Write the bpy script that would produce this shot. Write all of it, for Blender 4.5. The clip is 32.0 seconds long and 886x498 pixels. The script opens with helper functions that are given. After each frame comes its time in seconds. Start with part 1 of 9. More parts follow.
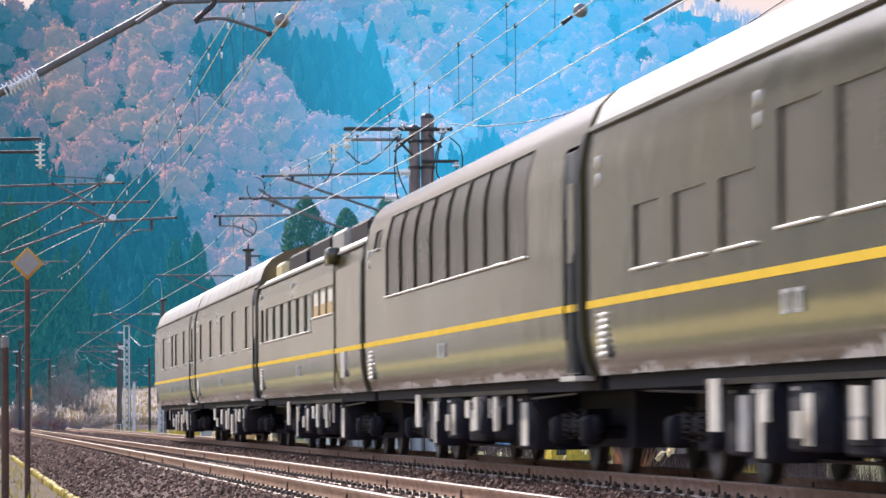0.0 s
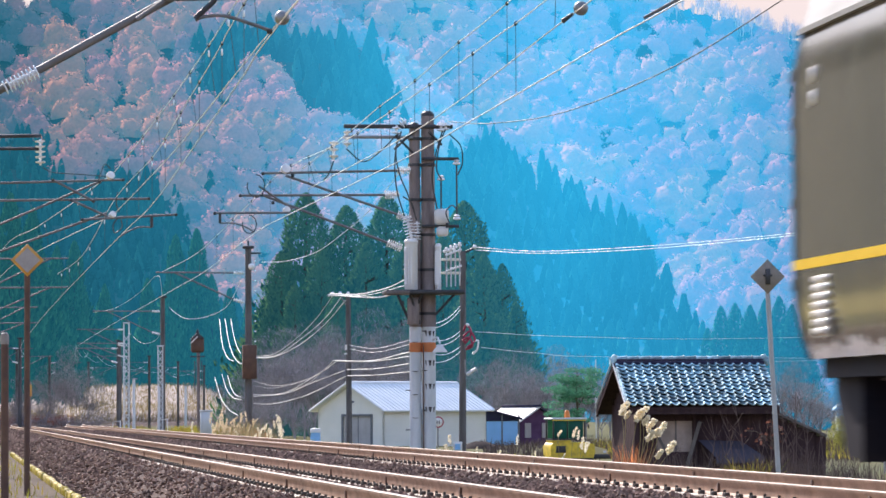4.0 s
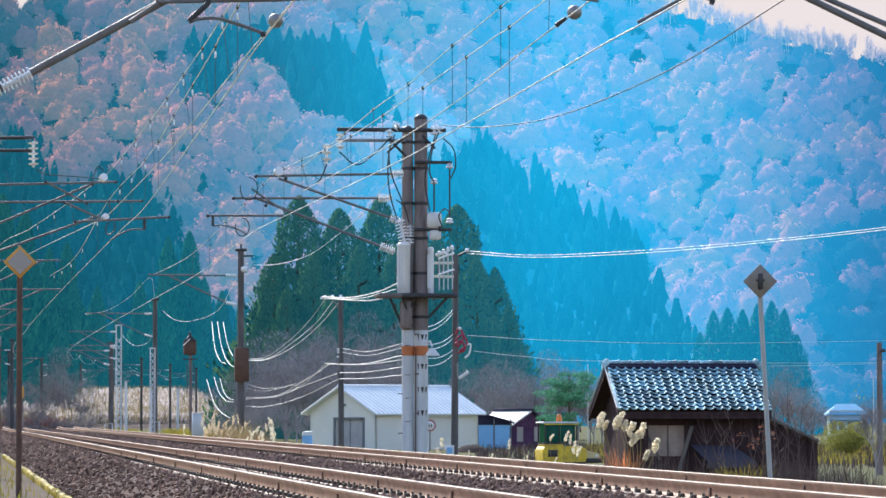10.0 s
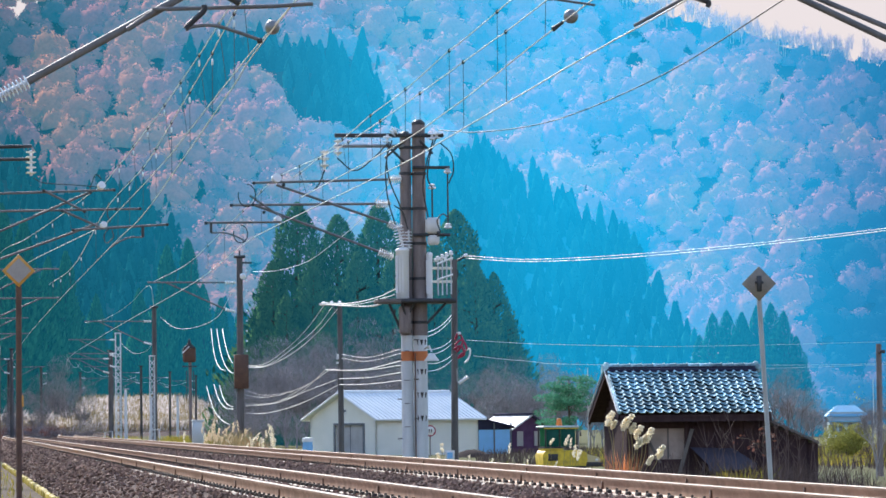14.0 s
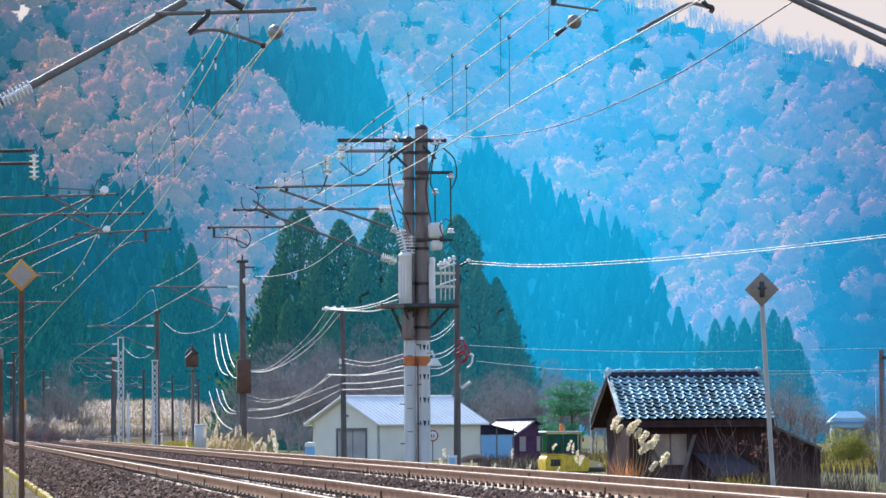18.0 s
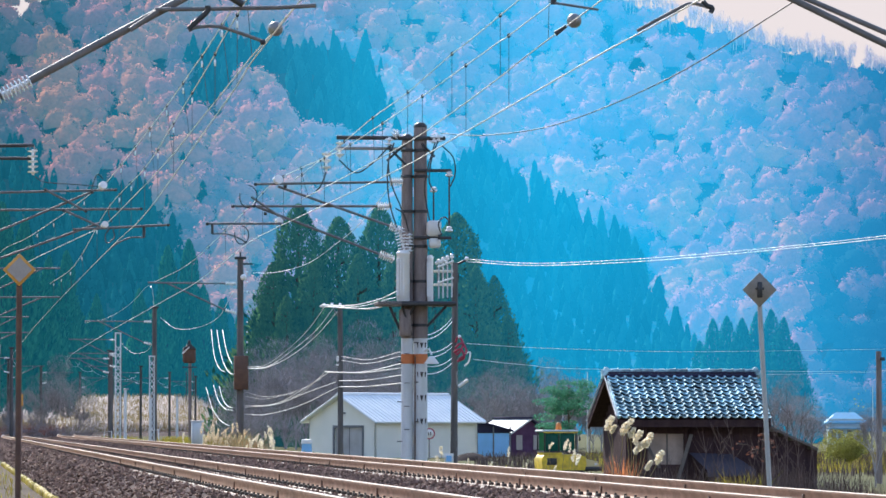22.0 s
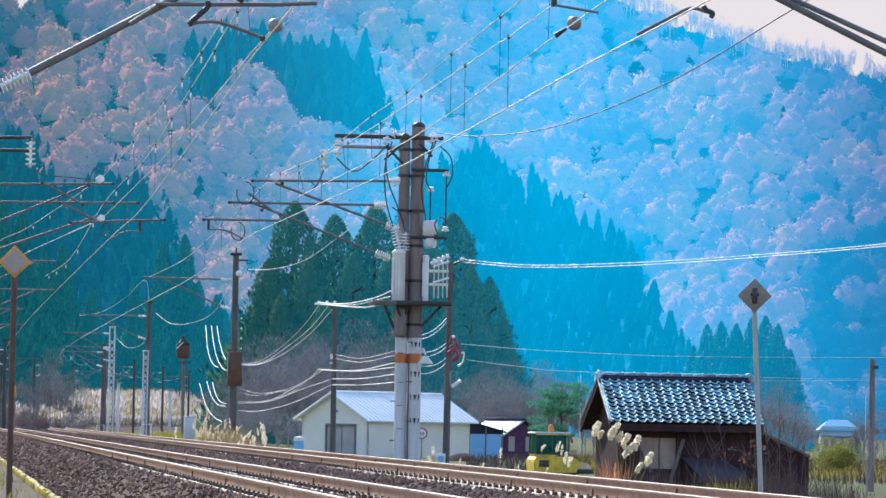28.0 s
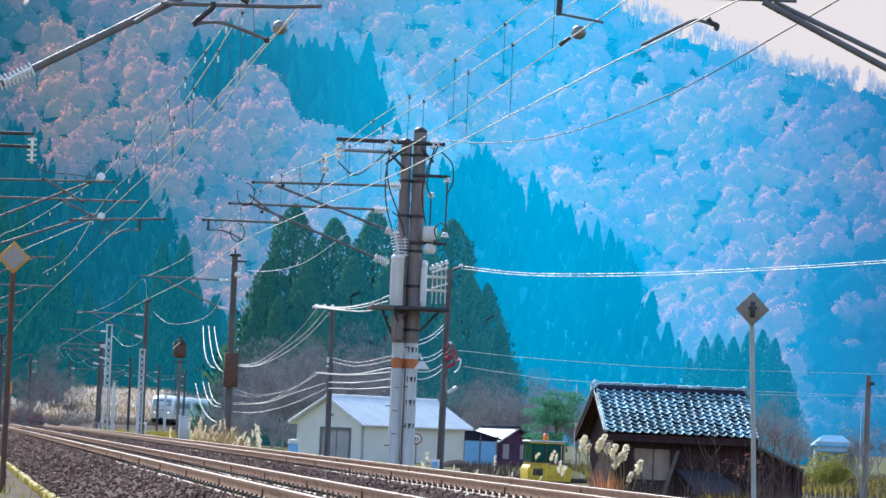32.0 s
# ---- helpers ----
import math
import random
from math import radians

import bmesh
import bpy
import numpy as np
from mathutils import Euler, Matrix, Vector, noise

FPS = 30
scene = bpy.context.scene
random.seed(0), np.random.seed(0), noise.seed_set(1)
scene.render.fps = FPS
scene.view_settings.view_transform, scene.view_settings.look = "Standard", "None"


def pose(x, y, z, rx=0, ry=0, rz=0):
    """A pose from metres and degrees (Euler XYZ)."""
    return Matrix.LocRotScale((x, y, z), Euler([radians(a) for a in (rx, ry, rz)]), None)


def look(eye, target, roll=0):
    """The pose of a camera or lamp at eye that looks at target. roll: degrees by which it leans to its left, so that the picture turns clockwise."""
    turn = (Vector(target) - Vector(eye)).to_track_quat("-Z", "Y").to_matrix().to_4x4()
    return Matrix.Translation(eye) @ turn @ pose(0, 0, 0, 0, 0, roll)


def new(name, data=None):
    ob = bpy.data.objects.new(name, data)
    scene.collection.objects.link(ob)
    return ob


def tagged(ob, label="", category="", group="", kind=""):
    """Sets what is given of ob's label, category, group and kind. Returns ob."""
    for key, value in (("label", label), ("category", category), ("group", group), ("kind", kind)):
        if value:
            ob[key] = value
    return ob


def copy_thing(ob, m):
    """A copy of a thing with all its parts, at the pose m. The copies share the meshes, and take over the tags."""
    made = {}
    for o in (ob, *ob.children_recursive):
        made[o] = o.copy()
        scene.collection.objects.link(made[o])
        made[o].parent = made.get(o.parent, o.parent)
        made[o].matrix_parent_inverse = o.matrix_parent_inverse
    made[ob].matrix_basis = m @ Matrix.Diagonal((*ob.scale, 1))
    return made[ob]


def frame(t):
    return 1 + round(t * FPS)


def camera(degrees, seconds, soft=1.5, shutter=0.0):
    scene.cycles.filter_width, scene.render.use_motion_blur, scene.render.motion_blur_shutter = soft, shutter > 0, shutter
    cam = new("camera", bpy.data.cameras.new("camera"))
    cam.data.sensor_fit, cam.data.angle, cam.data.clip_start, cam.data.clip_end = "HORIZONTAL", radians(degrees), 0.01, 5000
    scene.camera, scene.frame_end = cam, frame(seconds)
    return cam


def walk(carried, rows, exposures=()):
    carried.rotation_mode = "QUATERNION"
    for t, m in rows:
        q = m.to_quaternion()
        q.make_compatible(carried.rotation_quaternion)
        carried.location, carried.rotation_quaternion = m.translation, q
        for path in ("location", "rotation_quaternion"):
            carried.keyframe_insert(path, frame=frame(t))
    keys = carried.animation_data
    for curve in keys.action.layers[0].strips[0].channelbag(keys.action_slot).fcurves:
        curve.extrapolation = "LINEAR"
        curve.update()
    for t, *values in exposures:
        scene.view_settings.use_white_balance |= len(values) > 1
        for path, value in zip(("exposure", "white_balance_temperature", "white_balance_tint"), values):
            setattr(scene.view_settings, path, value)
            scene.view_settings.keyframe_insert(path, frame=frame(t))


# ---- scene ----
from collections import namedtuple

# ---------------- camera: on a low stand beside a double track, only turning ----------------
EYE = Vector((0.0, 0.0, 0.61))
cam = camera(12.88, 32.0, soft=1.55, shutter=0.45)


def aim(yaw, pitch, roll):
    y, p = radians(yaw), radians(pitch)
    way = Vector((math.sin(y) * math.cos(p), math.cos(y) * math.cos(p), math.sin(p)))
    return look(EYE, EYE + 100 * way, roll)


TURNS = [(0, 7.065, 2.441, -0.40), (0.5, 7.055, 2.437, -0.42), (1, 7.056, 2.438, -0.38), (1.5, 7.050, 2.425, -0.39), (2, 7.053, 2.416, -0.40), (2.5, 7.053, 2.414, -0.38), (3, 7.057, 2.422, -0.33), (3.5, 7.058, 2.415, -0.31), (4.5, 7.08, 2.398, -0.25), (5.5, 7.103, 2.384, -0.19), (6, 7.114, 2.382, -0.21), (6.5, 7.124, 2.386, -0.23), (7, 7.134, 2.394, -0.21), (7.5, 7.144, 2.405, -0.17), (8, 7.149, 2.418, -0.11), (8.5, 7.162, 2.430, -0.06), (9, 7.177, 2.426, 0.00), (9.5, 7.181, 2.438, -0.03), (10, 7.172, 2.457, -0.06), (10.5, 7.170, 2.465, -0.01), (11, 7.166, 2.468, -0.00), (11.5, 7.166, 2.483, -0.06), (12, 7.154, 2.477, -0.06), (12.5, 7.159, 2.460, -0.14), (13, 7.182, 2.455, -0.22), (13.5, 7.205, 2.489, -0.46), (14, 7.194, 2.531, -0.57), (14.5, 7.169, 2.565, -0.62), (15.5, 7.163, 2.60, -0.57), (16.5, 7.158, 2.622, -0.48), (17, 7.151, 2.616, -0.52), (17.5, 7.151, 2.605, -0.48), (18, 7.153, 2.605, -0.45), (18.5, 7.165, 2.610, -0.39), (19, 7.167, 2.618, -0.37), (19.5, 7.171, 2.604, -0.27), (20, 7.172, 2.591, -0.04), (20.5, 7.179, 2.579, 0.01), (21, 7.168, 2.569, 0.01), (21.5, 7.165, 2.568, -0.02), (22, 7.180, 2.576, -0.02), (22.5, 7.175, 2.568, -0.03), (23, 7.176, 2.533, 0.02), (23.5, 7.180, 2.512, 0.07), (24, 7.339, 2.442, 0.09), (24.5, 7.349, 2.403, 0.06), (25, 7.324, 2.402, 0.17), (25.5, 7.259, 2.427, 0.42), (26.5, 7.225, 2.50, 0.85), (27.5, 7.216, 2.559, 1.10), (28, 7.240, 2.577, 1.06), (28.5, 7.251, 2.579, 0.93), (29, 7.244, 2.595, 0.86), (29.5, 7.252, 2.619, 0.90), (30, 7.232, 2.652, 1.13), (30.5, 7.248, 2.668, 1.50), (31, 7.275, 2.678, 1.93), (31.5, 7.273, 2.652, 2.26), (32, 7.250, 2.665, 2.44)]
walk(cam, [(t, aim(a, b, c)) for t, a, b, c in TURNS], exposures=[(0, 1.05, 6980, 18), (3.5, 1.05, 6980, 18), (5.5, 0.95, 6500, 10), (23.6, 0.95, 6500, 10), (23.7, 0.95, 6210, 8), (32, 0.95, 6210, 8)])

# ---------------- daylight: sun ahead and to the left, light haze ----------------
SUN = Vector((-0.24, 0.76, 0.60)).normalized()
world = bpy.data.worlds.new("sky")
scene.world = world
world.use_nodes = True
wn = world.node_tree
wn.nodes.clear()
sky = wn.nodes.new("ShaderNodeTexSky")
sky.sky_type, sky.sun_disc = "NISHITA", False
sky.sun_elevation, sky.sun_rotation = math.asin(SUN.z), math.atan2(SUN.x, SUN.y)
sky.air_density, sky.dust_density = 1.0, 0.7
bg = wn.nodes.new("ShaderNodeBackground")
bg.inputs["Strength"].default_value = 0.168
wo = wn.nodes.new("ShaderNodeOutputWorld")
# pale haze towards the horizon, all round
air_dir, air_up, air_mix = wn.nodes.new("ShaderNodeTexCoord"), wn.nodes.new("ShaderNodeSeparateXYZ"), wn.nodes.new("ShaderNodeMix")
air_range = wn.nodes.new("ShaderNodeMapRange")
air_mix.data_type = "RGBA"
air_mix.inputs["B"].default_value = (2.62, 2.38, 2.42, 1)
air_range.inputs["From Min"].default_value, air_range.inputs["From Max"].default_value = 0.34, 0.14
wn.links.new(air_dir.outputs["Generated"], air_up.inputs[0])
wn.links.new(air_up.outputs[2], air_range.inputs[0])
wn.links.new(air_range.outputs[0], air_mix.inputs["Factor"])
wn.links.new(sky.outputs[0], air_mix.inputs["A"])
wn.links.new(air_mix.outputs["Result"], bg.inputs[0])
wn.links.new(bg.outputs[0], wo.inputs[0])
lamp = bpy.data.lights.new("sun", "SUN")
lamp.energy, lamp.angle, lamp.color = 3.0, radians(0.6), (1.0, 0.95, 0.88)
sun = new("sun", lamp)
sun.matrix_world = look(SUN * 200, (0, 0, 0))


# ---------------- materials ----------------
def material(name, base, rough=0.6, metal=0.0, second=None, scale=6.0, fine=60.0, vary=0.25, bump=0.0, coat=0.0, tone=0.0, translucent=0.0, glow=None, glow_power=0.0, stretch=(1, 1, 1)):
    """A surface with two scales of variation: broad stains (second colour) and fine grain; tone: by piece."""
    m = bpy.data.materials.new(name)
    m.use_nodes = True
    t = m.node_tree
    n, li = t.nodes, t.links
    b = n["Principled BSDF"]
    co = n.new("ShaderNodeTexCoord")
    mp = n.new("ShaderNodeMapping")
    mp.inputs["Scale"].default_value = stretch
    li.new(co.outputs["Object"], mp.inputs[0])
    n1 = n.new("ShaderNodeTexNoise")
    n1.inputs["Scale"].default_value, n1.inputs["Detail"].default_value = scale, 5
    n2 = n.new("ShaderNodeTexNoise")
    n2.inputs["Scale"].default_value, n2.inputs["Detail"].default_value = fine, 3
    li.new(mp.outputs[0], n1.inputs["Vector"])
    li.new(mp.outputs[0], n2.inputs["Vector"])
    ramp = n.new("ShaderNodeValToRGB")
    ramp.color_ramp.elements[0].position, ramp.color_ramp.elements[1].position = 0.38, 0.66
    li.new(n1.outputs[0], ramp.inputs[0])
    mix = n.new("ShaderNodeMix")
    mix.data_type = "RGBA"
    mix.inputs["A"].default_value = (*base, 1)
    mix.inputs["B"].default_value = (*(second or [c * (1 - vary) for c in base]), 1)
    li.new(ramp.outputs[0], mix.inputs["Factor"])
    last = mix.outputs["Result"]
    mul = n.new("ShaderNodeMix")
    mul.data_type, mul.blend_type = "RGBA", "MULTIPLY"
    mul.inputs["Factor"].default_value = 1.0
    mr = n.new("ShaderNodeMapRange")
    mr.inputs["To Min"].default_value, mr.inputs["To Max"].default_value = 1 - vary, 1 + vary
    li.new(n2.outputs[0], mr.inputs[0])
    li.new(last, mul.inputs["A"])
    li.new(mr.outputs[0], mul.inputs["B"])
    last = mul.outputs["Result"]
    if tone:
        hv = n.new("ShaderNodeHueSaturation")
        if tone > 0:
            src = n.new("ShaderNodeObjectInfo").outputs["Random"]
        else:
            src = n.new("ShaderNodeNewGeometry").outputs["Random Per Island"]
        r2 = n.new("ShaderNodeMapRange")
        r2.inputs["To Min"].default_value, r2.inputs["To Max"].default_value = 1 - abs(tone), 1 + abs(tone)
        li.new(src, r2.inputs[0])
        li.new(r2.outputs[0], hv.inputs["Value"])
        li.new(last, hv.inputs["Color"])
        last = hv.outputs[0]
    li.new(last, b.inputs["Base Color"])
    b.inputs["Roughness"].default_value, b.inputs["Metallic"].default_value = rough, metal
    b.inputs["Coat Weight"].default_value = coat
    b.inputs["Coat Roughness"].default_value = 0.12
    rr = n.new("ShaderNodeMapRange")
    rr.inputs["To Min"].default_value, rr.inputs["To Max"].default_value = max(0.02, rough - 0.12), min(1, rough + 0.12)
    li.new(n1.outputs[0], rr.inputs[0])
    li.new(rr.outputs[0], b.inputs["Roughness"])
    if bump:
        bp = n.new("ShaderNodeBump")
        bp.inputs["Strength"].default_value, bp.inputs["Distance"].default_value = bump, 0.02
        li.new(n2.outputs[0], bp.inputs["Height"])
        li.new(bp.outputs[0], b.inputs["Normal"])
    if glow:
        b.inputs["Emission Color"].default_value, b.inputs["Emission Strength"].default_value = (*glow, 1), glow_power
    if translucent:
        tr = n.new("ShaderNodeBsdfTranslucent")
        li.new(last, tr.inputs[0])
        ms = n.new("ShaderNodeMixShader")
        ms.inputs[0].default_value = translucent
        li.new(b.outputs[0], ms.inputs[1])
        li.new(tr.outputs[0], ms.inputs[2])
        li.new(ms.outputs[0], n["Material Output"].inputs[0])
    return m


M = {}
M["ballast"] = material("ballast_stone", (0.097, 0.060, 0.052), 0.95, second=(0.062, 0.042, 0.040), scale=0.6, fine=14, vary=0.4, bump=0.6)
M["stone"] = material("crushed_stone", (0.25, 0.155, 0.12), 0.8, scale=3, fine=40, vary=0.3, tone=-0.6)
M["straw_ground"] = material("straw_covered_ground", (0.34, 0.27, 0.09), 0.95, second=(0.22, 0.19, 0.06), scale=0.3, fine=5, vary=0.3)
M["earth"] = material("field_earth", (0.075, 0.085, 0.03), 0.95, second=(0.12, 0.11, 0.045), scale=0.12, fine=4, vary=0.35, bump=0.5)
M["path"] = material("gravel_path", (0.12, 0.088, 0.07), 0.95, second=(0.09, 0.075, 0.045), scale=1.5, fine=30, vary=0.35, bump=0.5)
M["rail"] = material("rusty_rail_web", (0.38, 0.235, 0.16), 0.65, metal=0.0, second=(0.26, 0.16, 0.11), scale=4, fine=60, vary=0.2, bump=0.2)
M["railhead"] = material("polished_rail_head", (0.22, 0.175, 0.15), 0.48, metal=0.9, scale=3, fine=50, vary=0.12)
M["clip"] = material("dark_rail_clip", (0.05, 0.04, 0.035), 0.6, scale=5, fine=60, tone=-0.4)
M["sleeper"] = material("concrete_sleeper", (0.58, 0.50, 0.42), 0.85, second=(0.42, 0.35, 0.30), scale=4, fine=50, tone=0.15, bump=0.3)
M["yellow_kerb"] = material("worn_yellow_paint", (0.46, 0.34, 0.02), 0.7, second=(0.24, 0.18, 0.05), scale=5, fine=40, tone=0.25, bump=0.3)
M["concrete"] = material("pole_concrete", (0.70, 0.74, 0.78), 0.8, second=(0.56, 0.60, 0.63), scale=1.2, fine=35, vary=0.15, bump=0.25, stretch=(3, 3, 0.6))
M["dark_pole"] = material("weathered_pole", (0.30, 0.255, 0.25), 0.8, second=(0.19, 0.16, 0.16), scale=2, fine=30, vary=0.25, bump=0.3, stretch=(3, 3, 0.5))
M["steel"] = material("galvanised_steel", (0.30, 0.31, 0.32), 0.45, metal=0.6, scale=5, fine=60, vary=0.2)
M["dark_steel"] = material("dark_painted_steel", (0.06, 0.062, 0.07), 0.5, metal=0.3, scale=6, fine=60, vary=0.25)
M["pipe"] = material("cantilever_pipe", (0.18, 0.175, 0.185), 0.65, metal=0.0, scale=5, fine=40, vary=0.25)
M["porcelain"] = material("white_porcelain", (0.90, 0.91, 0.93), 0.18, scale=6, fine=50, vary=0.06, coat=0.4)
M["wire"] = material("bright_wire", (0.90, 0.88, 0.86), 0.35, metal=0.1, scale=2, fine=40, vary=0.15)
M["dark_wire"] = material("dark_cable", (0.05, 0.05, 0.055), 0.5, scale=2, fine=40, vary=0.2)
M["white_cable"] = material("pale_cable", (0.93, 0.93, 0.91), 0.4, metal=0.0, scale=2, fine=40, vary=0.1)
M["transformer"] = material("pale_blue_grey_enamel", (0.88, 0.90, 0.92), 0.4, second=(0.80, 0.83, 0.86), scale=2, fine=40, vary=0.08)
M["orange_band"] = material("orange_band", (0.62, 0.20, 0.07), 0.7, scale=5, fine=40, vary=0.15)
M["mark"] = material("dark_marking", (0.05, 0.05, 0.055), 0.7)
M["sign_orange"] = material("faded_orange_sign", (0.70, 0.36, 0.08), 0.5, scale=8, fine=50, vary=0.15)
M["sign_back"] = material("weathered_sign_back", (0.30, 0.26, 0.23), 0.6, scale=8, fine=50, vary=0.2)
M["sign_grey"] = material("sign_grey_face", (0.40, 0.37, 0.36), 0.5, scale=8, fine=50, vary=0.1)
M["rust_post"] = material("brown_rusty_post", (0.10, 0.055, 0.045), 0.75, second=(0.16, 0.09, 0.06), scale=3, fine=40, vary=0.3, bump=0.2)
M["livery"] = material("deep_green_carbody", (0.046, 0.041, 0.013), 0.2, metal=0.0, second=(0.080, 0.062, 0.022), scale=0.4, fine=1.6, vary=0.2, coat=0.7, bump=0.8)


def dusty(m, low, high, colour):
    """Painted reflection of the sunlit ballast along the bottom of a side, ragged at its upper edge."""
    n, li = m.node_tree.nodes, m.node_tree.links
    b = n["Principled BSDF"]
    old = b.inputs["Base Color"].links[0].from_socket
    co = n.new("ShaderNodeTexCoord")
    sp = n.new("ShaderNodeSeparateXYZ")
    li.new(co.outputs["Object"], sp.inputs[0])
    no = n.new("ShaderNodeTexNoise")
    no.inputs["Scale"].default_value, no.inputs["Detail"].default_value = 7.0, 8
    # each car has its own patches of this reflection
    who, sh, big = n.new("ShaderNodeObjectInfo"), n.new("ShaderNodeVectorMath"), n.new("ShaderNodeTexNoise")
    sh.operation = "MULTIPLY_ADD"
    sh.inputs[1].default_value = (40, 40, 40)
    li.new(who.outputs["Random"], sh.inputs[0])
    li.new(co.outputs["Object"], sh.inputs[2])
    big.inputs["Scale"].default_value, big.inputs["Detail"].default_value = 0.55, 3
    li.new(sh.outputs[0], big.inputs["Vector"])
    li.new(sh.outputs[0], no.inputs["Vector"])
    ad = n.new("ShaderNodeMath")
    ad.operation, ad.inputs[1].default_value = "MULTIPLY_ADD", 0.42
    li.new(no.outputs[0], ad.inputs[0])
    li.new(sp.outputs[2], ad.inputs[2])
    ab = n.new("ShaderNodeMath")
    ab.operation, ab.inputs[1].default_value = "MULTIPLY_ADD", -0.42
    li.new(big.outputs[0], ab.inputs[0])
    li.new(ad.outputs[0], ab.inputs[2])
    mr = n.new("ShaderNodeMapRange")
    mr.inputs["From Min"].default_value, mr.inputs["From Max"].default_value = high - 0.20, low - 0.20
    li.new(ab.outputs[0], mr.inputs[0])
    mx = n.new("ShaderNodeMix")
    mx.data_type = "RGBA"
    mx.inputs["B"].default_value = (*colour, 1)
    li.new(mr.outputs[0], mx.inputs["Factor"])
    li.new(old, mx.inputs["A"])
    li.new(mx.outputs["Result"], b.inputs["Base Color"])


# near-white colour stands in for sunlight mirrored from ballast and rails
dusty(M["livery"], 1.21, 1.25, (0.98, 0.95, 0.90))
M["roof"] = material("silver_grey_roof", (0.34, 0.335, 0.32), 0.5, metal=0.1, second=(0.26, 0.255, 0.245), scale=0.8, fine=12, vary=0.12)
M["rim_and_reveal_shade"] = material("dark_olive_rim_and_reveal_shade", (0.045, 0.037, 0.022), 0.4, scale=3, fine=30, vary=0.2, coat=0.4)
M["stripe"] = material("yellow_stripe", (0.86, 0.54, 0.0), 0.55, scale=2, fine=30, vary=0.08)
M["dark_glass"] = material("smoked_lounge_glass", (0.045, 0.038, 0.036), 0.3, scale=1, fine=20, vary=0.15, coat=0.3)
M["blind"] = material("cream_window_blind", (0.80, 0.76, 0.66), 0.7, scale=4, fine=30, vary=0.1)
M["tan_panel"] = material("tan_lower_blind", (0.52, 0.36, 0.16), 0.6, scale=4, fine=30, vary=0.1)
# pale green base stands in for what the dining car panes reflect
M["pale_glass"] = material("glass_with_painted_reflection", (0.15, 0.19, 0.16), 0.2, scale=1, fine=20, vary=0.1, coat=0.6)
# the sun caught by the rail foot is painted as a pale colour
M["rail_foot"] = material("sunlit_toned_rail_foot", (0.74, 0.64, 0.54), 0.8, second=(0.58, 0.48, 0.40), scale=4, fine=50, vary=0.2)
M["carglass"] = material("tinted_train_glass", (0.10, 0.082, 0.058), 0.24, scale=1, fine=20, vary=0.1, coat=0.6)
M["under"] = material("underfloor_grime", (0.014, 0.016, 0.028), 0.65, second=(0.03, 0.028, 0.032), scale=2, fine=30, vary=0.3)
# near-white paint standing in for sun glints on underfloor metal
M["under_glint"] = material("underfloor_painted_glint", (0.92, 0.88, 0.80), 0.35, metal=0.0, second=(0.60, 0.57, 0.50), scale=2, fine=30, vary=0.25)
M["wheel"] = material("dark_wheel_steel", (0.045, 0.035, 0.03), 0.5, metal=0.4, second=(0.03, 0.025, 0.022), scale=4, fine=40, vary=0.2)
M["bellows"] = material("black_rubber_bellows", (0.02, 0.022, 0.03), 0.55, scale=4, fine=40, vary=0.3)
M["doorblue"] = material("dark_vestibule_door", (0.02, 0.028, 0.038), 0.55, scale=2, fine=30, vary=0.2)
M["chrome"] = material("bright_sill_metal", (0.88, 0.86, 0.82), 0.3, metal=0.3, scale=4, fine=40, vary=0.1)
M["white_paint"] = material("white_train_paint", (0.92, 0.93, 0.94), 0.3, scale=1, fine=10, vary=0.05, coat=0.5)
M["blue_paint"] = material("pale_blue_band", (0.46, 0.60, 0.63), 0.35, scale=1, fine=10, vary=0.05)
# reflected sky painted as a pale teal base
M["screen"] = material("sky_toned_windscreen", (0.36, 0.52, 0.54), 0.2, scale=1, fine=20, vary=0.1, coat=0.5)
# faint glow added to headlamps that are switched off
M["lampglass"] = material("headlamp_with_added_glow", (0.9, 0.9, 0.85), 0.2, glow=(1.0, 0.95, 0.85), glow_power=0.5)
M["wall_cream"] = material("cream_corrugated_wall", (0.87, 0.88, 0.82), 0.75, second=(0.81, 0.83, 0.77), scale=0.8, fine=20, vary=0.06, bump=0.15)
M["metal_roof"] = material("pale_blue_metal_roof", (0.86, 0.90, 0.93), 0.5, metal=0.0, second=(0.78, 0.83, 0.87), scale=1, fine=15, vary=0.08)
M["trim"] = material("dark_trim", (0.18, 0.20, 0.23), 0.6)
M["shutter"] = material("grey_shutter", (0.48, 0.49, 0.50), 0.5, second=(0.40, 0.40, 0.41), scale=1.5, fine=20, vary=0.1)
M["blue_wall"] = material("bright_blue_sheet", (0.24, 0.56, 0.95), 0.5, scale=1.2, fine=20, vary=0.1)
M["purple_wall"] = material("dark_plum_boards", (0.12, 0.06, 0.13), 0.75, scale=2, fine=25, vary=0.25, bump=0.3)
M["old_wood"] = material("blackened_old_boards", (0.050, 0.030, 0.036), 0.85, second=(0.075, 0.048, 0.05), scale=2, fine=30, vary=0.35, bump=0.5, stretch=(4, 4, 0.6))
M["grey_wood"] = material("weathered_grey_timber", (0.18, 0.16, 0.15), 0.85, second=(0.11, 0.10, 0.10), scale=3, fine=30, vary=0.25, bump=0.4)
M["soil"] = material("dark_soil", (0.028, 0.022, 0.026), 0.95, second=(0.045, 0.034, 0.034), scale=2, fine=15, vary=0.3, bump=0.5)
# the far house's haze is put into this bluish wall colour
M["hazy_wall"] = material("haze_tinted_wall", (0.50, 0.66, 0.74), 0.8, scale=1, fine=12, vary=0.1)
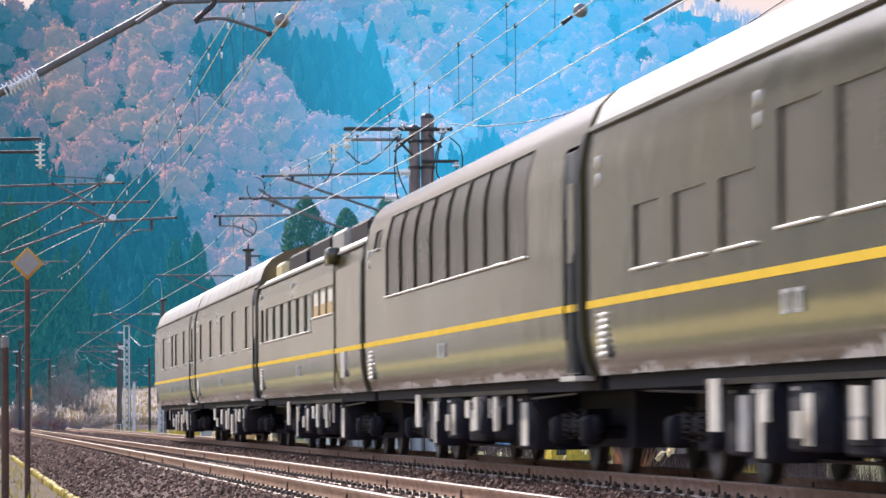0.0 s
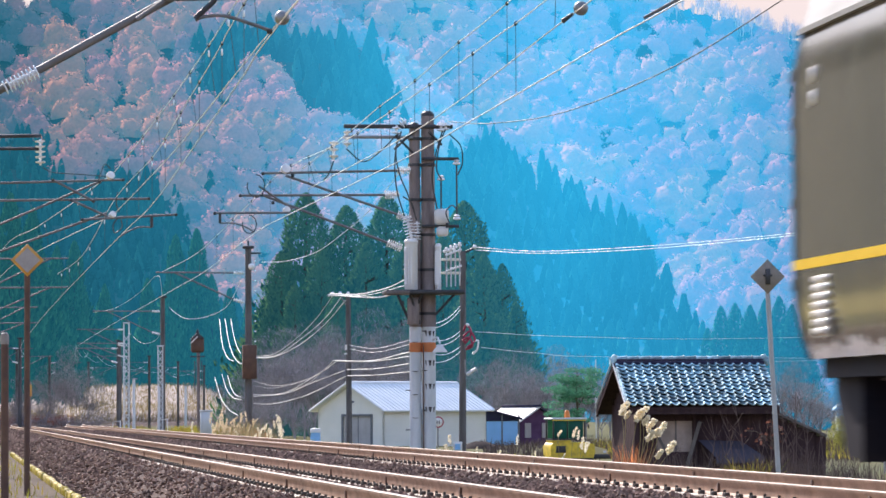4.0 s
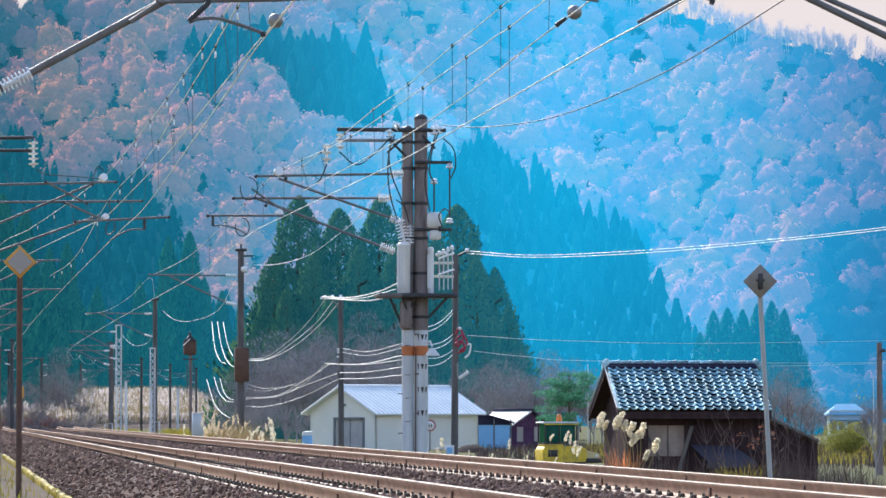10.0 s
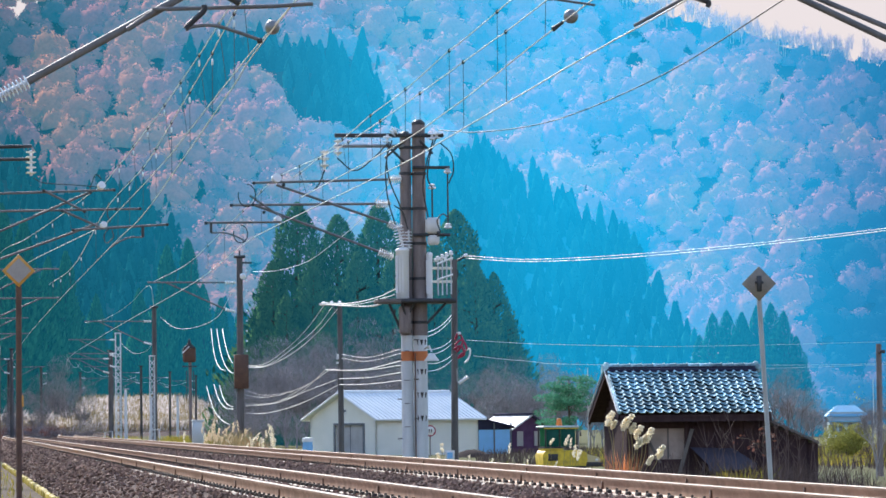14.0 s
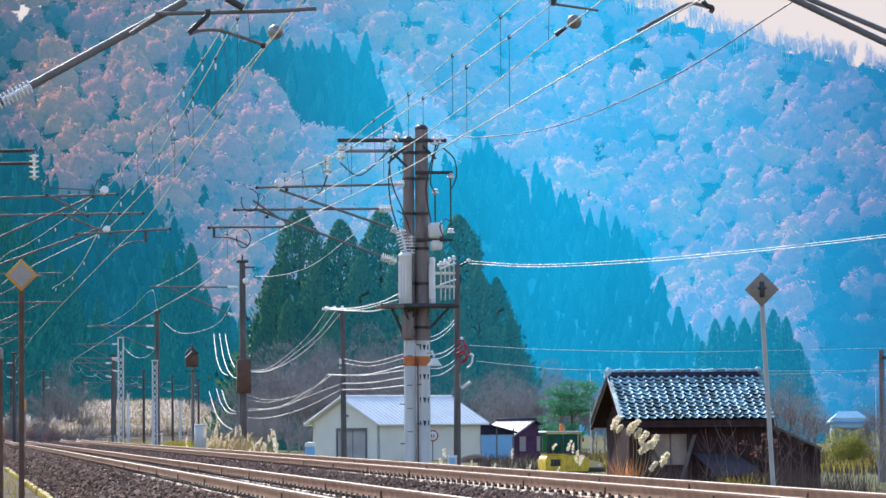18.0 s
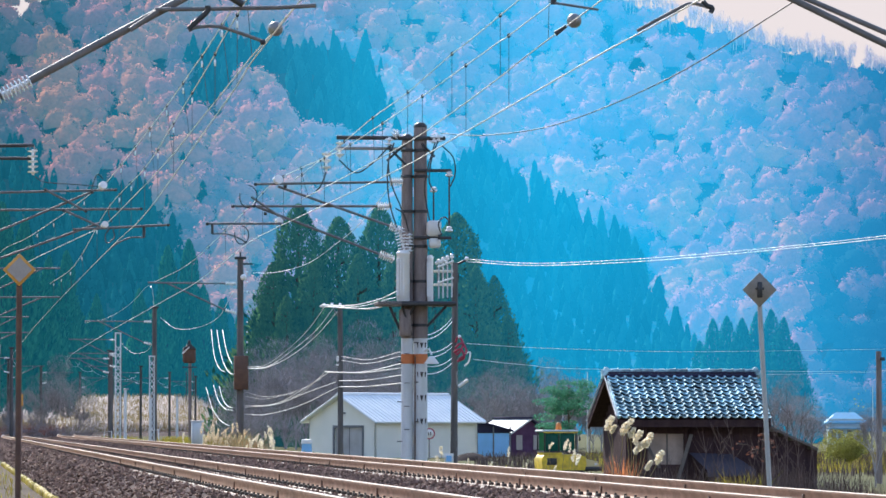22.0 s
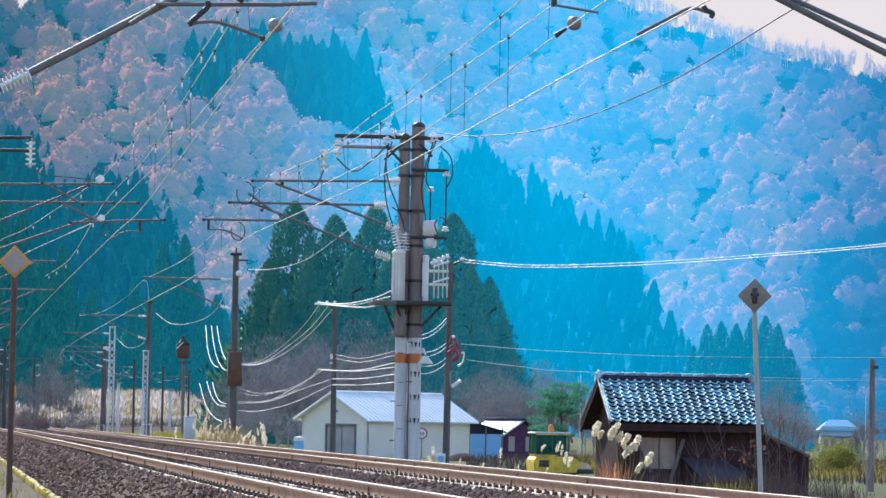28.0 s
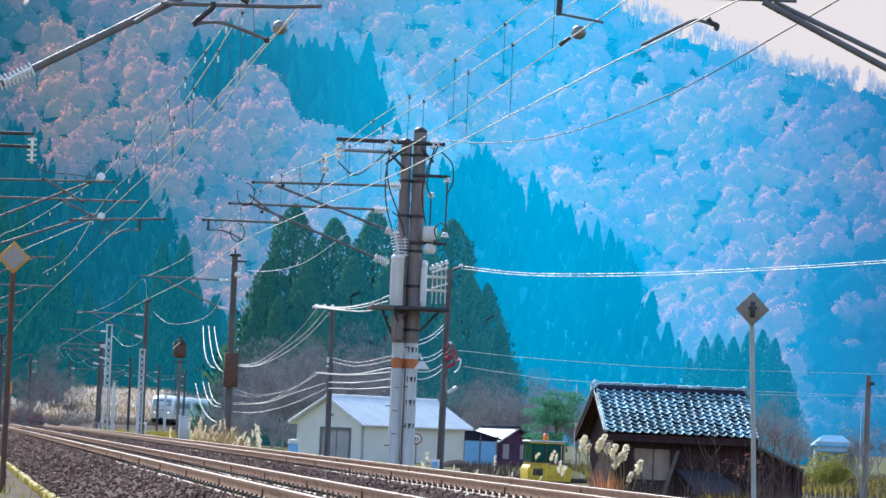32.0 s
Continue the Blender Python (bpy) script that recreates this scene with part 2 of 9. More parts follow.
M["slim_pole"] = material("dark_slim_pole", (0.15, 0.145, 0.15), 0.85, second=(0.09, 0.085, 0.085), scale=2, fine=30, vary=0.25, stretch=(3, 3, 0.5))
M["yellow_leaf"] = material("yellow_leaves", (0.75, 0.58, 0.06), 0.7, scale=3, fine=20, vary=0.2, tone=-0.2, translucent=0.3)
# roof colour made bluer for the haze before the house
M["blue_roof"] = material("haze_tinted_blue_roof", (0.20, 0.50, 0.74), 0.6, scale=1, fine=12, vary=0.1)
M["tile"] = material("glazed_blue_grey_tile", (0.48, 0.72, 0.80), 0.5, second=(0.17, 0.29, 0.35), scale=11, fine=50, vary=0.3, tone=0.5)
M["cream_unit"] = material("cream_yellow_cover", (0.66, 0.55, 0.30), 0.4, scale=2, fine=20, vary=0.1)
# for worn trim, and for a verge and roof slope painted as sunlit
M["trim_pale"] = material("pale_worn_and_sunlit_trim", (0.66, 0.68, 0.70), 0.6, second=(0.45, 0.46, 0.48), scale=6, fine=40, vary=0.2)
M["plaster"] = material("faded_panel", (0.44, 0.35, 0.31), 0.85, second=(0.32, 0.26, 0.23), scale=3, fine=25, vary=0.15)
M["cloth"] = material("purple_grey_sheet", (0.055, 0.05, 0.075), 0.7, scale=2, fine=25, vary=0.25)
M["yellow_machine"] = material("yellow_machine_paint", (0.86, 0.62, 0.05), 0.4, second=(0.55, 0.38, 0.05), scale=3, fine=30, vary=0.12)
M["cabglass"] = material("green_cab_glass", (0.012, 0.11, 0.085), 0.3, scale=2, fine=20)
M["beacon"] = material("orange_beacon", (0.85, 0.25, 0.04), 0.3)
M["teal_sheet"] = material("teal_tarpaulin", (0.10, 0.38, 0.34), 0.6, second=(0.07, 0.28, 0.26), scale=3, fine=20)
M["red_sheet"] = material("dull_red_cover", (0.16, 0.055, 0.05), 0.7, second=(0.10, 0.04, 0.04), scale=3, fine=20)
M["red"] = material("red_paint", (0.42, 0.04, 0.09), 0.5)
M["white"] = material("white_paint", (0.80, 0.80, 0.80), 0.5, scale=4, fine=40, vary=0.06)
M["cabinet"] = material("pale_equipment_cabinet", (0.62, 0.68, 0.72), 0.45, scale=2, fine=30, vary=0.06)
M["bark"] = material("bark", (0.12, 0.09, 0.07), 0.9, scale=4, fine=30, vary=0.3, bump=0.5)
M["cedar"] = material("cedar_foliage", (0.04, 0.20, 0.155), 0.8, second=(0.03, 0.15, 0.14), scale=0.3, fine=2, vary=0.25, tone=-0.3, translucent=0.45)
M["twig"] = material("bare_grey_twigs", (0.37, 0.35, 0.37), 0.9, second=(0.27, 0.26, 0.28), scale=0.5, fine=6, vary=0.25, tone=-0.35)
M["plume"] = material("pampas_plume", (0.80, 0.74, 0.74), 0.9, scale=3, fine=30, vary=0.1, tone=-0.15, translucent=0.55)
M["plume_near"] = material("cream_pampas_plume", (0.95, 0.88, 0.72), 0.9, scale=6, fine=60, vary=0.08, tone=-0.1, translucent=0.5)
M["reed"] = material("dry_reed_stems", (0.42, 0.33, 0.20), 0.9, second=(0.30, 0.26, 0.12), scale=1, fine=10, vary=0.25, tone=-0.35, translucent=0.3)
M["grass"] = material("yellow_green_grass", (0.30, 0.30, 0.05), 0.85, second=(0.38, 0.27, 0.06), scale=0.8, fine=6, vary=0.25, tone=-0.3, translucent=0.4)
M["shrub"] = material("olive_shrub_leaves", (0.36, 0.36, 0.09), 0.8, scale=1, fine=6, vary=0.25, tone=-0.35, translucent=0.3)
M["brown_twig"] = material("dark_brown_twigs", (0.13, 0.09, 0.08), 0.9, scale=2, fine=10, vary=0.3, tone=-0.3)
M["plume_gold"] = material("golden_pampas_plume", (0.88, 0.75, 0.54), 0.9, scale=6, fine=60, vary=0.1, tone=-0.2, translucent=0.5)
M["orange_grass"] = material("orange_dry_grass", (0.60, 0.24, 0.10), 0.85, scale=2, fine=10, vary=0.2, tone=-0.3, translucent=0.4)
M["dark_roof"] = material("matt_dark_tin_roof", (0.045, 0.045, 0.085), 0.95, scale=1.5, fine=20, vary=0.25)
M["pine"] = material("pine_needles", (0.10, 0.33, 0.20), 0.8, scale=1, fine=6, vary=0.25, tone=-0.35, translucent=0.45)
M["redleaf"] = material("dry_red_leaves", (0.24, 0.10, 0.07), 0.8, scale=2, fine=8, tone=-0.35, translucent=0.3)
# the far mountainside is a backdrop hundreds of metres off; its valley haze, thicker to the right, is painted as glow
def haze_glow_material(name, base, second, tone, air=1.0, rise=1.0, solid=0.32):
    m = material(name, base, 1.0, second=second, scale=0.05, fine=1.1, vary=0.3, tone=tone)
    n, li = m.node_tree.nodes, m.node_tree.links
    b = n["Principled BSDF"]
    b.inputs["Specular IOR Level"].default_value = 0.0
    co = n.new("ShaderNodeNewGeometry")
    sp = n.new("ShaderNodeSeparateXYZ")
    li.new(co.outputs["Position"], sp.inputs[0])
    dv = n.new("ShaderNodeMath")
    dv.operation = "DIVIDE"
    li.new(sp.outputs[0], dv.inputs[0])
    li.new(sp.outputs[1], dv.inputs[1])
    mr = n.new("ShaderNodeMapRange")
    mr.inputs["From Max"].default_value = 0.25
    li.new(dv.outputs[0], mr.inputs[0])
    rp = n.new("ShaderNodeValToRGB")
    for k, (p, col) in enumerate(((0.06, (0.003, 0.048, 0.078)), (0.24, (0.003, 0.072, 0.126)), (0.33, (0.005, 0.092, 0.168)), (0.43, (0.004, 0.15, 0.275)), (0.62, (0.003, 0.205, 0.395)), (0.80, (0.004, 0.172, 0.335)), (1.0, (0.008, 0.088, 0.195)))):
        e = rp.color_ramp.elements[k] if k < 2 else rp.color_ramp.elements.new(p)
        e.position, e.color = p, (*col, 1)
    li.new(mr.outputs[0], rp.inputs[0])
    # own colour dimmed by solid, as if veiled by the haze
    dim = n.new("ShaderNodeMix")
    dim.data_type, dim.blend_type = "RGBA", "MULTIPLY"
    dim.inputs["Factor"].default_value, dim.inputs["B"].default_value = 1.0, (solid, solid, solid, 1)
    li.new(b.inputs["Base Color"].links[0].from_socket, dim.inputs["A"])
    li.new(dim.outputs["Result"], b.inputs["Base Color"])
    # this emission is the haze, not light given off by trees
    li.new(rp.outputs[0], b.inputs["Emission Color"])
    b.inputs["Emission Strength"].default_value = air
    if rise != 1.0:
        # higher on the slope is further off, so its painted haze glows more
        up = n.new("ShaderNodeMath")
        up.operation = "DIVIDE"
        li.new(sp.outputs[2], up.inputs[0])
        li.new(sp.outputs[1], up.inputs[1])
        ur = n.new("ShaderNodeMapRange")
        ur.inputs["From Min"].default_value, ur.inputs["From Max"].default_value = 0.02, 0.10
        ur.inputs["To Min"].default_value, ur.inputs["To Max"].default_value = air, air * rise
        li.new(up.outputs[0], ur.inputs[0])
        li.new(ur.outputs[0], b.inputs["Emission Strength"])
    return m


def tinted(m, colours, through_leaf):
    """Hue of the far woods by tree (tint), from evergreen and leafless grey to autumn orange."""
    n, li = m.node_tree.nodes, m.node_tree.links
    at = n.new("ShaderNodeAttribute")
    at.attribute_name = "tint"
    rp = n.new("ShaderNodeValToRGB")
    for k, (p, col) in enumerate(colours):
        e = rp.color_ramp.elements[k] if k < 2 else rp.color_ramp.elements.new(p)
        e.position, e.color = p, (*col, 1)
    li.new(at.outputs["Fac"], rp.inputs[0])
    for q in n:
        if q.bl_idname == "ShaderNodeMix" and q.blend_type == "MULTIPLY" and q.inputs["B"].is_linked:
            li.new(rp.outputs[0], q.inputs["A"])
            lit = q.outputs["Result"]
    # the low sun shines through the leaves and twigs from behind
    tr, add = n.new("ShaderNodeBsdfTranslucent"), n.new("ShaderNodeAddShader")
    thin = n.new("ShaderNodeMix")
    thin.data_type, thin.blend_type = "RGBA", "MULTIPLY"
    thin.inputs["Factor"].default_value, thin.inputs["B"].default_value = 1.0, (through_leaf, through_leaf, through_leaf, 1)
    li.new(lit, thin.inputs["A"])
    li.new(thin.outputs["Result"], tr.inputs[0])
    li.new(n["Principled BSDF"].outputs[0], add.inputs[0])
    li.new(tr.outputs[0], add.inputs[1])
    li.new(add.outputs[0], n["Material Output"].inputs[0])


M["hill"] = haze_glow_material("spur_slope", (0.05, 0.07, 0.06), (0.08, 0.08, 0.06), 0, 1.0, 1.0, 0.6)
M["hill_far"] = haze_glow_material("far_slope", (0.05, 0.07, 0.07), (0.07, 0.08, 0.07), 0, 1.0, 1.0, 0.6)
M["hill_cedar"] = haze_glow_material("far_cedar_crowns", (0.012, 0.085, 0.075), (0.008, 0.06, 0.065), -0.45, 0.7, 1.55, 1.0)
M["ridge_cedar"] = haze_glow_material("far_ridge_cedar_crowns", (0.012, 0.07, 0.075), (0.008, 0.05, 0.06), -0.3, 0.74, 1.0, 0.5)
M["ridge_evergreen"] = haze_glow_material("far_evergreen_crowns", (0.02, 0.09, 0.08), (0.015, 0.07, 0.07), -0.2, 0.78, 1.0, 0.6)
M["mid_cedar"] = haze_glow_material("hazy_cedar_crowns", (0.03, 0.20, 0.14), (0.02, 0.13, 0.11), -0.3, 0.55, 1.0, 0.9)
# even these nearer cedars carry some haze as glow
M["near_cedar"] = haze_glow_material("cedar_foliage", (0.10, 0.19, 0.05), (0.035, 0.13, 0.065), -0.2, 0.2, 1.0, 1.0)
# darker cedar copy: shade at the mountain's foot is put into its colour
M["dark_cedar"] = haze_glow_material("shade_coloured_cedar_crowns", (0.035, 0.16, 0.06), (0.02, 0.11, 0.07), -0.3, 0.62, 1.0, 1.0)
M["far_bark"] = haze_glow_material("hazy_bark", (0.05, 0.06, 0.05), (0.04, 0.05, 0.05), 0, 0.6, 1.0, 1.0)
# colours of two unseen slopes, set for what the train reflects
M["dark_reflector"] = material("dark_reflector_slope", (0.035, 0.05, 0.035), 0.95, second=(0.06, 0.06, 0.04), scale=0.03, fine=0.4, vary=0.35)
M["pale_reflector"] = material("pale_reflector_slope", (0.60, 0.50, 0.37), 0.95, second=(0.44, 0.37, 0.26), scale=0.04, fine=0.6, vary=0.3)
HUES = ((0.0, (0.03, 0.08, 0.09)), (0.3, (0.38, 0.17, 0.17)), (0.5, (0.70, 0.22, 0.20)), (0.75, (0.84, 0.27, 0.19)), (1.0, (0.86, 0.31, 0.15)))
M["hill_wood"] = haze_glow_material("leafless_and_autumn_crowns", (0.3, 0.25, 0.25), (0.3, 0.2, 0.2), 0, 1.36, 1.0, 0.52)
M["ridge_wood"] = haze_glow_material("far_leafless_and_autumn_crowns", (0.3, 0.25, 0.25), (0.3, 0.2, 0.2), 0, 1.12, 1.0, 0.46)
# pale twig colour stands in for back light through the twigs
M["sky_wood"] = haze_glow_material("skyline_twigs", (0.75, 0.56, 0.54), (0.62, 0.48, 0.47), 0, 0.6, 1.0, 1.0)
tinted(M["hill_wood"], HUES, 0.12)
tinted(M["ridge_wood"], HUES, 0.12)
for key in ("old_wood", "purple_wall", "dark_roof", "soil", "tile", "stone", "ballast", "earth", "path", "straw_ground", "grass", "reed", "under", "doorblue", "twig", "pale_reflector", "cabglass", "dark_pole"):
    M[key].node_tree.nodes["Principled BSDF"].inputs["Specular IOR Level"].default_value = 0.12


# ---------------- mesh helpers ----------------
class Geo:
    """Collects vertices and faces of one part."""

    def __init__(self):
        self.v, self.f = [], []

    def add(self, verts, faces, m=None):
        k = len(self.v)
        self.v += [tuple(m @ Vector(p)) if m else tuple(p) for p in verts]
        self.f += [tuple(i + k for i in q) for q in faces]
        return self

    def box(self, c, s, m=None, bevel=0.0):
        """A box about c with sides s; bevel chamfers its edges."""
        x, y, z = (a / 2 for a in s)
        b = min(bevel, x * 0.9, y * 0.9, z * 0.9)
        t = (m if m else Matrix()) @ Matrix.Translation(c)
        if b <= 0:
            p = [(i, j, k) for i in (-x, x) for j in (-y, y) for k in (-z, z)]
            return self.add(p, [(0, 1, 3, 2), (4, 6, 7, 5), (0, 4, 5, 1), (2, 3, 7, 6), (0, 2, 6, 4), (1, 5, 7, 3)], t)
        bm = bmesh.new()
        bmesh.ops.create_cube(bm, size=1.0, matrix=Matrix.Diagonal((2 * x, 2 * y, 2 * z, 1)))
        bmesh.ops.bevel(bm, geom=bm.edges[:], offset=b, segments=1, affect="EDGES")
        bm.verts.index_update()
        self.add([v.co[:] for v in bm.verts], [[v.index for v in f.verts] for f in bm.faces], t)
        bm.free()
        return self

    def tube(self, pts, r, n=8, cap=True):
        """A round bar through pts; r is one radius, or one for each point."""
        pts = [Vector(p) for p in pts]
        rs = r if isinstance(r, (list, tuple)) else [r] * len(pts)
        k0, up = len(self.v), None
        for i, p in enumerate(pts):
            d = (pts[min(i + 1, len(pts) - 1)] - pts[max(i - 1, 0)]).normalized()
            if up is None:
                up = d.orthogonal().normalized()
            up = (up - d * up.dot(d)).normalized()
            w = d.cross(up)
            for j in range(n):
                a = 2 * math.pi * j / n
                self.v.append(tuple(p + (up * math.cos(a) + w * math.sin(a)) * rs[i]))
        for i in range(len(pts) - 1):
            for j in range(n):
                a, b = k0 + i * n + j, k0 + i * n + (j + 1) % n
                self.f.append((a, b, b + n, a + n))
        if cap:
            self.f.append(tuple(k0 + j for j in reversed(range(n))))
            self.f.append(tuple(k0 + (len(pts) - 1) * n + j for j in range(n)))
        return self

    def lathe(self, prof, m=None, n=14):
        """Turns (radius, height) pairs about z."""
        k = [(r * math.cos(2 * math.pi * j / n), r * math.sin(2 * math.pi * j / n), z) for r, z in prof for j in range(n)]
        f = [(i * n + j, i * n + (j + 1) % n, (i + 1) * n + (j + 1) % n, (i + 1) * n + j) for i in range(len(prof) - 1) for j in range(n)]
        f += [tuple(reversed(range(n))), tuple((len(prof) - 1) * n + j for j in range(n))]
        return self.add(k, f, m)

    def prism(self, poly, axis, a, b, m=None):
        """Extrudes a 2D outline along x, y or z from a to b."""
        n = len(poly)
        put = {"x": lambda p, q: (q, p[0], p[1]), "y": lambda p, q: (p[0], q, p[1]), "z": lambda p, q: (p[0], p[1], q)}[axis]
        v = [put(p, a) for p in poly] + [put(p, b) for p in poly]
        f = [tuple(range(n)), tuple(reversed(range(n, 2 * n)))] + [(i, i + n, (i + 1) % n + n, (i + 1) % n) for i in range(n)]
        return self.add(v, f, m)

    def mesh(self, name, mat, smooth=True, angle=62):
        me = bpy.data.meshes.new(name)
        me.from_pydata(self.v, [], self.f)
        me.materials.append(mat)
        bm = bmesh.new()
        bm.from_mesh(me)
        bmesh.ops.recalc_face_normals(bm, faces=bm.faces[:])
        bm.to_mesh(me)
        bm.free()
        if smooth:
            me.shade_smooth()
            me.set_sharp_from_angle(angle=radians(angle))
        return me


def part(name, geo, mat, parent, label="", at=None):
    ob = new(name, geo.mesh(name, mat, angle=30 if "roof" in name or "wall" in name else 62) if isinstance(geo, Geo) else geo)
    ob.parent = parent
    if at is not None:
        ob.matrix_basis = at
    if label:
        tagged(ob, label)
    return ob


def thing(name, m, label, category, group="", kind=""):
    ob = new(name)
    ob.empty_display_size = 0.2
    ob.matrix_basis = m
    return tagged(ob, label, category, group, kind)


def single(name, geo, mat, label="", category="", group="", kind="", m=None):
    ob = new(name, geo.mesh(name, mat) if isinstance(geo, Geo) else geo)
    if m is not None:
        ob.matrix_basis = m
    return tagged(ob, label, category, group, kind)


def raw_mesh(name, verts, quads, mat, smooth=False):
    """A large joined mesh straight from arrays of vertices and faces (all faces of one size)."""
    me = bpy.data.meshes.new(name)
    k = quads.shape[1]
    me.vertices.add(len(verts))
    me.vertices.foreach_set("co", np.asarray(verts, np.float32).ravel())
    me.loops.add(quads.size)
    me.loops.foreach_set("vertex_index", quads.astype(np.int32).ravel())
    me.polygons.add(len(quads))
    me.polygons.foreach_set("loop_start", np.arange(0, quads.size, k, dtype=np.int32))
    me.polygons.foreach_set("use_smooth", np.full(len(quads), smooth))
    me.update(calc_edges=True)
    me.validate()
    me.materials.append(mat)
    return me


def leaf_quads(centres, size, rng, flat=0.0):
    """One small randomly turned four-cornered leaf clump at each centre."""
    n = len(centres)
    a = rng.normal(size=(n, 3))
    a[:, 2] *= 1 - flat
    a /= np.linalg.norm(a, axis=1)[:, None]
    b = rng.normal(size=(n, 3))
    b -= a * (a * b).sum(1)[:, None]
    b /= np.linalg.norm(b, axis=1)[:, None]
    s = (np.asarray(size) * rng.uniform(0.6, 1.3, n))[:, None]
    c = np.asarray(centres)
    q = rng.uniform(0.5, 1.0, (n, 4, 1))
    v = np.stack([c + a * s * q[:, 0], c + b * s * 0.7 * q[:, 1], c - a * s * q[:, 2], c - b * s * 0.7 * q[:, 3]], 1)
    return v.reshape(-1, 3), np.arange(4 * n).reshape(n, 4)


# ---------------- the line of the tracks ----------------
NEAR, FAR = 3.9, 7.6
BEND, RADIUS = 235.0, 1480.0


def drift(y):
    """How far the tracks have swung to the right at y."""
    if y < BEND:
        return 0.0
    if y < 700:
        return (y - BEND) ** 2 / (2 * RADIUS)
    return (700 - BEND) ** 2 / (2 * RADIUS) + (y - 700) * (700 - BEND) / RADIUS


def lay(u):
    """Height of the land at u metres to the right of the straight line of the tracks."""
    for (a, za), (b, zb) in zip(LAND, LAND[1:]):
        if u <= b:
            return za + (zb - za) * max(0.0, (u - a) / (b - a))
    return LAND[-1][1]


LAND = [(-3000, -1.5), (-12, -1.2), (-2, -0.95), (1.9, -0.92), (2.15, -0.9), (2.9, -0.42), (9.0, -0.42), (10.2, -0.62), (12.0, -0.75), (16, -1.1), (40, -1.3), (3000, -1.6)]


def land():
    us = [-3000, -900, -300, -100, -40, -12, -6, -2, 0, 1.2, 1.9, 2.15, 2.5, 2.9, 4, 6, 8, 9.0, 9.6, 10.2, 12, 14, 16, 22, 30, 40, 60, 100, 200, 450, 1000, 3000]
    ys = [-1500, -700, -300, -120, -40, 0, 15] + list(range(25, 320, 5)) + list(range(320, 720, 20)) + [800, 1000, 1500, 3000]
    v, f = [], []
    for y in ys:
        for u in us:
            w = 1.0 if abs(u) < 40 else max(0.0, 1 - (abs(u) - 40) / 900)
            rough = 0.05 * noise.noise((u * 0.3, y * 0.11, 2.0)) if not 2.2 < u < 9.3 else 0
            v.append((u + drift(y) * w, y, lay(u) + rough))
    n = len(us)
    for i in range(len(ys) - 1):
        for j in range(n - 1):
            f.append((i * n + j, i * n + j + 1, (i + 1) * n + j + 1, (i + 1) * n + j))
    g = Geo()
    g.add(v, f)
    single("ground", g, M["earth"], "dry brown field and verge beside the railway", "ground", kind="structure")


def reflected_verge():
    """Unseen straw-coloured ground beside the walkway and camera, added to yellow the train's lower reflections."""
    g = Geo()
    for i in range(31):
        for j in range(7):
            g.v.append((-42 + 6.6 * j, -40 + 10 * i, -0.93 + 0.03 * noise.noise((i, j * 2, 5))))
    g.f = [(i * 7 + j, i * 7 + j + 1, (i + 1) * 7 + j + 1, (i + 1) * 7 + j) for i in range(30) for j in range(6)]
    single("ground_verge", g, M["straw_ground"], "unseen straw-coloured verge added for the train's side to reflect", "ground", kind="structure")


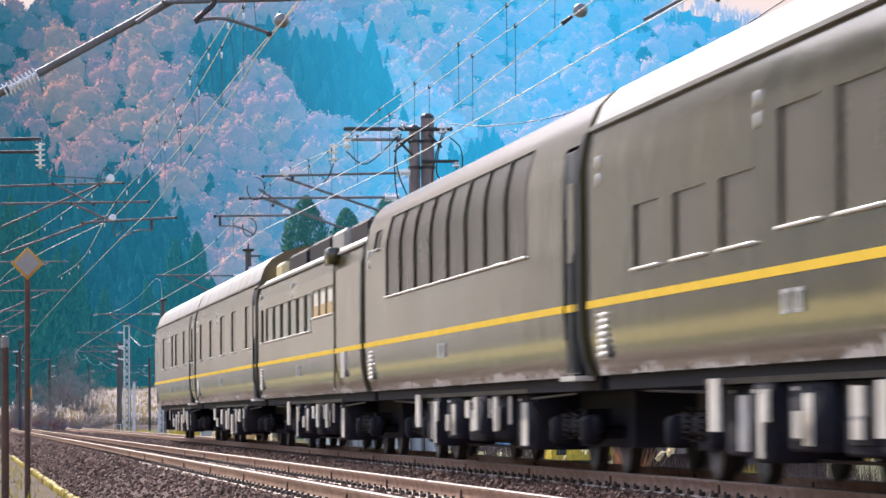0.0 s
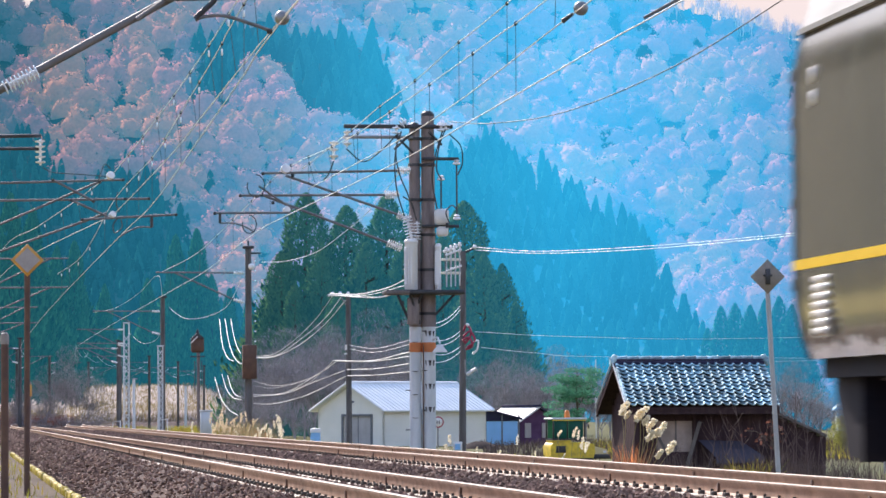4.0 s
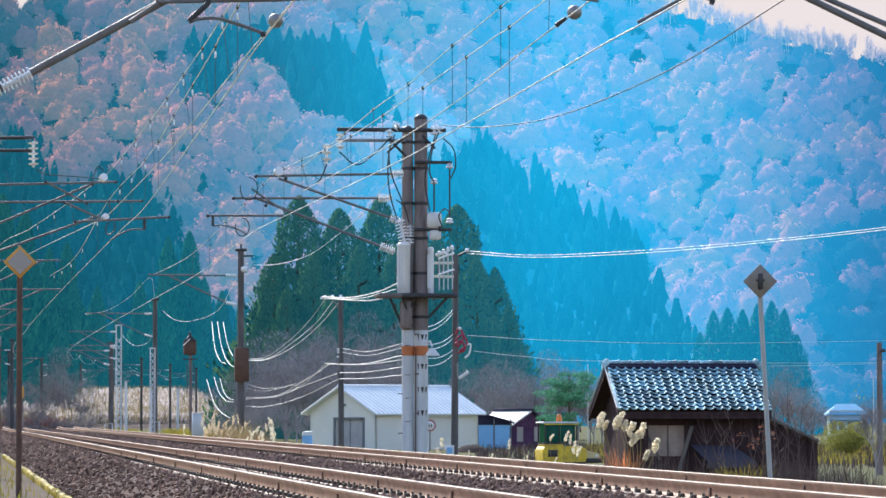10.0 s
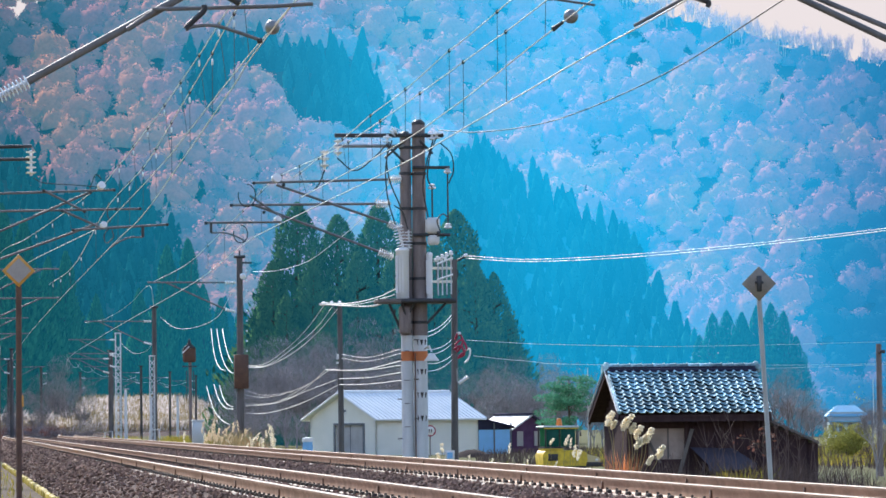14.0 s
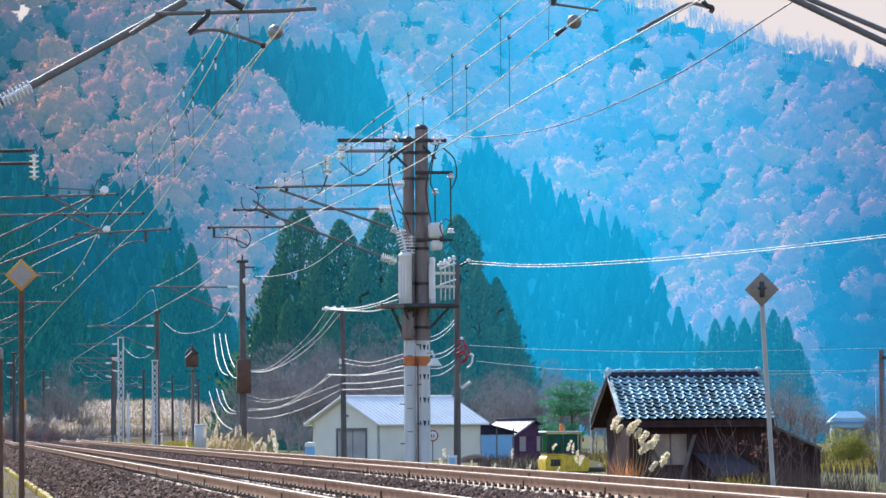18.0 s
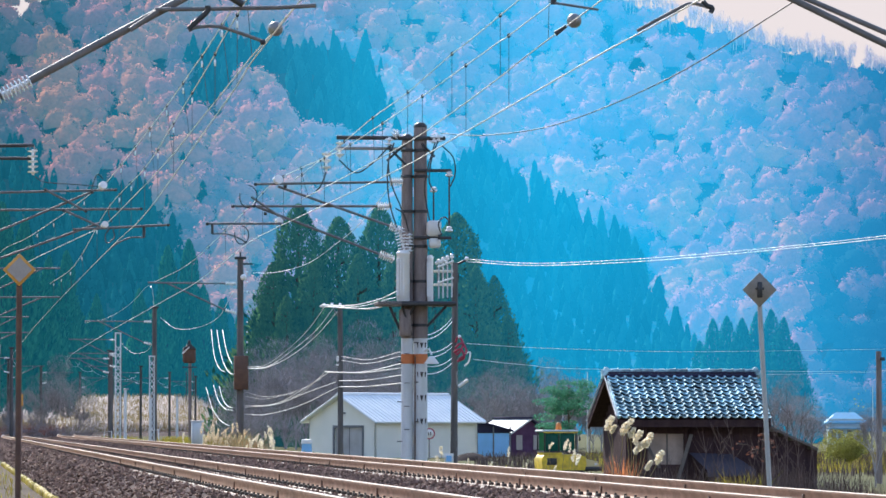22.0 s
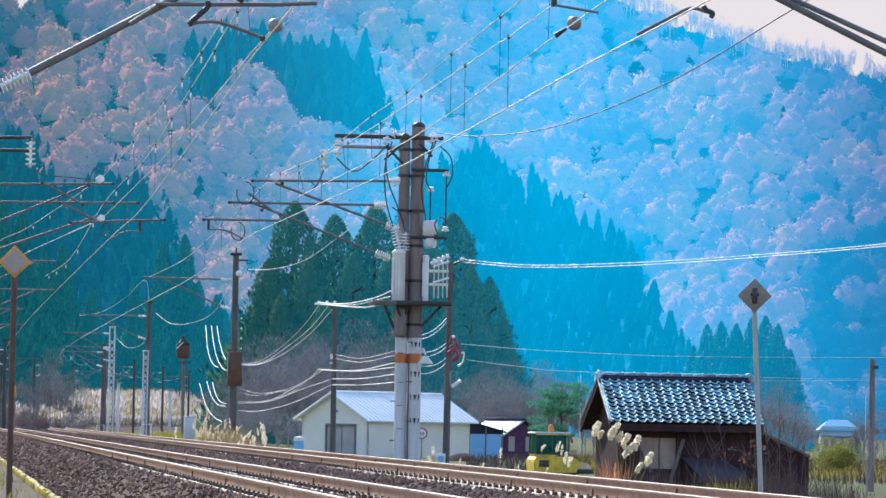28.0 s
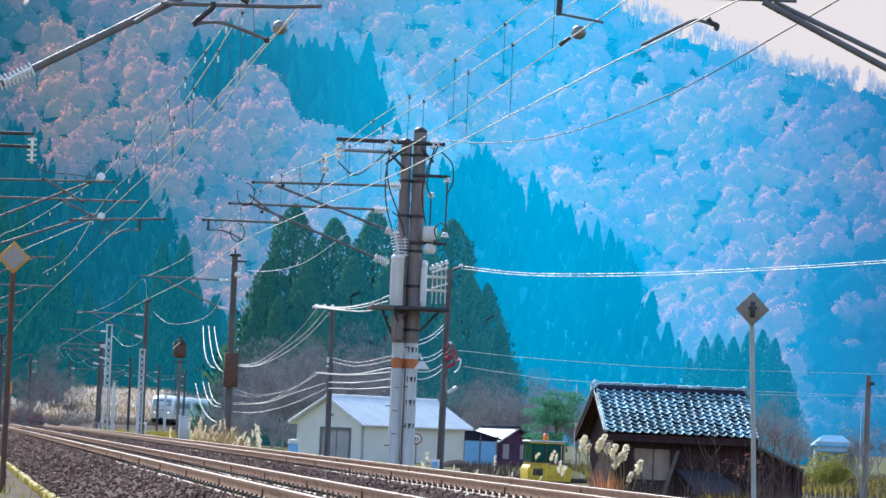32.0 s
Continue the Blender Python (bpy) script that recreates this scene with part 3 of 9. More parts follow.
def bed():
    """The ballast bed: a long heap of crushed stone with shoulders."""
    us = [2.15, 2.45, 2.75, 3.0, 3.3, 3.9, 4.5, 5.0, 5.4, 5.75, 6.1, 6.5, 7.0, 7.6, 8.2, 8.6, 9.0, 9.5, 10.1]
    zs = [-0.92, -0.62, -0.34, -0.20, -0.19, -0.20, -0.19, -0.22, -0.27, -0.30, -0.27, -0.22, -0.19, -0.20, -0.19, -0.21, -0.26, -0.45, -0.70]
    ys = [-300, -100, 0, 15] + [20 + 0.5 * i for i in range(160)] + list(range(100, 330, 3)) + list(range(330, 690, 15))
    v, f, n = [], [], len(us)
    for y in ys:
        for u, z in zip(us, zs):
            v.append((u + drift(y), y, z + 0.035 * noise.noise((u * 4, y * 2.2, 0)) + 0.02 * noise.noise((u * 11, y * 5, 4))))
    for i in range(len(ys) - 1):
        for j in range(n - 1):
            f.append((i * n + j, i * n + j + 1, (i + 1) * n + j + 1, (i + 1) * n + j))
    g = Geo()
    g.add(v, f)
    single("ballast_bed", g, M["ballast"], "brown crushed-stone ballast bed under two tracks", "ballast", kind="structure")
    # loose stones on it
    rng = np.random.default_rng(5)
    n = 90000
    y = 24 + 236 * rng.uniform(0, 1, n) ** 1.9
    u = rng.uniform(2.2, 9.9, n)
    z = np.interp(u, us, zs)
    keep = np.ones(n, bool)
    for c in (NEAR, FAR):
        for e in (-0.565, 0.565):
            keep &= np.abs(u - c - e) > 0.11
    u, y, z = u[keep], y[keep], z[keep]
    n = len(u)
    base = np.array([(1, 0, 0), (-1, 0, 0), (0, 1, 0), (0, -1, 0), (0, 0, 1), (0, 0, -1)], float)
    tri = np.array([(0, 2, 4), (2, 1, 4), (1, 3, 4), (3, 0, 4), (2, 0, 5), (1, 2, 5), (3, 1, 5), (0, 3, 5)])
    s = rng.uniform(0.018, 0.042, n) * np.where(y > 70, 1.5, 1.0) * np.where(y > 140, 1.5, 1.0)
    v = base[None] * rng.uniform(0.55, 1.25, (n, 6, 1)) + rng.uniform(-0.3, 0.3, (n, 6, 3))
    v = v * s[:, None, None]
    a = rng.uniform(0, 6.28, n)
    ca, sa = np.cos(a)[:, None], np.sin(a)[:, None]
    v = np.stack([v[..., 0] * ca - v[..., 1] * sa, v[..., 0] * sa + v[..., 1] * ca, v[..., 2] * 0.8], -1)
    v += np.stack([u + np.array([drift(q) for q in y]), y, z + 0.028], -1)[:, None, :]
    f = (tri[None] + 6 * np.arange(n)[:, None, None]).reshape(-1, 3)
    tagged(new("ballast_stones", raw_mesh("ballast_stones", v.reshape(-1, 3), f, M["stone"])), "loose angular grey-brown ballast stones", "ballast", kind="stuff")


def tracks():
    """Each track: two rails with bright heads, sleepers, and clips along the rail feet."""
    web = [(-0.064, -0.16), (0.064, -0.16), (0.064, -0.148), (0.014, -0.125), (0.012, -0.05), (0.032, -0.036), (0.032, -0.012), (-0.032, -0.012), (-0.032, -0.036), (-0.012, -0.05), (-0.014, -0.125), (-0.064, -0.148)]
    head = [(-0.0325, -0.0115), (0.0325, -0.0115), (0.0325, -0.006), (0.024, 0), (-0.024, 0), (-0.0325, -0.006)]
    ys = [-300, -100, 0, 20] + list(range(25, 235, 15)) + list(range(235, 690, 12))

    def sweep(poly, e):
        g, n = Geo(), len(poly)
        v = [(x + e + drift(y), y, z) for y in ys for x, z in poly]
        f = [(i * n + j, i * n + (j + 1) % n, (i + 1) * n + (j + 1) % n, (i + 1) * n + j) for i in range(len(ys) - 1) for j in range(n)]
        return g.add(v, f)

    slab = Geo().prism([(-1.0, -0.40), (1.0, -0.40), (1.0, -0.30), (0.74, -0.165), (0.42, -0.165), (0.3, -0.21), (-0.3, -0.21), (-0.42, -0.165), (-0.74, -0.165), (-1.0, -0.30)], "y", -0.12, 0.12).mesh("sleeper", M["sleeper"])
    plate = Geo().box((0, 0, 0), (0.018, 0.07, 0.085), bevel=0.004).mesh("rail_joint", M["rust_post"])
    clip = Geo().box((0.085, 0, -0.138), (0.05, 0.12, 0.042), bevel=0.008).tube([(0.1, 0, -0.15), (0.1, 0, -0.095)], 0.014, 6).mesh("rail_clip", M["clip"])
    for c, name in ((NEAR, "near"), (FAR, "far")):
        track = thing("railway_track", pose(0, 0, 0), "narrow-gauge track with rusty rails on concrete sleepers", "railway track", "double track")
        for e in (-0.5655, 0.5655):
            rail = part("rail", sweep(web, c + e), M["rail"], track, "rusty brown steel rail")
            part("rail_foot", sweep([(-0.15, -0.172), (0.15, -0.172), (0.15, -0.156), (-0.15, -0.156)], c + e), M["rail_foot"], rail, "pale rail foot with sunlight put into its colour")
            part("rail_head", sweep(head, c + e), M["railhead"], rail, "polished bright rail head")
            for i in range(9):
                yy = 27.5 + 6.1 * i + (1.1 if e > 0 else 0) + (2.3 if c == FAR else 0)
                for sgn in (-1, 1):
                    part("rail_joint", plate, None, rail, at=pose(c + e + sgn * 0.022, yy, -0.085))
            for i in range(75):
                for sgn in (-1, 1):
                    part("rail_clip", clip, None, rail, at=pose(c + e, 22 + 0.6 * i, 0, 0, 0, 0 if sgn > 0 else 180))
            clips = Geo()
            for i in range(75, 300):
                yy = 22 + 0.6 * i
                for sgn in (-1, 1):
                    clips.box((c + e + sgn * 0.085, yy, -0.138), (0.05, 0.12, 0.042))
                    clips.box((c + e + sgn * 0.1, yy, -0.125), (0.03, 0.03, 0.05))
            tagged(part("far_rail_clip", clips, M["clip"], rail, "dark clips and bolts along the rail foot"), kind="stuff")
        for i in range(145):
            part("sleeper", slab, None, track, at=pose(c, 22 + 0.6 * i, 0))
        far = Geo()
        for i in range(145, 420):
            y = 22 + 0.6 * i
            far.box((c + drift(y), y, -0.25), (1.5, 0.24, 0.17))
        tagged(part("far_sleepers", far, M["sleeper"], track), kind="stuff")
    # yellow-edged walkway at the foot of the ballast
    kerb = thing("walkway_edging", pose(0, 0, 0), "row of worn yellow-painted edging blocks beside the walkway", "kerb")
    blk = Geo().box((0, 0, 0), (0.11, 0.56, 0.20), bevel=0.03).mesh("edging_block", M["yellow_kerb"])
    rng = random.Random(3)
    for i in range(150):
        part("edging_block", blk, None, kerb, at=pose(2.03 + rng.uniform(-0.015, 0.015), 55 + 0.62 * i, -0.84 + rng.uniform(-0.02, 0.02), rng.uniform(-3, 3), 0, rng.uniform(-2, 2)))
    g = Geo()
    v, f = [], []
    for i in range(70):
        y = 45 + 2.5 * i
        for u in (0.75, 1.2, 1.6, 1.97):
            v.append((u, y, -0.885 + 0.012 * noise.noise((u * 3, y, 1))))
    for i in range(69):
        for j in range(3):
            f.append((i * 4 + j, i * 4 + j + 1, i * 4 + j + 5, i * 4 + j + 4))
    g.add(v, f)
    single("walkway", g, M["path"], "narrow gravel walkway with patchy grass", "path", kind="structure")


# ---------------- the green sleeper train ----------------
SIDE = [(1.34, 1.00), (1.40, 1.16), (1.44, 1.40), (1.45, 1.70), (1.45, 1.775), (1.45, 1.95)]
SHOULDER = [(1.45, 3.00), (1.435, 3.15), (1.40, 3.32), (1.37, 3.42)]
CROWN = [(1.345, 3.52), (1.27, 3.72), (1.12, 3.90), (0.86, 4.05), (0.46, 4.16), (0, 4.20)]
LENGTH = 20.9


def loft(prof, ys, skip=None, ends=False, inset=0.0):
    """Sheets a row of cross sections along y; skip(i, y0, y1) leaves an opening."""
    g = Geo()
    n = len(prof)
    g.v = [(x, y, z) for y in ys for x, z in prof]
    for i in range(len(ys) - 1):
        for j in range(n - 1):
            if not (skip and skip(j, (ys[i] + ys[i + 1]) / 2)):
                g.f.append((i * n + j, i * n + j + 1, (i + 1) * n + j + 1, (i + 1) * n + j))
    return g


def train_car(kind, windows, door, label):
    """windows: (y0, y1, z0, z1) openings of the near side; door: how far the vestibule door stands from the leading end, 0 for none."""
    car = thing("train_car", pose(0, 0, 0), label, "train car", "green sleeper train")
    low = -0.14 if kind == "diner" else 0.0
    crown = [(x, 3.30 + (z - 3.42) * 0.36) if kind == "diner" else (x, 3.42 + (z - 3.42) * (1.0 if kind in ("end", "sleeper") else 0.84)) for x, z in CROWN]
    shoulder = [(x, z + (low if z > 3.1 else 0)) for x, z in SHOULDER]
    half = LENGTH / 2
    zs = sorted({round(z, 3) for w in windows for z in w[2:]})
    full = SIDE + shoulder + (crown[:5] if kind == "salon" else [])

    def x_at(z):
        for (xa, za), (xb, zb) in zip(full, full[1:]):
            if za <= z <= zb:
                return xa + (xb - xa) * (z - za) / (zb - za)
        return full[-1][0]

    prof = sorted(full + [(x_at(z), z) for z in zs if min(abs(z - q[1]) for q in full) > 0.01], key=lambda q: q[1])
    opens = list(windows) + ([(-half + door, -half + door + 0.87, 1.0, 3.32)] if door else [])
    cuts = sorted({round(y, 3) for w in opens for y in w[:2]} | {-half, half})

    def hole(j, y):
        z = (prof[j][1] + prof[j + 1][1]) / 2
        return any(a < y < b and c - 0.01 < z < d + 0.01 for a, b, c, d in opens)

    left = loft([(-x, z) for x, z in prof], cuts, hole)
    part("side_wall", left, M["livery"], car, "dark olive-green glossy side with a painted pale reflection along the bottom")
    part("side_wall", loft(full, [-half, half]), M["livery"], car)
    top = crown if kind != "salon" else crown[4:]
    roof = [(-x, z) for x, z in top] + [(x, z) for x, z in reversed(top)][1:]
    if kind == "salon":
        part("roof", loft([(-x, z) for x, z in crown[4:]] + [(x, z) for x, z in reversed(crown)][1:], [-half, half]), M["roof"], car, "silver roof curving over tall side windows")
    else:
        part("roof", loft([(-shoulder[-1][0] - 0.02, shoulder[-1][1] + 0.004)] + roof + [(shoulder[-1][0] + 0.02, shoulder[-1][1] + 0.004)], [-half, half]), M["roof"], car, "pale silver-grey roof, bright in the sun")
        part("gutter", Geo().box((-shoulder[-1][0] - 0.02, 0, shoulder[-1][1]), (0.05, LENGTH, 0.04)), M["roof"], car)
    # yellow waist stripe, a thin raised band
    for s in (-1, 1):
        lo = -half + (door + 0.87 if door and s < 0 else 0)
        part("stripe", Geo().box((s * 1.453, (lo + half) / 2, 1.69), (0.012, half - lo, 0.074)), M["stripe"], car, "yellow waist stripe")
        if door > 1 and s < 0:
            part("stripe", Geo().box((s * 1.453, -half + door / 2, 1.69), (0.012, door, 0.074)), M["stripe"], car, "yellow waist stripe")
    # end walls
    for e in (-half, half):
        outline = [(-x, z) for x, z in full] + ([(-x, z) for x, z in crown] + [(x, z) for x, z in reversed(crown)] if kind != "salon" else [(-x, z) for x, z in crown[4:]] + [(x, z) for x, z in reversed(crown)]) + [(x, z) for x, z in reversed(full if kind != "salon" else SIDE + shoulder)]
        seen, o2 = set(), []
        for q in outline:
            k = (round(q[0], 3), round(q[1], 3))
            if k not in seen:
                seen.add(k)
                o2.append(q)
        part("end_wall", Geo().prism(o2, "y", e - 0.02, e + 0.02), M["livery"], car)
    # windows: glass set in the opening, with rim, painted reveal shadow and bright sill
    for a, b, c, d in windows:
        rows = [q for q in prof if c - 0.01 <= q[1] <= d + 0.01]
        win = part("window", loft([(-(x - 0.018), z) for x, z in rows], [a, b]), M["dark_glass"] if kind == "salon" else M["blind"] if kind == "diner" and c > 2.3 else M["pale_glass"] if kind == "diner" else M["carglass"], car, "dark tinted window")
        rim = Geo()
        # a dark strip on the far edge stands in for the reveal's shadow
        for y in ((a, b) if kind in ("diner", "salon") else (b,)):
            for (xa, za), (xb, zb) in zip(rows, rows[1:]):
                rim.add([(-xa - 0.006, y - 0.012, za), (-xb - 0.006, y - 0.012, zb), (-xb + 0.02, y + 0.012, zb), (-xa + 0.02, y + 0.012, za), (-xa - 0.006, y + 0.012, za), (-xb - 0.006, y + 0.012, zb)], [(0, 1, 2, 3), (0, 1, 5, 4), (4, 5, 2, 3)])
        rim.box((-rows[-1][0] + 0.006, (a + b) / 2, d), (0.02, b - a, 0.008))
        part("window_frame", rim, M["rim_and_reveal_shade"], win)
        part("window_sill", Geo().box((-x_at(c) - 0.012, (a + b) / 2, c - 0.012), (0.05, b - a + 0.06, 0.028), bevel=0.006), M["chrome"], win, "bright metal sill")
    if kind == "diner":
        for i, (y, z0, hgt, ln) in enumerate([(9.3, 3.46, 0.40, 1.5), (4.9, 3.5, 0.40, 4.0), (0.3, 3.5, 0.42, 4.0), (-3.2, 3.5, 0.42, 2.2), (-6.7, 3.46, 0.44, 2.9)]):
            u = part("roof_unit", Geo().box((-0.1, y, z0 + hgt / 2 - 0.1), (2.0, ln, hgt), bevel=0.07), M["cream_unit"] if i == 0 else M["roof"] if i == 3 else M["under"], car, "boxy roof ventilation unit")
            part("grille", Geo().box((-1.06, y, z0 + hgt / 2 - 0.1), (0.03, ln * 0.7, hgt * 0.5)), M["bellows"], u)
        part("side_duct", Geo().box((-1.47, -5.2 - 0.7, 3.25), (0.2, 0.8, 0.28), bevel=0.03).box((-1.455, -6.1, 2.1), (0.03, 0.06, 2.1)), M["livery"], car)
        part("louvre", Geo().box((-1.46, -7.6, 1.45), (0.03, 0.5, 0.42)), M["chrome"], car, "bright louvred vent")
        for y in (-2.3, -3.55, -4.8):
            part("lower_blind", Geo().box((-1.437, y - 0.35, 2.43), (0.012, 0.9, 0.20)), M["tan_panel"], car, "tan lower half of the window blind")
    if door:
        d = part("door", Geo().box((-1.40, -half + door + 0.43, 2.15), (0.05, 0.86, 2.25), bevel=0.01), M["doorblue"], car, "recessed dark blue-black vestibule door")
        part("stripe", Geo().box((-1.43, -half + door + 0.43, 1.69), (0.012, 0.86, 0.074)), M["stripe"], d, "yellow stripe across the door")
        part("door_window", Geo().box((-1.43, -half + door + 0.43, 2.55), (0.02, 0.42, 0.8)), M["carglass"], d)
        part("handrail", Geo().tube([(-1.45, -half + door - 0.06, 1.3), (-1.49, -half + door - 0.06, 1.4), (-1.49, -half + door - 0.06, 2.2), (-1.45, -half + door - 0.06, 2.3)], 0.012, 6), M["doorblue"], d)
        part("step", Geo().box((-1.38, -half + door + 0.43, 0.98), (0.2, 1.0, 0.05)), M["chrome"], d, "bright metal step")
    # added strips carry the gangway gap's darkness onto the sides
    for e in (-half + 0.07, -half + 0.21, half - 0.07):
        part("end_strip", loft([(-x - 0.004, z) for x, z in SIDE + shoulder], [e - 0.07, e + 0.07]), M["doorblue"], car, "dark strip added to widen the gap between cars")
    # small lamps and vents near the roof
    for y in (half - 0.7,) if kind == "salon" else (half - 0.7, 2.1):
        part("side_lamp", Geo().box((-1.45, y, 3.05), (0.03, 0.10, 0.12), bevel=0.01).box((-1.45, y, 2.88), (0.03, 0.10, 0.12), bevel=0.01), M["chrome"], car)
    vent = part("vent", Geo().box((-1.435, half - 0.9, 1.38), (0.02, 0.42, 0.46)), M["blind"], car, "ribbed vent low on the side")
    for i in range(7):
        part("vent_slat", Geo().box((-1.452, half - 0.9, 1.19 + 0.063 * i), (0.03, 0.44, 0.046), bevel=0.008), M["chrome"], vent)
    for y in (0.7, 1.15):
        part("lettering_bar", Geo().box((-1.456, y, 1.53), (0.004, 0.26, 0.03)).box((-1.456, y - 0.06, 1.45), (0.004, 0.05, 0.13)).box((-1.456, y + 0.06, 1.45), (0.004, 0.05, 0.13)).box((-1.456, y, 1.375), (0.004, 0.2, 0.03)), M["trim_pale"], car, "pale worn lettering")
    # floor, underfloor equipment, bogies
    part("underframe", Geo().box((0, 0, 0.93), (2.5, LENGTH - 0.1, 0.14)), M["under"], car)
    rng = random.Random(hash(kind) % 7 if kind is None else len(kind))
    y = -5.2
    while y < 5.0:
        w = rng.uniform(0.7, 1.9)
        hgt = rng.uniform(0.55, 0.68)
        shape = rng.random()
        if shape < 0.22:
            eq = part("air_reservoir", Geo().lathe([(0.05, -w / 2), (0.17, -w / 2 + 0.04), (0.2, -w / 2 + 0.12), (0.2, w / 2 - 0.12), (0.17, w / 2 - 0.04), (0.05, w / 2)], pose(-1.0, y + w / 2, 0.87 - hgt / 2, 90, 0, 0), 14), M["under"], car, "grimy cylindrical air tank on straps")
            for f in (0.25, 0.75):
                part("strap", Geo().box((-1.0, y + w * f, 0.87 - hgt / 2 + 0.12), (0.43, 0.05, 0.46), bevel=0.02), M["under"], eq)
        elif shape < 0.42:
            eq = part("canister_bracket", Geo().box((-1.0, y + w / 2, 0.85), (0.5, w, 0.05), bevel=0.01), M["under"], car)
            for f in (0.2, 0.5, 0.8):
                part("canister", Geo().lathe([(0.06, 0.0), (0.12, 0.03), (0.13, 0.08), (0.13, hgt - 0.06), (0.1, hgt - 0.03)], pose(-1.1, y + w * f, 0.87 - hgt), 12), M["under"], eq, "upright rounded canister")
                # the middle band is painted as a glint
                part("bright_band", Geo().box((-1.235, y + w * f - 0.05, 0.87 - hgt * 0.5), (0.015, 0.04, hgt * 0.5), bevel=0.006), M["under_glint"] if f == 0.5 else M["under"], eq)
        else:
            deep = rng.choice((0.0, 0.06, 0.14))
            eq = part("equipment_box", Geo().box((-0.9 + deep, y + w / 2, 0.87 - hgt / 2), (0.75, w, hgt), bevel=0.025), M["under"], car, "grimy underfloor equipment box")
            part("cover", Geo().box((-1.285 + deep, y + w / 2, 0.87 - hgt / 2), (0.02, w * 0.8, hgt * 0.72), bevel=0.008), M["under"], eq)
            for f in (0.25, 0.75):
                part("hinge", Geo().box((-1.3 + deep, y + w * f, 0.87 - hgt * 0.12), (0.02, 0.1, 0.03)), M["under_glint"] if f > 0.5 else M["under"], eq)
            # sunlight on the box put in as a pale panel
            part("warm_panel", Geo().box((-1.298 + deep, y + w * rng.uniform(0.3, 0.7), 0.87 - hgt * 0.55), (0.012, w * rng.uniform(0.15, 0.34), hgt * rng.uniform(0.45, 0.85))), M["under_glint"], eq, "pale panel painted as sunlit metal") if rng.random() < 0.7 else None
        # further glints, painted as pale upright strips
        for _ in range(rng.choice((1, 1, 2))):
            part("bright_plate", Geo().box((-1.305, y + w * rng.uniform(0.12, 0.88), 0.87 - hgt * rng.choice((0.3, 0.42, 0.62))), (0.03, rng.choice((0.04, 0.24, 0.34, 0.42)), hgt * rng.uniform(0.35, 0.75))), M["under_glint"], eq, "pale strip painted as a glint on the equipment")
        y += w + rng.uniform(0.1, 0.35)
    part("brake_pipe", Geo().tube([(-1.2, -8.6, 0.84), (-1.2, -5.4, 0.8), (-0.9, -5.2, 0.24), (-0.9, 5.2, 0.24), (-1.2, 5.4, 0.8), (-1.2, 8.6, 0.84)], 0.016, 6), M["wheel"], car, "thin pipe along the underframe")
    part("cable_trough", Geo().box((-1.2, 0, 0.885), (0.12, 10.8, 0.05)), M["wheel"], car)
    part("centre_tank", Geo().box((0.35, 0, 0.56), (1.5, 10.6, 0.62), bevel=0.06), M["under"], car)
    for c in (-7.1, 7.1):
        bog = part("bogie", Geo().box((-0.92, c, 0.52), (0.14, 2.6, 0.2), bevel=0.04).box((0.92, c, 0.52), (0.14, 2.6, 0.2), bevel=0.04).box((0, c, 0.56), (1.8, 0.4, 0.24)).box((0.1, c, 0.58), (1.5, 3.6, 0.62)), M["under"], car, "four-wheeled bogie")
        for s in (-0.92, 0.92):
            for dy in (-0.35, 0.35):
                coil = [(s * 1.09 + 0.0, c + dy + 0.06 * math.cos(k * 0.9), 0.36 + 0.008 * k) for k in range(40)]
                part("spring", Geo().tube([(p[0] + 0.06 * math.sin(i * 0.9), p[1], p[2]) for i, p in enumerate(coil)], 0.012, 5), M["wheel"], bog) if s < 0 else None
        for dy in (-1.05, 1.05):
            for s in (-0.56, 0.56):
                part("wheel", Geo().lathe([(0.44, -0.065), (0.455, -0.03), (0.425, -0.02), (0.42, 0.06), (0.34, 0.065), (0.30, 0.03), (0.12, 0.03), (0.11, 0.08)], pose(s, c + dy, 0.421, 0, -90 if s < 0 else 90, 0), 20), M["wheel"], bog, "dark steel wheel")
            part("axle", Geo().tube([(-1.0, c + dy, 0.43), (1.0, c + dy, 0.43)], 0.07, 10).box((-0.98, c + dy, 0.45), (0.22, 0.3, 0.3), bevel=0.05), M["under"], bog, "axle with its axle box")
    # gangway and coupling at the leading end, tail fittings at the other
    part("gangway", Geo().box((0, -half - 0.11, 2.2), (1.2, 0.25, 2.25), bevel=0.05).box((0, -half - 0.11, 2.2), (2.5, 0.18, 2.4)), M["bellows"], car, "black rubber gangway between cars")
    part("coupler", Geo().box((0, half + 0.12, 0.86), (0.25, 0.5, 0.22), bevel=0.05), M["under"], car)
    return car


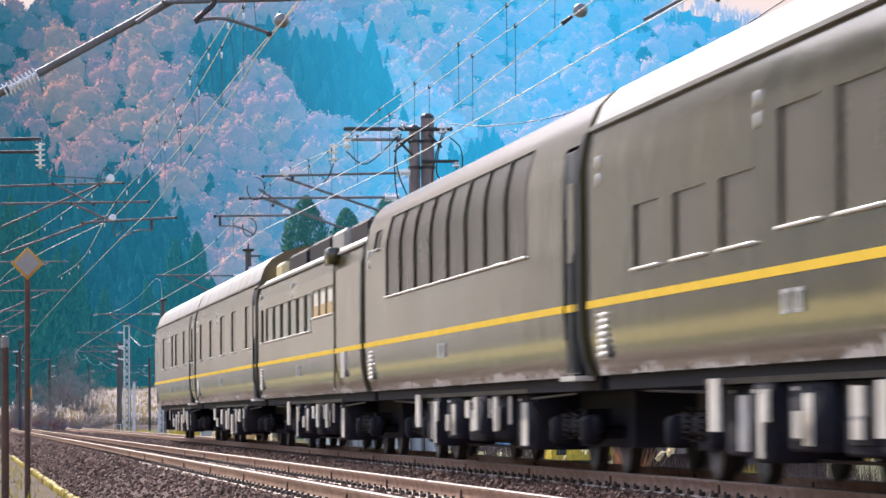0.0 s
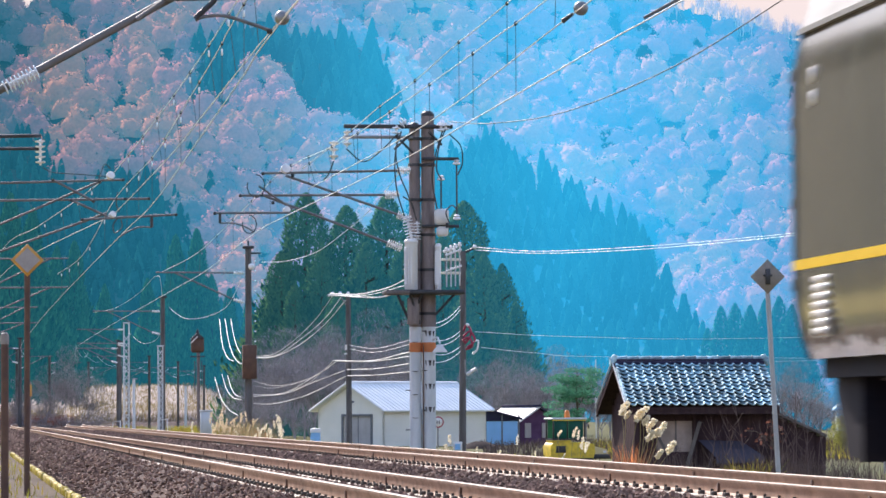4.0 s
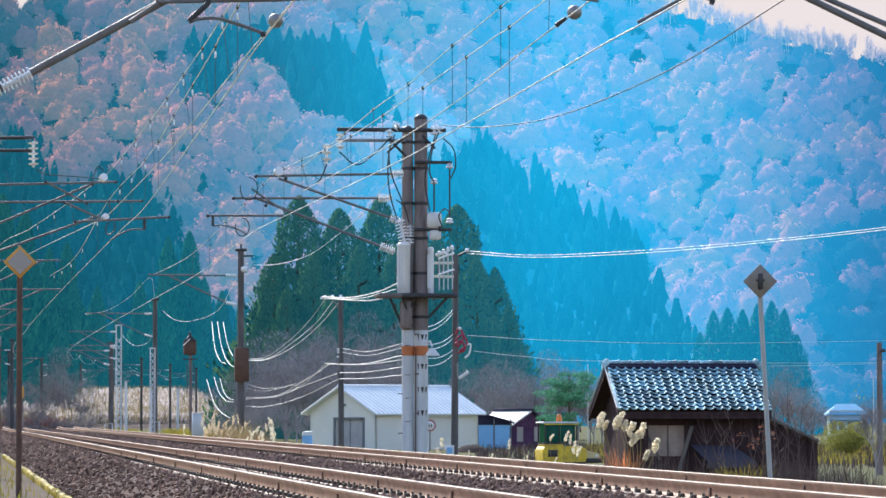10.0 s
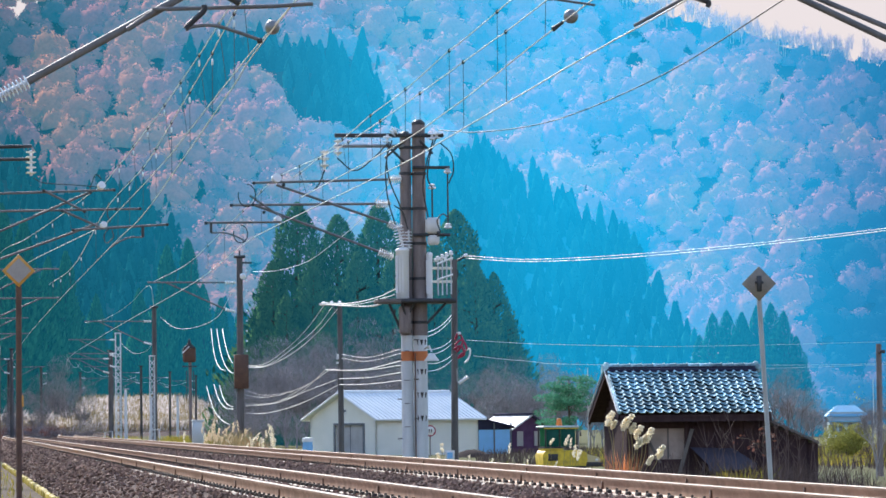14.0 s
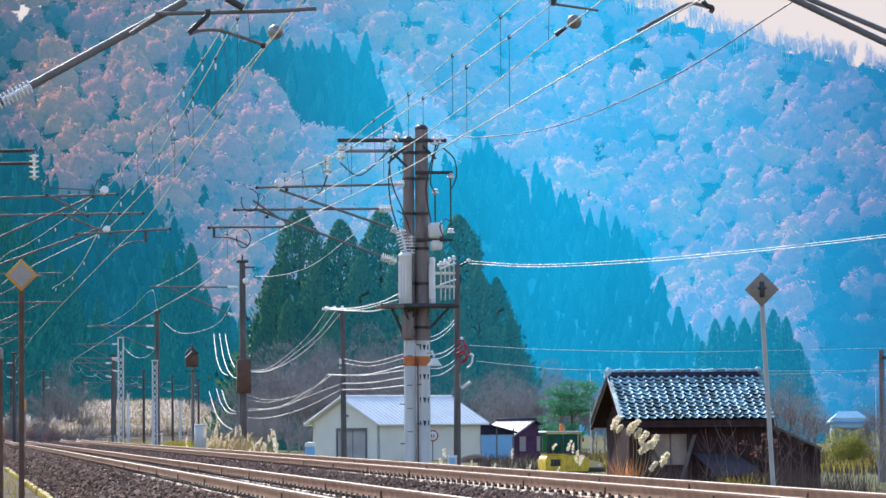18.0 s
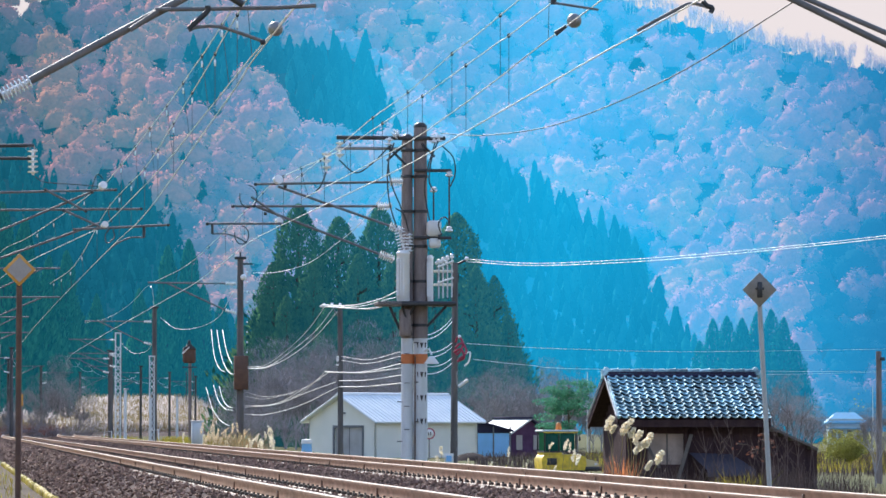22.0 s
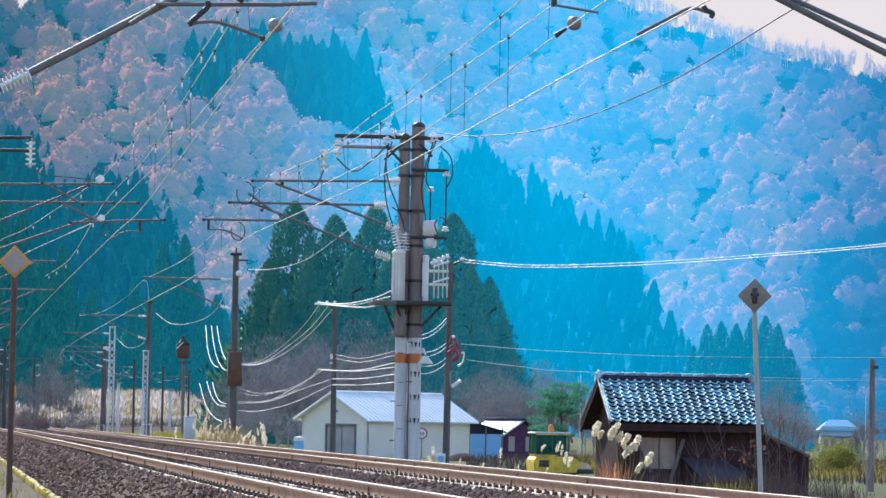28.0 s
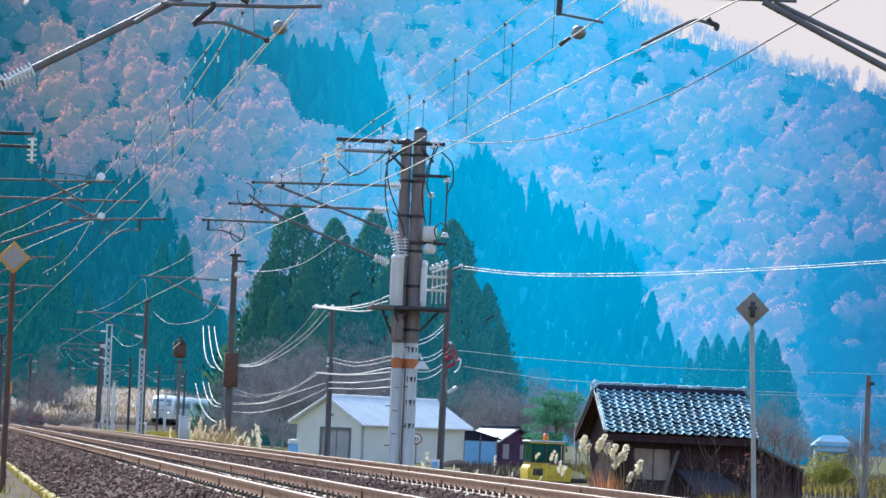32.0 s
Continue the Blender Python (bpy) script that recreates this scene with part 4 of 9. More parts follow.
def sleeper_train():
    cars = []
    w5 = [(-9.5, -8.9, 2.08, 2.98), (3.6, 5.5, 2.08, 2.98), (-0.5, 0.7, 2.08, 2.98), (-2.6, -1.2, 2.08, 2.98), (-6.4, -5.1, 2.08, 2.98)]
    w4 = [(7.6, 8.6, 2.08, 2.98), (3.5, 4.75, 2.08, 2.98), (-0.6, 0.8, 2.08, 2.98), (-4.4, -3.0, 2.08, 2.98), (-8.6, -7.25, 2.08, 2.98)]
    w3 = [(9.0, 9.5, 2.12, 2.78), (6.65, 8.3, 2.12, 2.78), (4.85, 6.45, 2.12, 2.78), (3.05, 4.65, 2.12, 2.78), (1.3, 2.85, 2.12, 2.78), (-0.4, 1.1, 2.12, 2.78), (-1.75, -0.6, 2.12, 2.78), (-3.2, -2.1, 2.33, 2.80), (-4.5, -3.4, 2.33, 2.80), (-5.8, -4.7, 2.33, 2.80)]
    w2 = [(8.35, 9.1, 3.08, 3.36)] + [(-6.72 + 1.775 * i, -6.72 + 1.775 * (i + 1) - 0.09, 2.34, 3.50) for i in range(8)]
    w1 = [(6.5, 7.75, 1.95, 2.53), (4.35, 5.75, 1.95, 2.53), (2.3, 3.65, 1.95, 2.53), (-0.05, 1.35, 2.02, 2.92), (-2.1, -0.65, 2.02, 2.92), (-4.6, -3.2, 2.02, 2.92), (-7.4, -6.0, 2.02, 2.92)]
    for kind, w, door, label in (("end", w5, 1.75, "dark green last sleeping car with a yellow stripe and silver roof"), ("sleeper", w4, 0.28, "dark green sleeping car with widely spaced single windows"), ("diner", w3, 0, "dark green dining car with bulky roof units and a window row"), ("salon", w2, 0.28, "dark green lounge car with tall curved panorama windows"), ("suite", w1, 0.28, "dark green sleeping car with small and tall windows")):
        cars.append(train_car(kind, w, door, label))
    tail = cars[0]
    half = LENGTH / 2
    part("tail_fairing", Geo().box((0, half + 0.06, 2.3), (0.9, 0.1, 2.0), bevel=0.03), M["livery"], tail)
    for s in (-1.05, 1.05):
        part("tail_lamp", Geo().lathe([(0.07, 0), (0.07, 0.04), (0.05, 0.05)], pose(s, half + 0.02, 1.4, -90, 0, 0), 12), M["red"], tail, "red tail lamp")
    part("air_hose", Geo().tube([(-0.3, half + 0.1, 0.8), (-0.32, half + 0.25, 0.6), (-0.3, half + 0.2, 0.4)], 0.025, 6), M["bellows"], tail)
    for z in (1.55, 2.15, 2.75, 3.1):
        part("marker_bracket", Geo().box((-1.42, half + 0.05, z), (0.06, 0.09, 0.10), bevel=0.015), M["bellows"], tail, "dark bracket on the tail end")
    part("corner_rail", Geo().tube([(-1.36, half + 0.03, 1.2), (-1.38, half + 0.1, 1.25), (-1.38, half + 0.1, 1.62), (-1.36, half + 0.03, 1.67)], 0.014, 6), M["chrome"], tail, "bright grab rail")
    part("snow_guard", Geo().prism([(half - 0.9, 0.25), (half - 0.35, 0.3), (half - 0.05, 0.72), (half + 0.02, 0.98), (half - 0.9, 0.98)], "x", -1.15, 1.15), M["under"], tail, "sloping dark end under the floor")
    return cars


# ---------------- the white express that comes round the bend ----------------
def express_car(front):
    car = thing("express_train_car", pose(0, 0, 0), "white express train leading car with a rounded nose" if front else "white express train car with a pale blue window band", "train car", "white express train")
    half = 10.2
    sec = [(1.30, 0.75), (1.42, 1.1), (1.45, 1.8), (1.44, 2.7), (1.36, 3.2), (1.1, 3.5), (0.6, 3.62), (0, 3.66)]
    ring = [(-x, z) for x, z in sec] + [(x, z) for x, z in reversed(sec)][1:]
    g = Geo()
    st = [(half, 1.0, 0.0), (-half + (2.2 if front else 0), 1.0, 0.0)]
    if front:
        st += [(-half + 1.3, 0.97, 0.10), (-half + 0.6, 0.90, 0.45), (-half + 0.15, 0.80, 0.95), (-half, 0.66, 1.25)]
    n = len(ring)
    for y, k, dz in st:
        g.v += [(x * k, y, 0.75 + (z - 0.75) * (1 - dz / 2.9)) for x, z in ring]
    for i in range(len(st) - 1):
        for j in range(n):
            g.f.append((i * n + j, i * n + (j + 1) % n, (i + 1) * n + (j + 1) % n, (i + 1) * n + j))
    g.f += [tuple(range(n)), tuple(reversed(range((len(st) - 1) * n, len(st) * n)))]
    part("body", g, M["white_paint"], car, "glossy white body")
    if front:
        part("windscreen", Geo().add([(-1.0, -half + 0.44, 3.12), (1.0, -half + 0.44, 3.12), (1.06, -half - 0.03, 2.32), (-1.06, -half - 0.03, 2.32), (-1.15, -half + 0.66, 3.05), (1.15, -half + 0.66, 3.05), (1.2, -half + 0.3, 2.32), (-1.2, -half + 0.3, 2.32)], [(0, 1, 2, 3), (1, 5, 6, 2), (4, 0, 3, 7), (0, 1, 5, 4)]), M["screen"], car, "wide windscreen with the sky's reflection put into its colour")
        for s in (-0.85, 0.85):
            part("headlamp", Geo().lathe([(0.12, 0), (0.12, 0.05), (0.06, 0.07)], pose(s, -half + 0.02, 1.5, 90, 0, 0), 12), M["lampglass"], car, "headlamp with a faint added glow")
        part("lower_band", Geo().box((0, -half + 0.12, 1.78), (2.1, 0.3, 0.14), bevel=0.04), M["blue_paint"], car)
        part("snow_plough", Geo().box((0, -half + 0.3, 0.5), (2.1, 0.5, 0.5), bevel=0.12), M["under"], car)
        part("coupler", Geo().box((0, -half - 0.1, 0.75), (0.35, 0.5, 0.3), bevel=0.08), M["under"], car)
    for s in (-1.452, 1.452):
        part("window_band", Geo().box((s, 0.6, 2.15), (0.02, 18.4, 1.7)), M["blue_paint"], car, "pale blue-grey window band")
        for i in range(8):
            part("window", Geo().box((s * 1.004, -7 + 2.1 * i, 2.4), (0.02, 1.5, 0.6), bevel=0.008), M["cabglass"], car)
    part("underframe", Geo().box((0, 0, 0.6), (2.3, 19, 0.5), bevel=0.05), M["under"], car)
    for c in (-7, 7):
        for dy in (-1.05, 1.05):
            part("wheel_set", Geo().tube([(-0.62, c + dy, 0.43), (0.62, c + dy, 0.43)], 0.43, 16), M["wheel"], car)
    part("roof_unit", Geo().box((0, 1, 3.75), (1.6, 4.0, 0.3), bevel=0.08), M["roof"], car)
    return car


land()
reflected_verge()
bed()
tracks()
CARS = sleeper_train()
EXPRESS = [express_car(True), express_car(False), express_car(False)]


# ---------------- overhead line: masts, arms, insulators, wires ----------------
def smooth_line(pts, step=6):
    """Points of a smooth curve through pts."""
    p = [Vector(q) for q in pts]
    if len(p) < 3:
        return p
    p = [2 * p[0] - p[1]] + p + [2 * p[-1] - p[-2]]
    out = []
    for i in range(1, len(p) - 2):
        for k in range(step):
            t = k / step
            out.append(0.5 * ((2 * p[i]) + (p[i + 1] - p[i - 1]) * t + (2 * p[i - 1] - 5 * p[i] + 4 * p[i + 1] - p[i + 2]) * t * t + (3 * p[i] - p[i - 1] - 3 * p[i + 1] + p[i + 2]) * t ** 3))
    return out + [p[-2]]


def cable(name, pts, r, mat, parent=None, label="", sag=0.0, category="cable", group=""):
    """A hanging wire; with two points it sags between them."""
    if len(pts) == 2:
        a, b = Vector(pts[0]), Vector(pts[1])
        line = [a.lerp(b, k / 14) - Vector((0, 0, sag * 4 * (k / 14) * (1 - k / 14))) for k in range(15)]
    else:
        line = smooth_line(pts)
    r = r * (0.66 if r < 0.018 else 0.5)
    g = Geo().tube(line, r, 6)
    return part(name, g, mat, parent, label) if parent else single(name, g, mat, label, category, group)


def disc_string(name, a, b, parent, n=5, r=0.09, label="white disc insulator string"):
    """A string of insulator sheds from a to b."""
    a, b = Vector(a), Vector(b)
    ln = (b - a).length
    prof = [(0.025, 0)]
    for i in range(n):
        z = ln * (i + 0.15) / n
        prof += [(0.03, z), (r, z + ln * 0.10 / n), (r * 0.92, z + ln * 0.35 / n), (0.035, z + ln * 0.5 / n)]
    prof += [(0.03, ln)]
    m = Matrix.Translation(a) @ (b - a).to_track_quat("Z", "Y").to_matrix().to_4x4()
    return part(name, Geo().lathe(prof, m, 12), M["porcelain"], parent, label)


def ball(name, c, r, parent, mat, label=""):
    prof = [(r * math.sin(math.pi * k / 8), -r * math.cos(math.pi * k / 8)) for k in range(1, 8)]
    return part(name, Geo().lathe(prof, Matrix.Translation(c), 14), mat, parent, label)


def tapered(name, foot, top, r0, r1, mat, parent, label="", n=16):
    f, t = Vector(foot), Vector(top)
    return part(name, Geo().tube([f, f.lerp(t, 0.5), t], [r0, (r0 + r1) / 2, r1], n), mat, parent, label)


def arm(parent, pts, r=0.032, name="arm", mat="pipe"):
    return part(name, Geo().tube(pts, r, 8), M[mat], parent)


def clamp(parent, c, s=0.07):
    return part("clamp", Geo().box(c, (s, s, s), bevel=s * 0.2), M["dark_steel"], parent)


def transformer_pole():
    """The twin concrete pole with its platform, transformers and three cantilevers over the far track."""
    t = thing("transformer_pole", pose(0, 0, 0), "twin concrete pole carrying transformers, platform and overhead arms", "utility pole")
    for x, top, r in ((10.385, 7.15, 0.138), (10.69, 7.42, 0.165)):
        tapered("pole", (x, 89, -0.9), (x, 89, 2.65), r, r * 0.97, M["concrete"], t, "pale grey concrete lower shaft")
        up = tapered("upper_shaft", (x, 89, 2.60), (x, 89, top), r * 1.04, r * 0.9, M["dark_pole"], t, "weathered brown upper shaft")
        part("pole_cap", Geo().lathe([(r * 0.92, 0), (r * 0.95, 0.05), (r * 0.5, 0.12)], pose(x, 89, top), 14), M["dark_steel"], up)
        band = part("colour_band", Geo().lathe([(r * 1.015, 2.02), (r * 1.015, 2.24)], pose(x, 89, 0), 18), M["orange_band"], t, "orange marking band")
        for z in (2.9, 3.9, 4.7, 5.5, 6.3, 6.9):
            part("clamp_band", Geo().lathe([(r * 1.02, z - 0.035), (r * 1.09, z - 0.03), (r * 1.09, z + 0.03), (r * 1.02, z + 0.035)], pose(x, 89, 0), 16), M["dark_steel"], t)
    for z in (2.45, 1.78, 1.25, 0.72):
        for x, w in ((10.62, 0.055), (10.70, 0.075), (10.785, 0.055)):
            part("marking", Geo().prism([(-w / 2, 0.05), (w / 2, 0.05), (w * 0.12, -0.07), (-w * 0.12, -0.07)], "y", -0.006, 0.006, Matrix.Translation((x, 88.825 + 0.5 * abs(x - 10.69), z))), M["mark"], t)
        part("marking", Geo().box((10.36, 88.85, z - 0.2), (0.12, 0.012, 0.014)), M["mark"], t)
    for k in range(9):
        z = -0.2 + 0.45 * k
        part("step_bolt", Geo().tube([(10.25 if k % 2 else 10.53, 88.9, z), (10.14 if k % 2 else 10.62, 88.8, z)], 0.012, 6), M["dark_steel"], t)
    part("conduit", Geo().tube([(10.55, 88.86, -0.8), (10.55, 88.84, 2.2)], 0.014, 8), M["rust_post"], t, "rusty conduit")
    # top cross arms
    part("cross_arm", Geo().box((10.0, 88.86, 7.17), (2.5, 0.09, 0.09), pose(0, 0, 0), 0.012), M["dark_steel"], t, "dark steel top cross arm")
    part("cross_arm", Geo().box((9.55, 88.9, 6.93), (1.6, 0.08, 0.07), None, 0.012), M["steel"], t)
    for a, b in (((9.9, 88.85, 6.65), (10.4, 88.85, 7.1)), ((11.0, 88.85, 6.75), (10.7, 88.85, 7.05)), ((9.95, 88.85, 6.95), (10.35, 88.85, 6.55))):
        arm(t, [a, b], 0.028, "brace", "dark_steel")
    disc_string("insulator_string", (8.52, 88.90, 6.85), (8.52, 88.90, 6.40), t, 3, 0.11)
    disc_string("insulator_string", (8.83, 88.90, 7.09), (8.83, 88.90, 6.70), t, 3, 0.10)
    for x, y in ((688, 232), (697, 222), (768, 232), (776, 226)):
        disc_string("post_insulator", (9.94, 88.80, 6.99) if x == 688 else ((10.05, 88.80, 7.20) if x == 697 else ((10.97, 88.80, 7.05) if x == 768 else (11.08, 88.80, 7.08))), (9.96, 88.80, 7.19) if x == 688 else ((10.17, 88.80, 7.30) if x == 697 else ((10.99, 88.80, 7.26) if x == 768 else (11.09, 88.80, 7.26))), t, 2, 0.11, "pale drum insulator")
    # right-hand side arm with hanging switch rods
    part("side_arm", Geo().box((10.95, 88.80, 6.43), (0.86, 0.07, 0.07), None, 0.01), M["dark_steel"], t)
    part("side_arm", Geo().box((10.95, 88.80, 4.89), (0.86, 0.07, 0.07), None, 0.01), M["dark_steel"], t)
    for x, y0, y1 in ((795, 290, 388), (768, 318, 392)):
        top, low = ((11.33, 88.80, 6.35), (11.33, 88.80, 5.09)) if x == 795 else ((10.97, 88.80, 5.99), (10.97, 88.80, 5.03))
        arm(t, [top, low], 0.018, "switch_rod", "dark_steel")
        for q in (top, low):
            part("insulator", Geo().lathe([(0.03, -0.06), (0.09, -0.04), (0.08, 0.0), (0.04, 0.02), (0.085, 0.04), (0.03, 0.07)], Matrix.Translation(q), 12), M["porcelain"], t, "white post insulator")
    # transformers
    for x, y, z0, z1, r in ((10.26, 88.7, 3.42, 4.55, 0.15), (10.90, 88.85, 3.42, 4.45, 0.07)):
        tank = part("transformer_tank", Geo().lathe([(r * 0.7, z0), (r, z0 + 0.03), (r, z1 - 0.05), (r * 1.08, z1 - 0.04), (r * 1.08, z1), (r * 0.6, z1 + 0.05)], pose(x, y, 0), 20), M["transformer"], t, "pale grey cylindrical transformer")
        for k in range(5):
            part("cooling_fin", Geo().box((x - r * 0.98 * math.cos(0.5 * k), y - r * 0.98 * math.sin(0.5 * k + 0.3), (z0 + z1) / 2), (0.03, 0.03, (z1 - z0) * 0.75)), M["transformer"], tank)
    disc_string("bushing", (10.29, 88.70, 4.56), (10.16, 88.70, 5.11), t, 8, 0.13, "large ribbed white bushing")
    disc_string("bushing", (10.44, 88.90, 4.57), (10.42, 88.90, 5.00), t, 6, 0.09, "ribbed white bushing")
    sw = part("switch_box", Geo().box((10.97, 88.75, 5.10), (0.32, 0.26, 0.36), None, 0.05), M["white"], t, "white switch box")
    part("switch_cover", Geo().box((10.99, 88.78, 4.77), (0.26, 0.24, 0.22), None, 0.04), M["white"], sw)
    part("lever", Geo().box((11.08, 88.60, 4.90), (0.07, 0.05, 0.12), None, 0.01), M["dark_steel"], sw)
    # rack of low-voltage insulators between the shaft and the side pole
    rack = part("insulator_rack", Geo().tube([(11.05, 88.7, 4.22), (11.42, 88.7, 4.36)], 0.022, 8).tube([(11.05, 88.7, 3.86), (11.42, 88.7, 3.98)], 0.022, 8), M["porcelain"], t, "cream rack rails")
    for k in range(4):
        x = 11.08 + 0.1 * k
        part("rack_rod", Geo().tube([(x, 88.72, 3.5 + 0.01 * k), (x, 88.72, 4.3 + 0.04 * k)], 0.016, 6), M["trim_pale"], rack)
        part("rack_insulator", Geo().lathe([(0.02, 0.0), (0.05, 0.015), (0.05, 0.05), (0.025, 0.06), (0.045, 0.08), (0.02, 0.11)], pose(x, 88.72, 4.3 + 0.04 * k), 10), M["porcelain"], rack, "small white insulator")
    # platform with braces
    part("platform", Geo().box((10.56, 88.90, 3.38), (1.80, 0.9, 0.10), None, 0.015), M["dark_steel"], t, "dark steel work platform")
    part("platform_toe", Geo().box((9.93, 88.50, 3.37), (0.55, 0.1, 0.09), pose(0, 0, 0), 0.01), M["grey_wood"], t)
    for a, b in (((9.95, 88.70, 3.32), (10.25, 88.80, 2.67)), ((11.25, 88.70, 3.33), (10.82, 88.80, 2.87)), ((10.23, 88.60, 3.32), (10.46, 88.80, 2.67)), ((10.50, 88.60, 3.32), (10.30, 88.80, 2.87))):
        arm(t, [a, b], 0.03, "brace", "dark_steel")
    part("sleeve", Geo().box((10.31, 88.75, 2.95), (0.26, 0.2, 0.62), None, 0.03), M["dark_pole"], t)
    lamp_ = part("lamp_shade", Geo().lathe([(0.05, 0.0), (0.09, -0.06), (0.17, -0.16), (0.165, -0.18), (0.06, -0.12)], Matrix.Translation((10.90, 88.60, 2.19)), 16), M["white"], t, "white enamel lamp shade")
    part("lamp_neck", Geo().tube([(10.77, 88.80, 2.30), (10.85, 88.65, 2.35), (10.90, 88.60, 2.22)], 0.025, 8), M["white"], lamp_)
    # three cantilevers over the far track
    for lo, hi, iz in (((6.87, 88.80, 6.09), (9.96, 88.80, 6.16), (10.27, 88.80, 6.18)), ((6.36, 88.90, 5.59), (9.69, 88.90, 5.61), (10.03, 88.90, 5.61))):
        arm(t, [lo, hi], 0.029, "cantilever_tube")
        disc_string("arm_insulator", hi, iz, t, 7, 0.10, "white ribbed arm insulator")
    for lo, hi, iz in (((7.41, 88.80, 6.04), (9.96, 88.80, 5.16), (10.25, 88.80, 5.04)), ((6.94, 88.90, 5.58), (9.74, 88.90, 4.52), (10.08, 88.90, 4.39))):
        arm(t, [lo, hi], 0.029, "cantilever_brace")
        disc_string("arm_insulator", hi, iz, t, 7, 0.10, "white ribbed arm insulator")
    arm(t, [(5.77, 88.70, 5.18), (7.50, 88.70, 5.19)], 0.026, "register_tube")
    arm(t, [(5.91, 88.70, 5.18), (5.91, 88.70, 4.95)], 0.03, "drop_bracket", "dark_steel")
    arm(t, smooth_line([(5.91, 88.70, 4.95), (6.22, 88.70, 4.95), (6.48, 88.70, 4.87), (6.69, 88.70, 4.75)]), 0.018, "steady_arm")
    arm(t, [(6.80, 88.80, 5.80), (7.57, 88.80, 5.27)], 0.024, "brace")
    for a, b in (((7.41, 88.80, 6.19), 0.11), ((7.43, 88.80, 5.26), 0.08)):
        part("wheel_insulator", Geo().lathe([(0.03, -0.07), (b, -0.05), (b, 0.05), (0.03, 0.07)], Matrix.Translation(a) @ pose(0, 0, 0, 70, 0, 20), 16), M["porcelain"], t, "round pale insulator")
    for c in ((6.89, 88.75, 6.08), (7.57, 88.75, 6.04), (6.38, 88.80, 5.58), (6.87, 88.80, 5.59), (7.12, 88.80, 5.42), (5.79, 88.65, 5.17)):
        clamp(t, c)
    for c, r in (((6.57, 88.60, 4.92), 0.16), ((6.72, 88.60, 5.79), 0.2)):
        part("jumper_loop", Geo().tube([Vector(c) + Vector((r * math.sin(k * 0.5), 0, r * 1.3 * math.cos(k * 0.5))) for k in range(11)], 0.012, 5), M["dark_wire"], t)
    # jumpers down the shaft
    for pts in ([(9.97, 88.60, 7.00), (9.88, 88.55, 6.33), (9.93, 88.55, 5.68), (10.10, 88.60, 5.11)], [(10.04, 88.60, 7.04), (9.90, 88.50, 6.58), (9.98, 88.50, 6.07), (10.20, 88.60, 5.56), (10.38, 88.60, 5.02)], [(10.98, 88.60, 7.05), (10.80, 88.50, 6.46), (10.74, 88.60, 5.95), (10.85, 88.60, 5.28)], [(11.05, 88.60, 7.09), (10.90, 88.50, 6.72), (10.83, 88.50, 6.20), (10.95, 88.60, 5.95)], [(11.14, 88.60, 6.98), (11.38, 88.50, 6.72), (11.44, 88.60, 6.34), (11.34, 88.70, 6.06)], [(10.06, 88.50, 5.55), (10.25, 88.40, 5.39), (10.34, 88.50, 5.10)], [(11.12, 88.50, 4.94), (11.03, 88.40, 5.19), (11.17, 88.50, 5.35), (11.31, 88.70, 5.29)], [(8.78, 88.60, 6.64), (9.16, 88.60, 6.35), (9.55, 88.60, 6.58), (9.94, 88.60, 6.97)], [(8.49, 88.60, 6.36), (8.37, 88.60, 6.06), (8.26, 88.60, 5.93)]):
        part("jumper_cable", Geo().tube(smooth_line(pts, 5), 0.016, 6), M["dark_wire"], t)
    return t


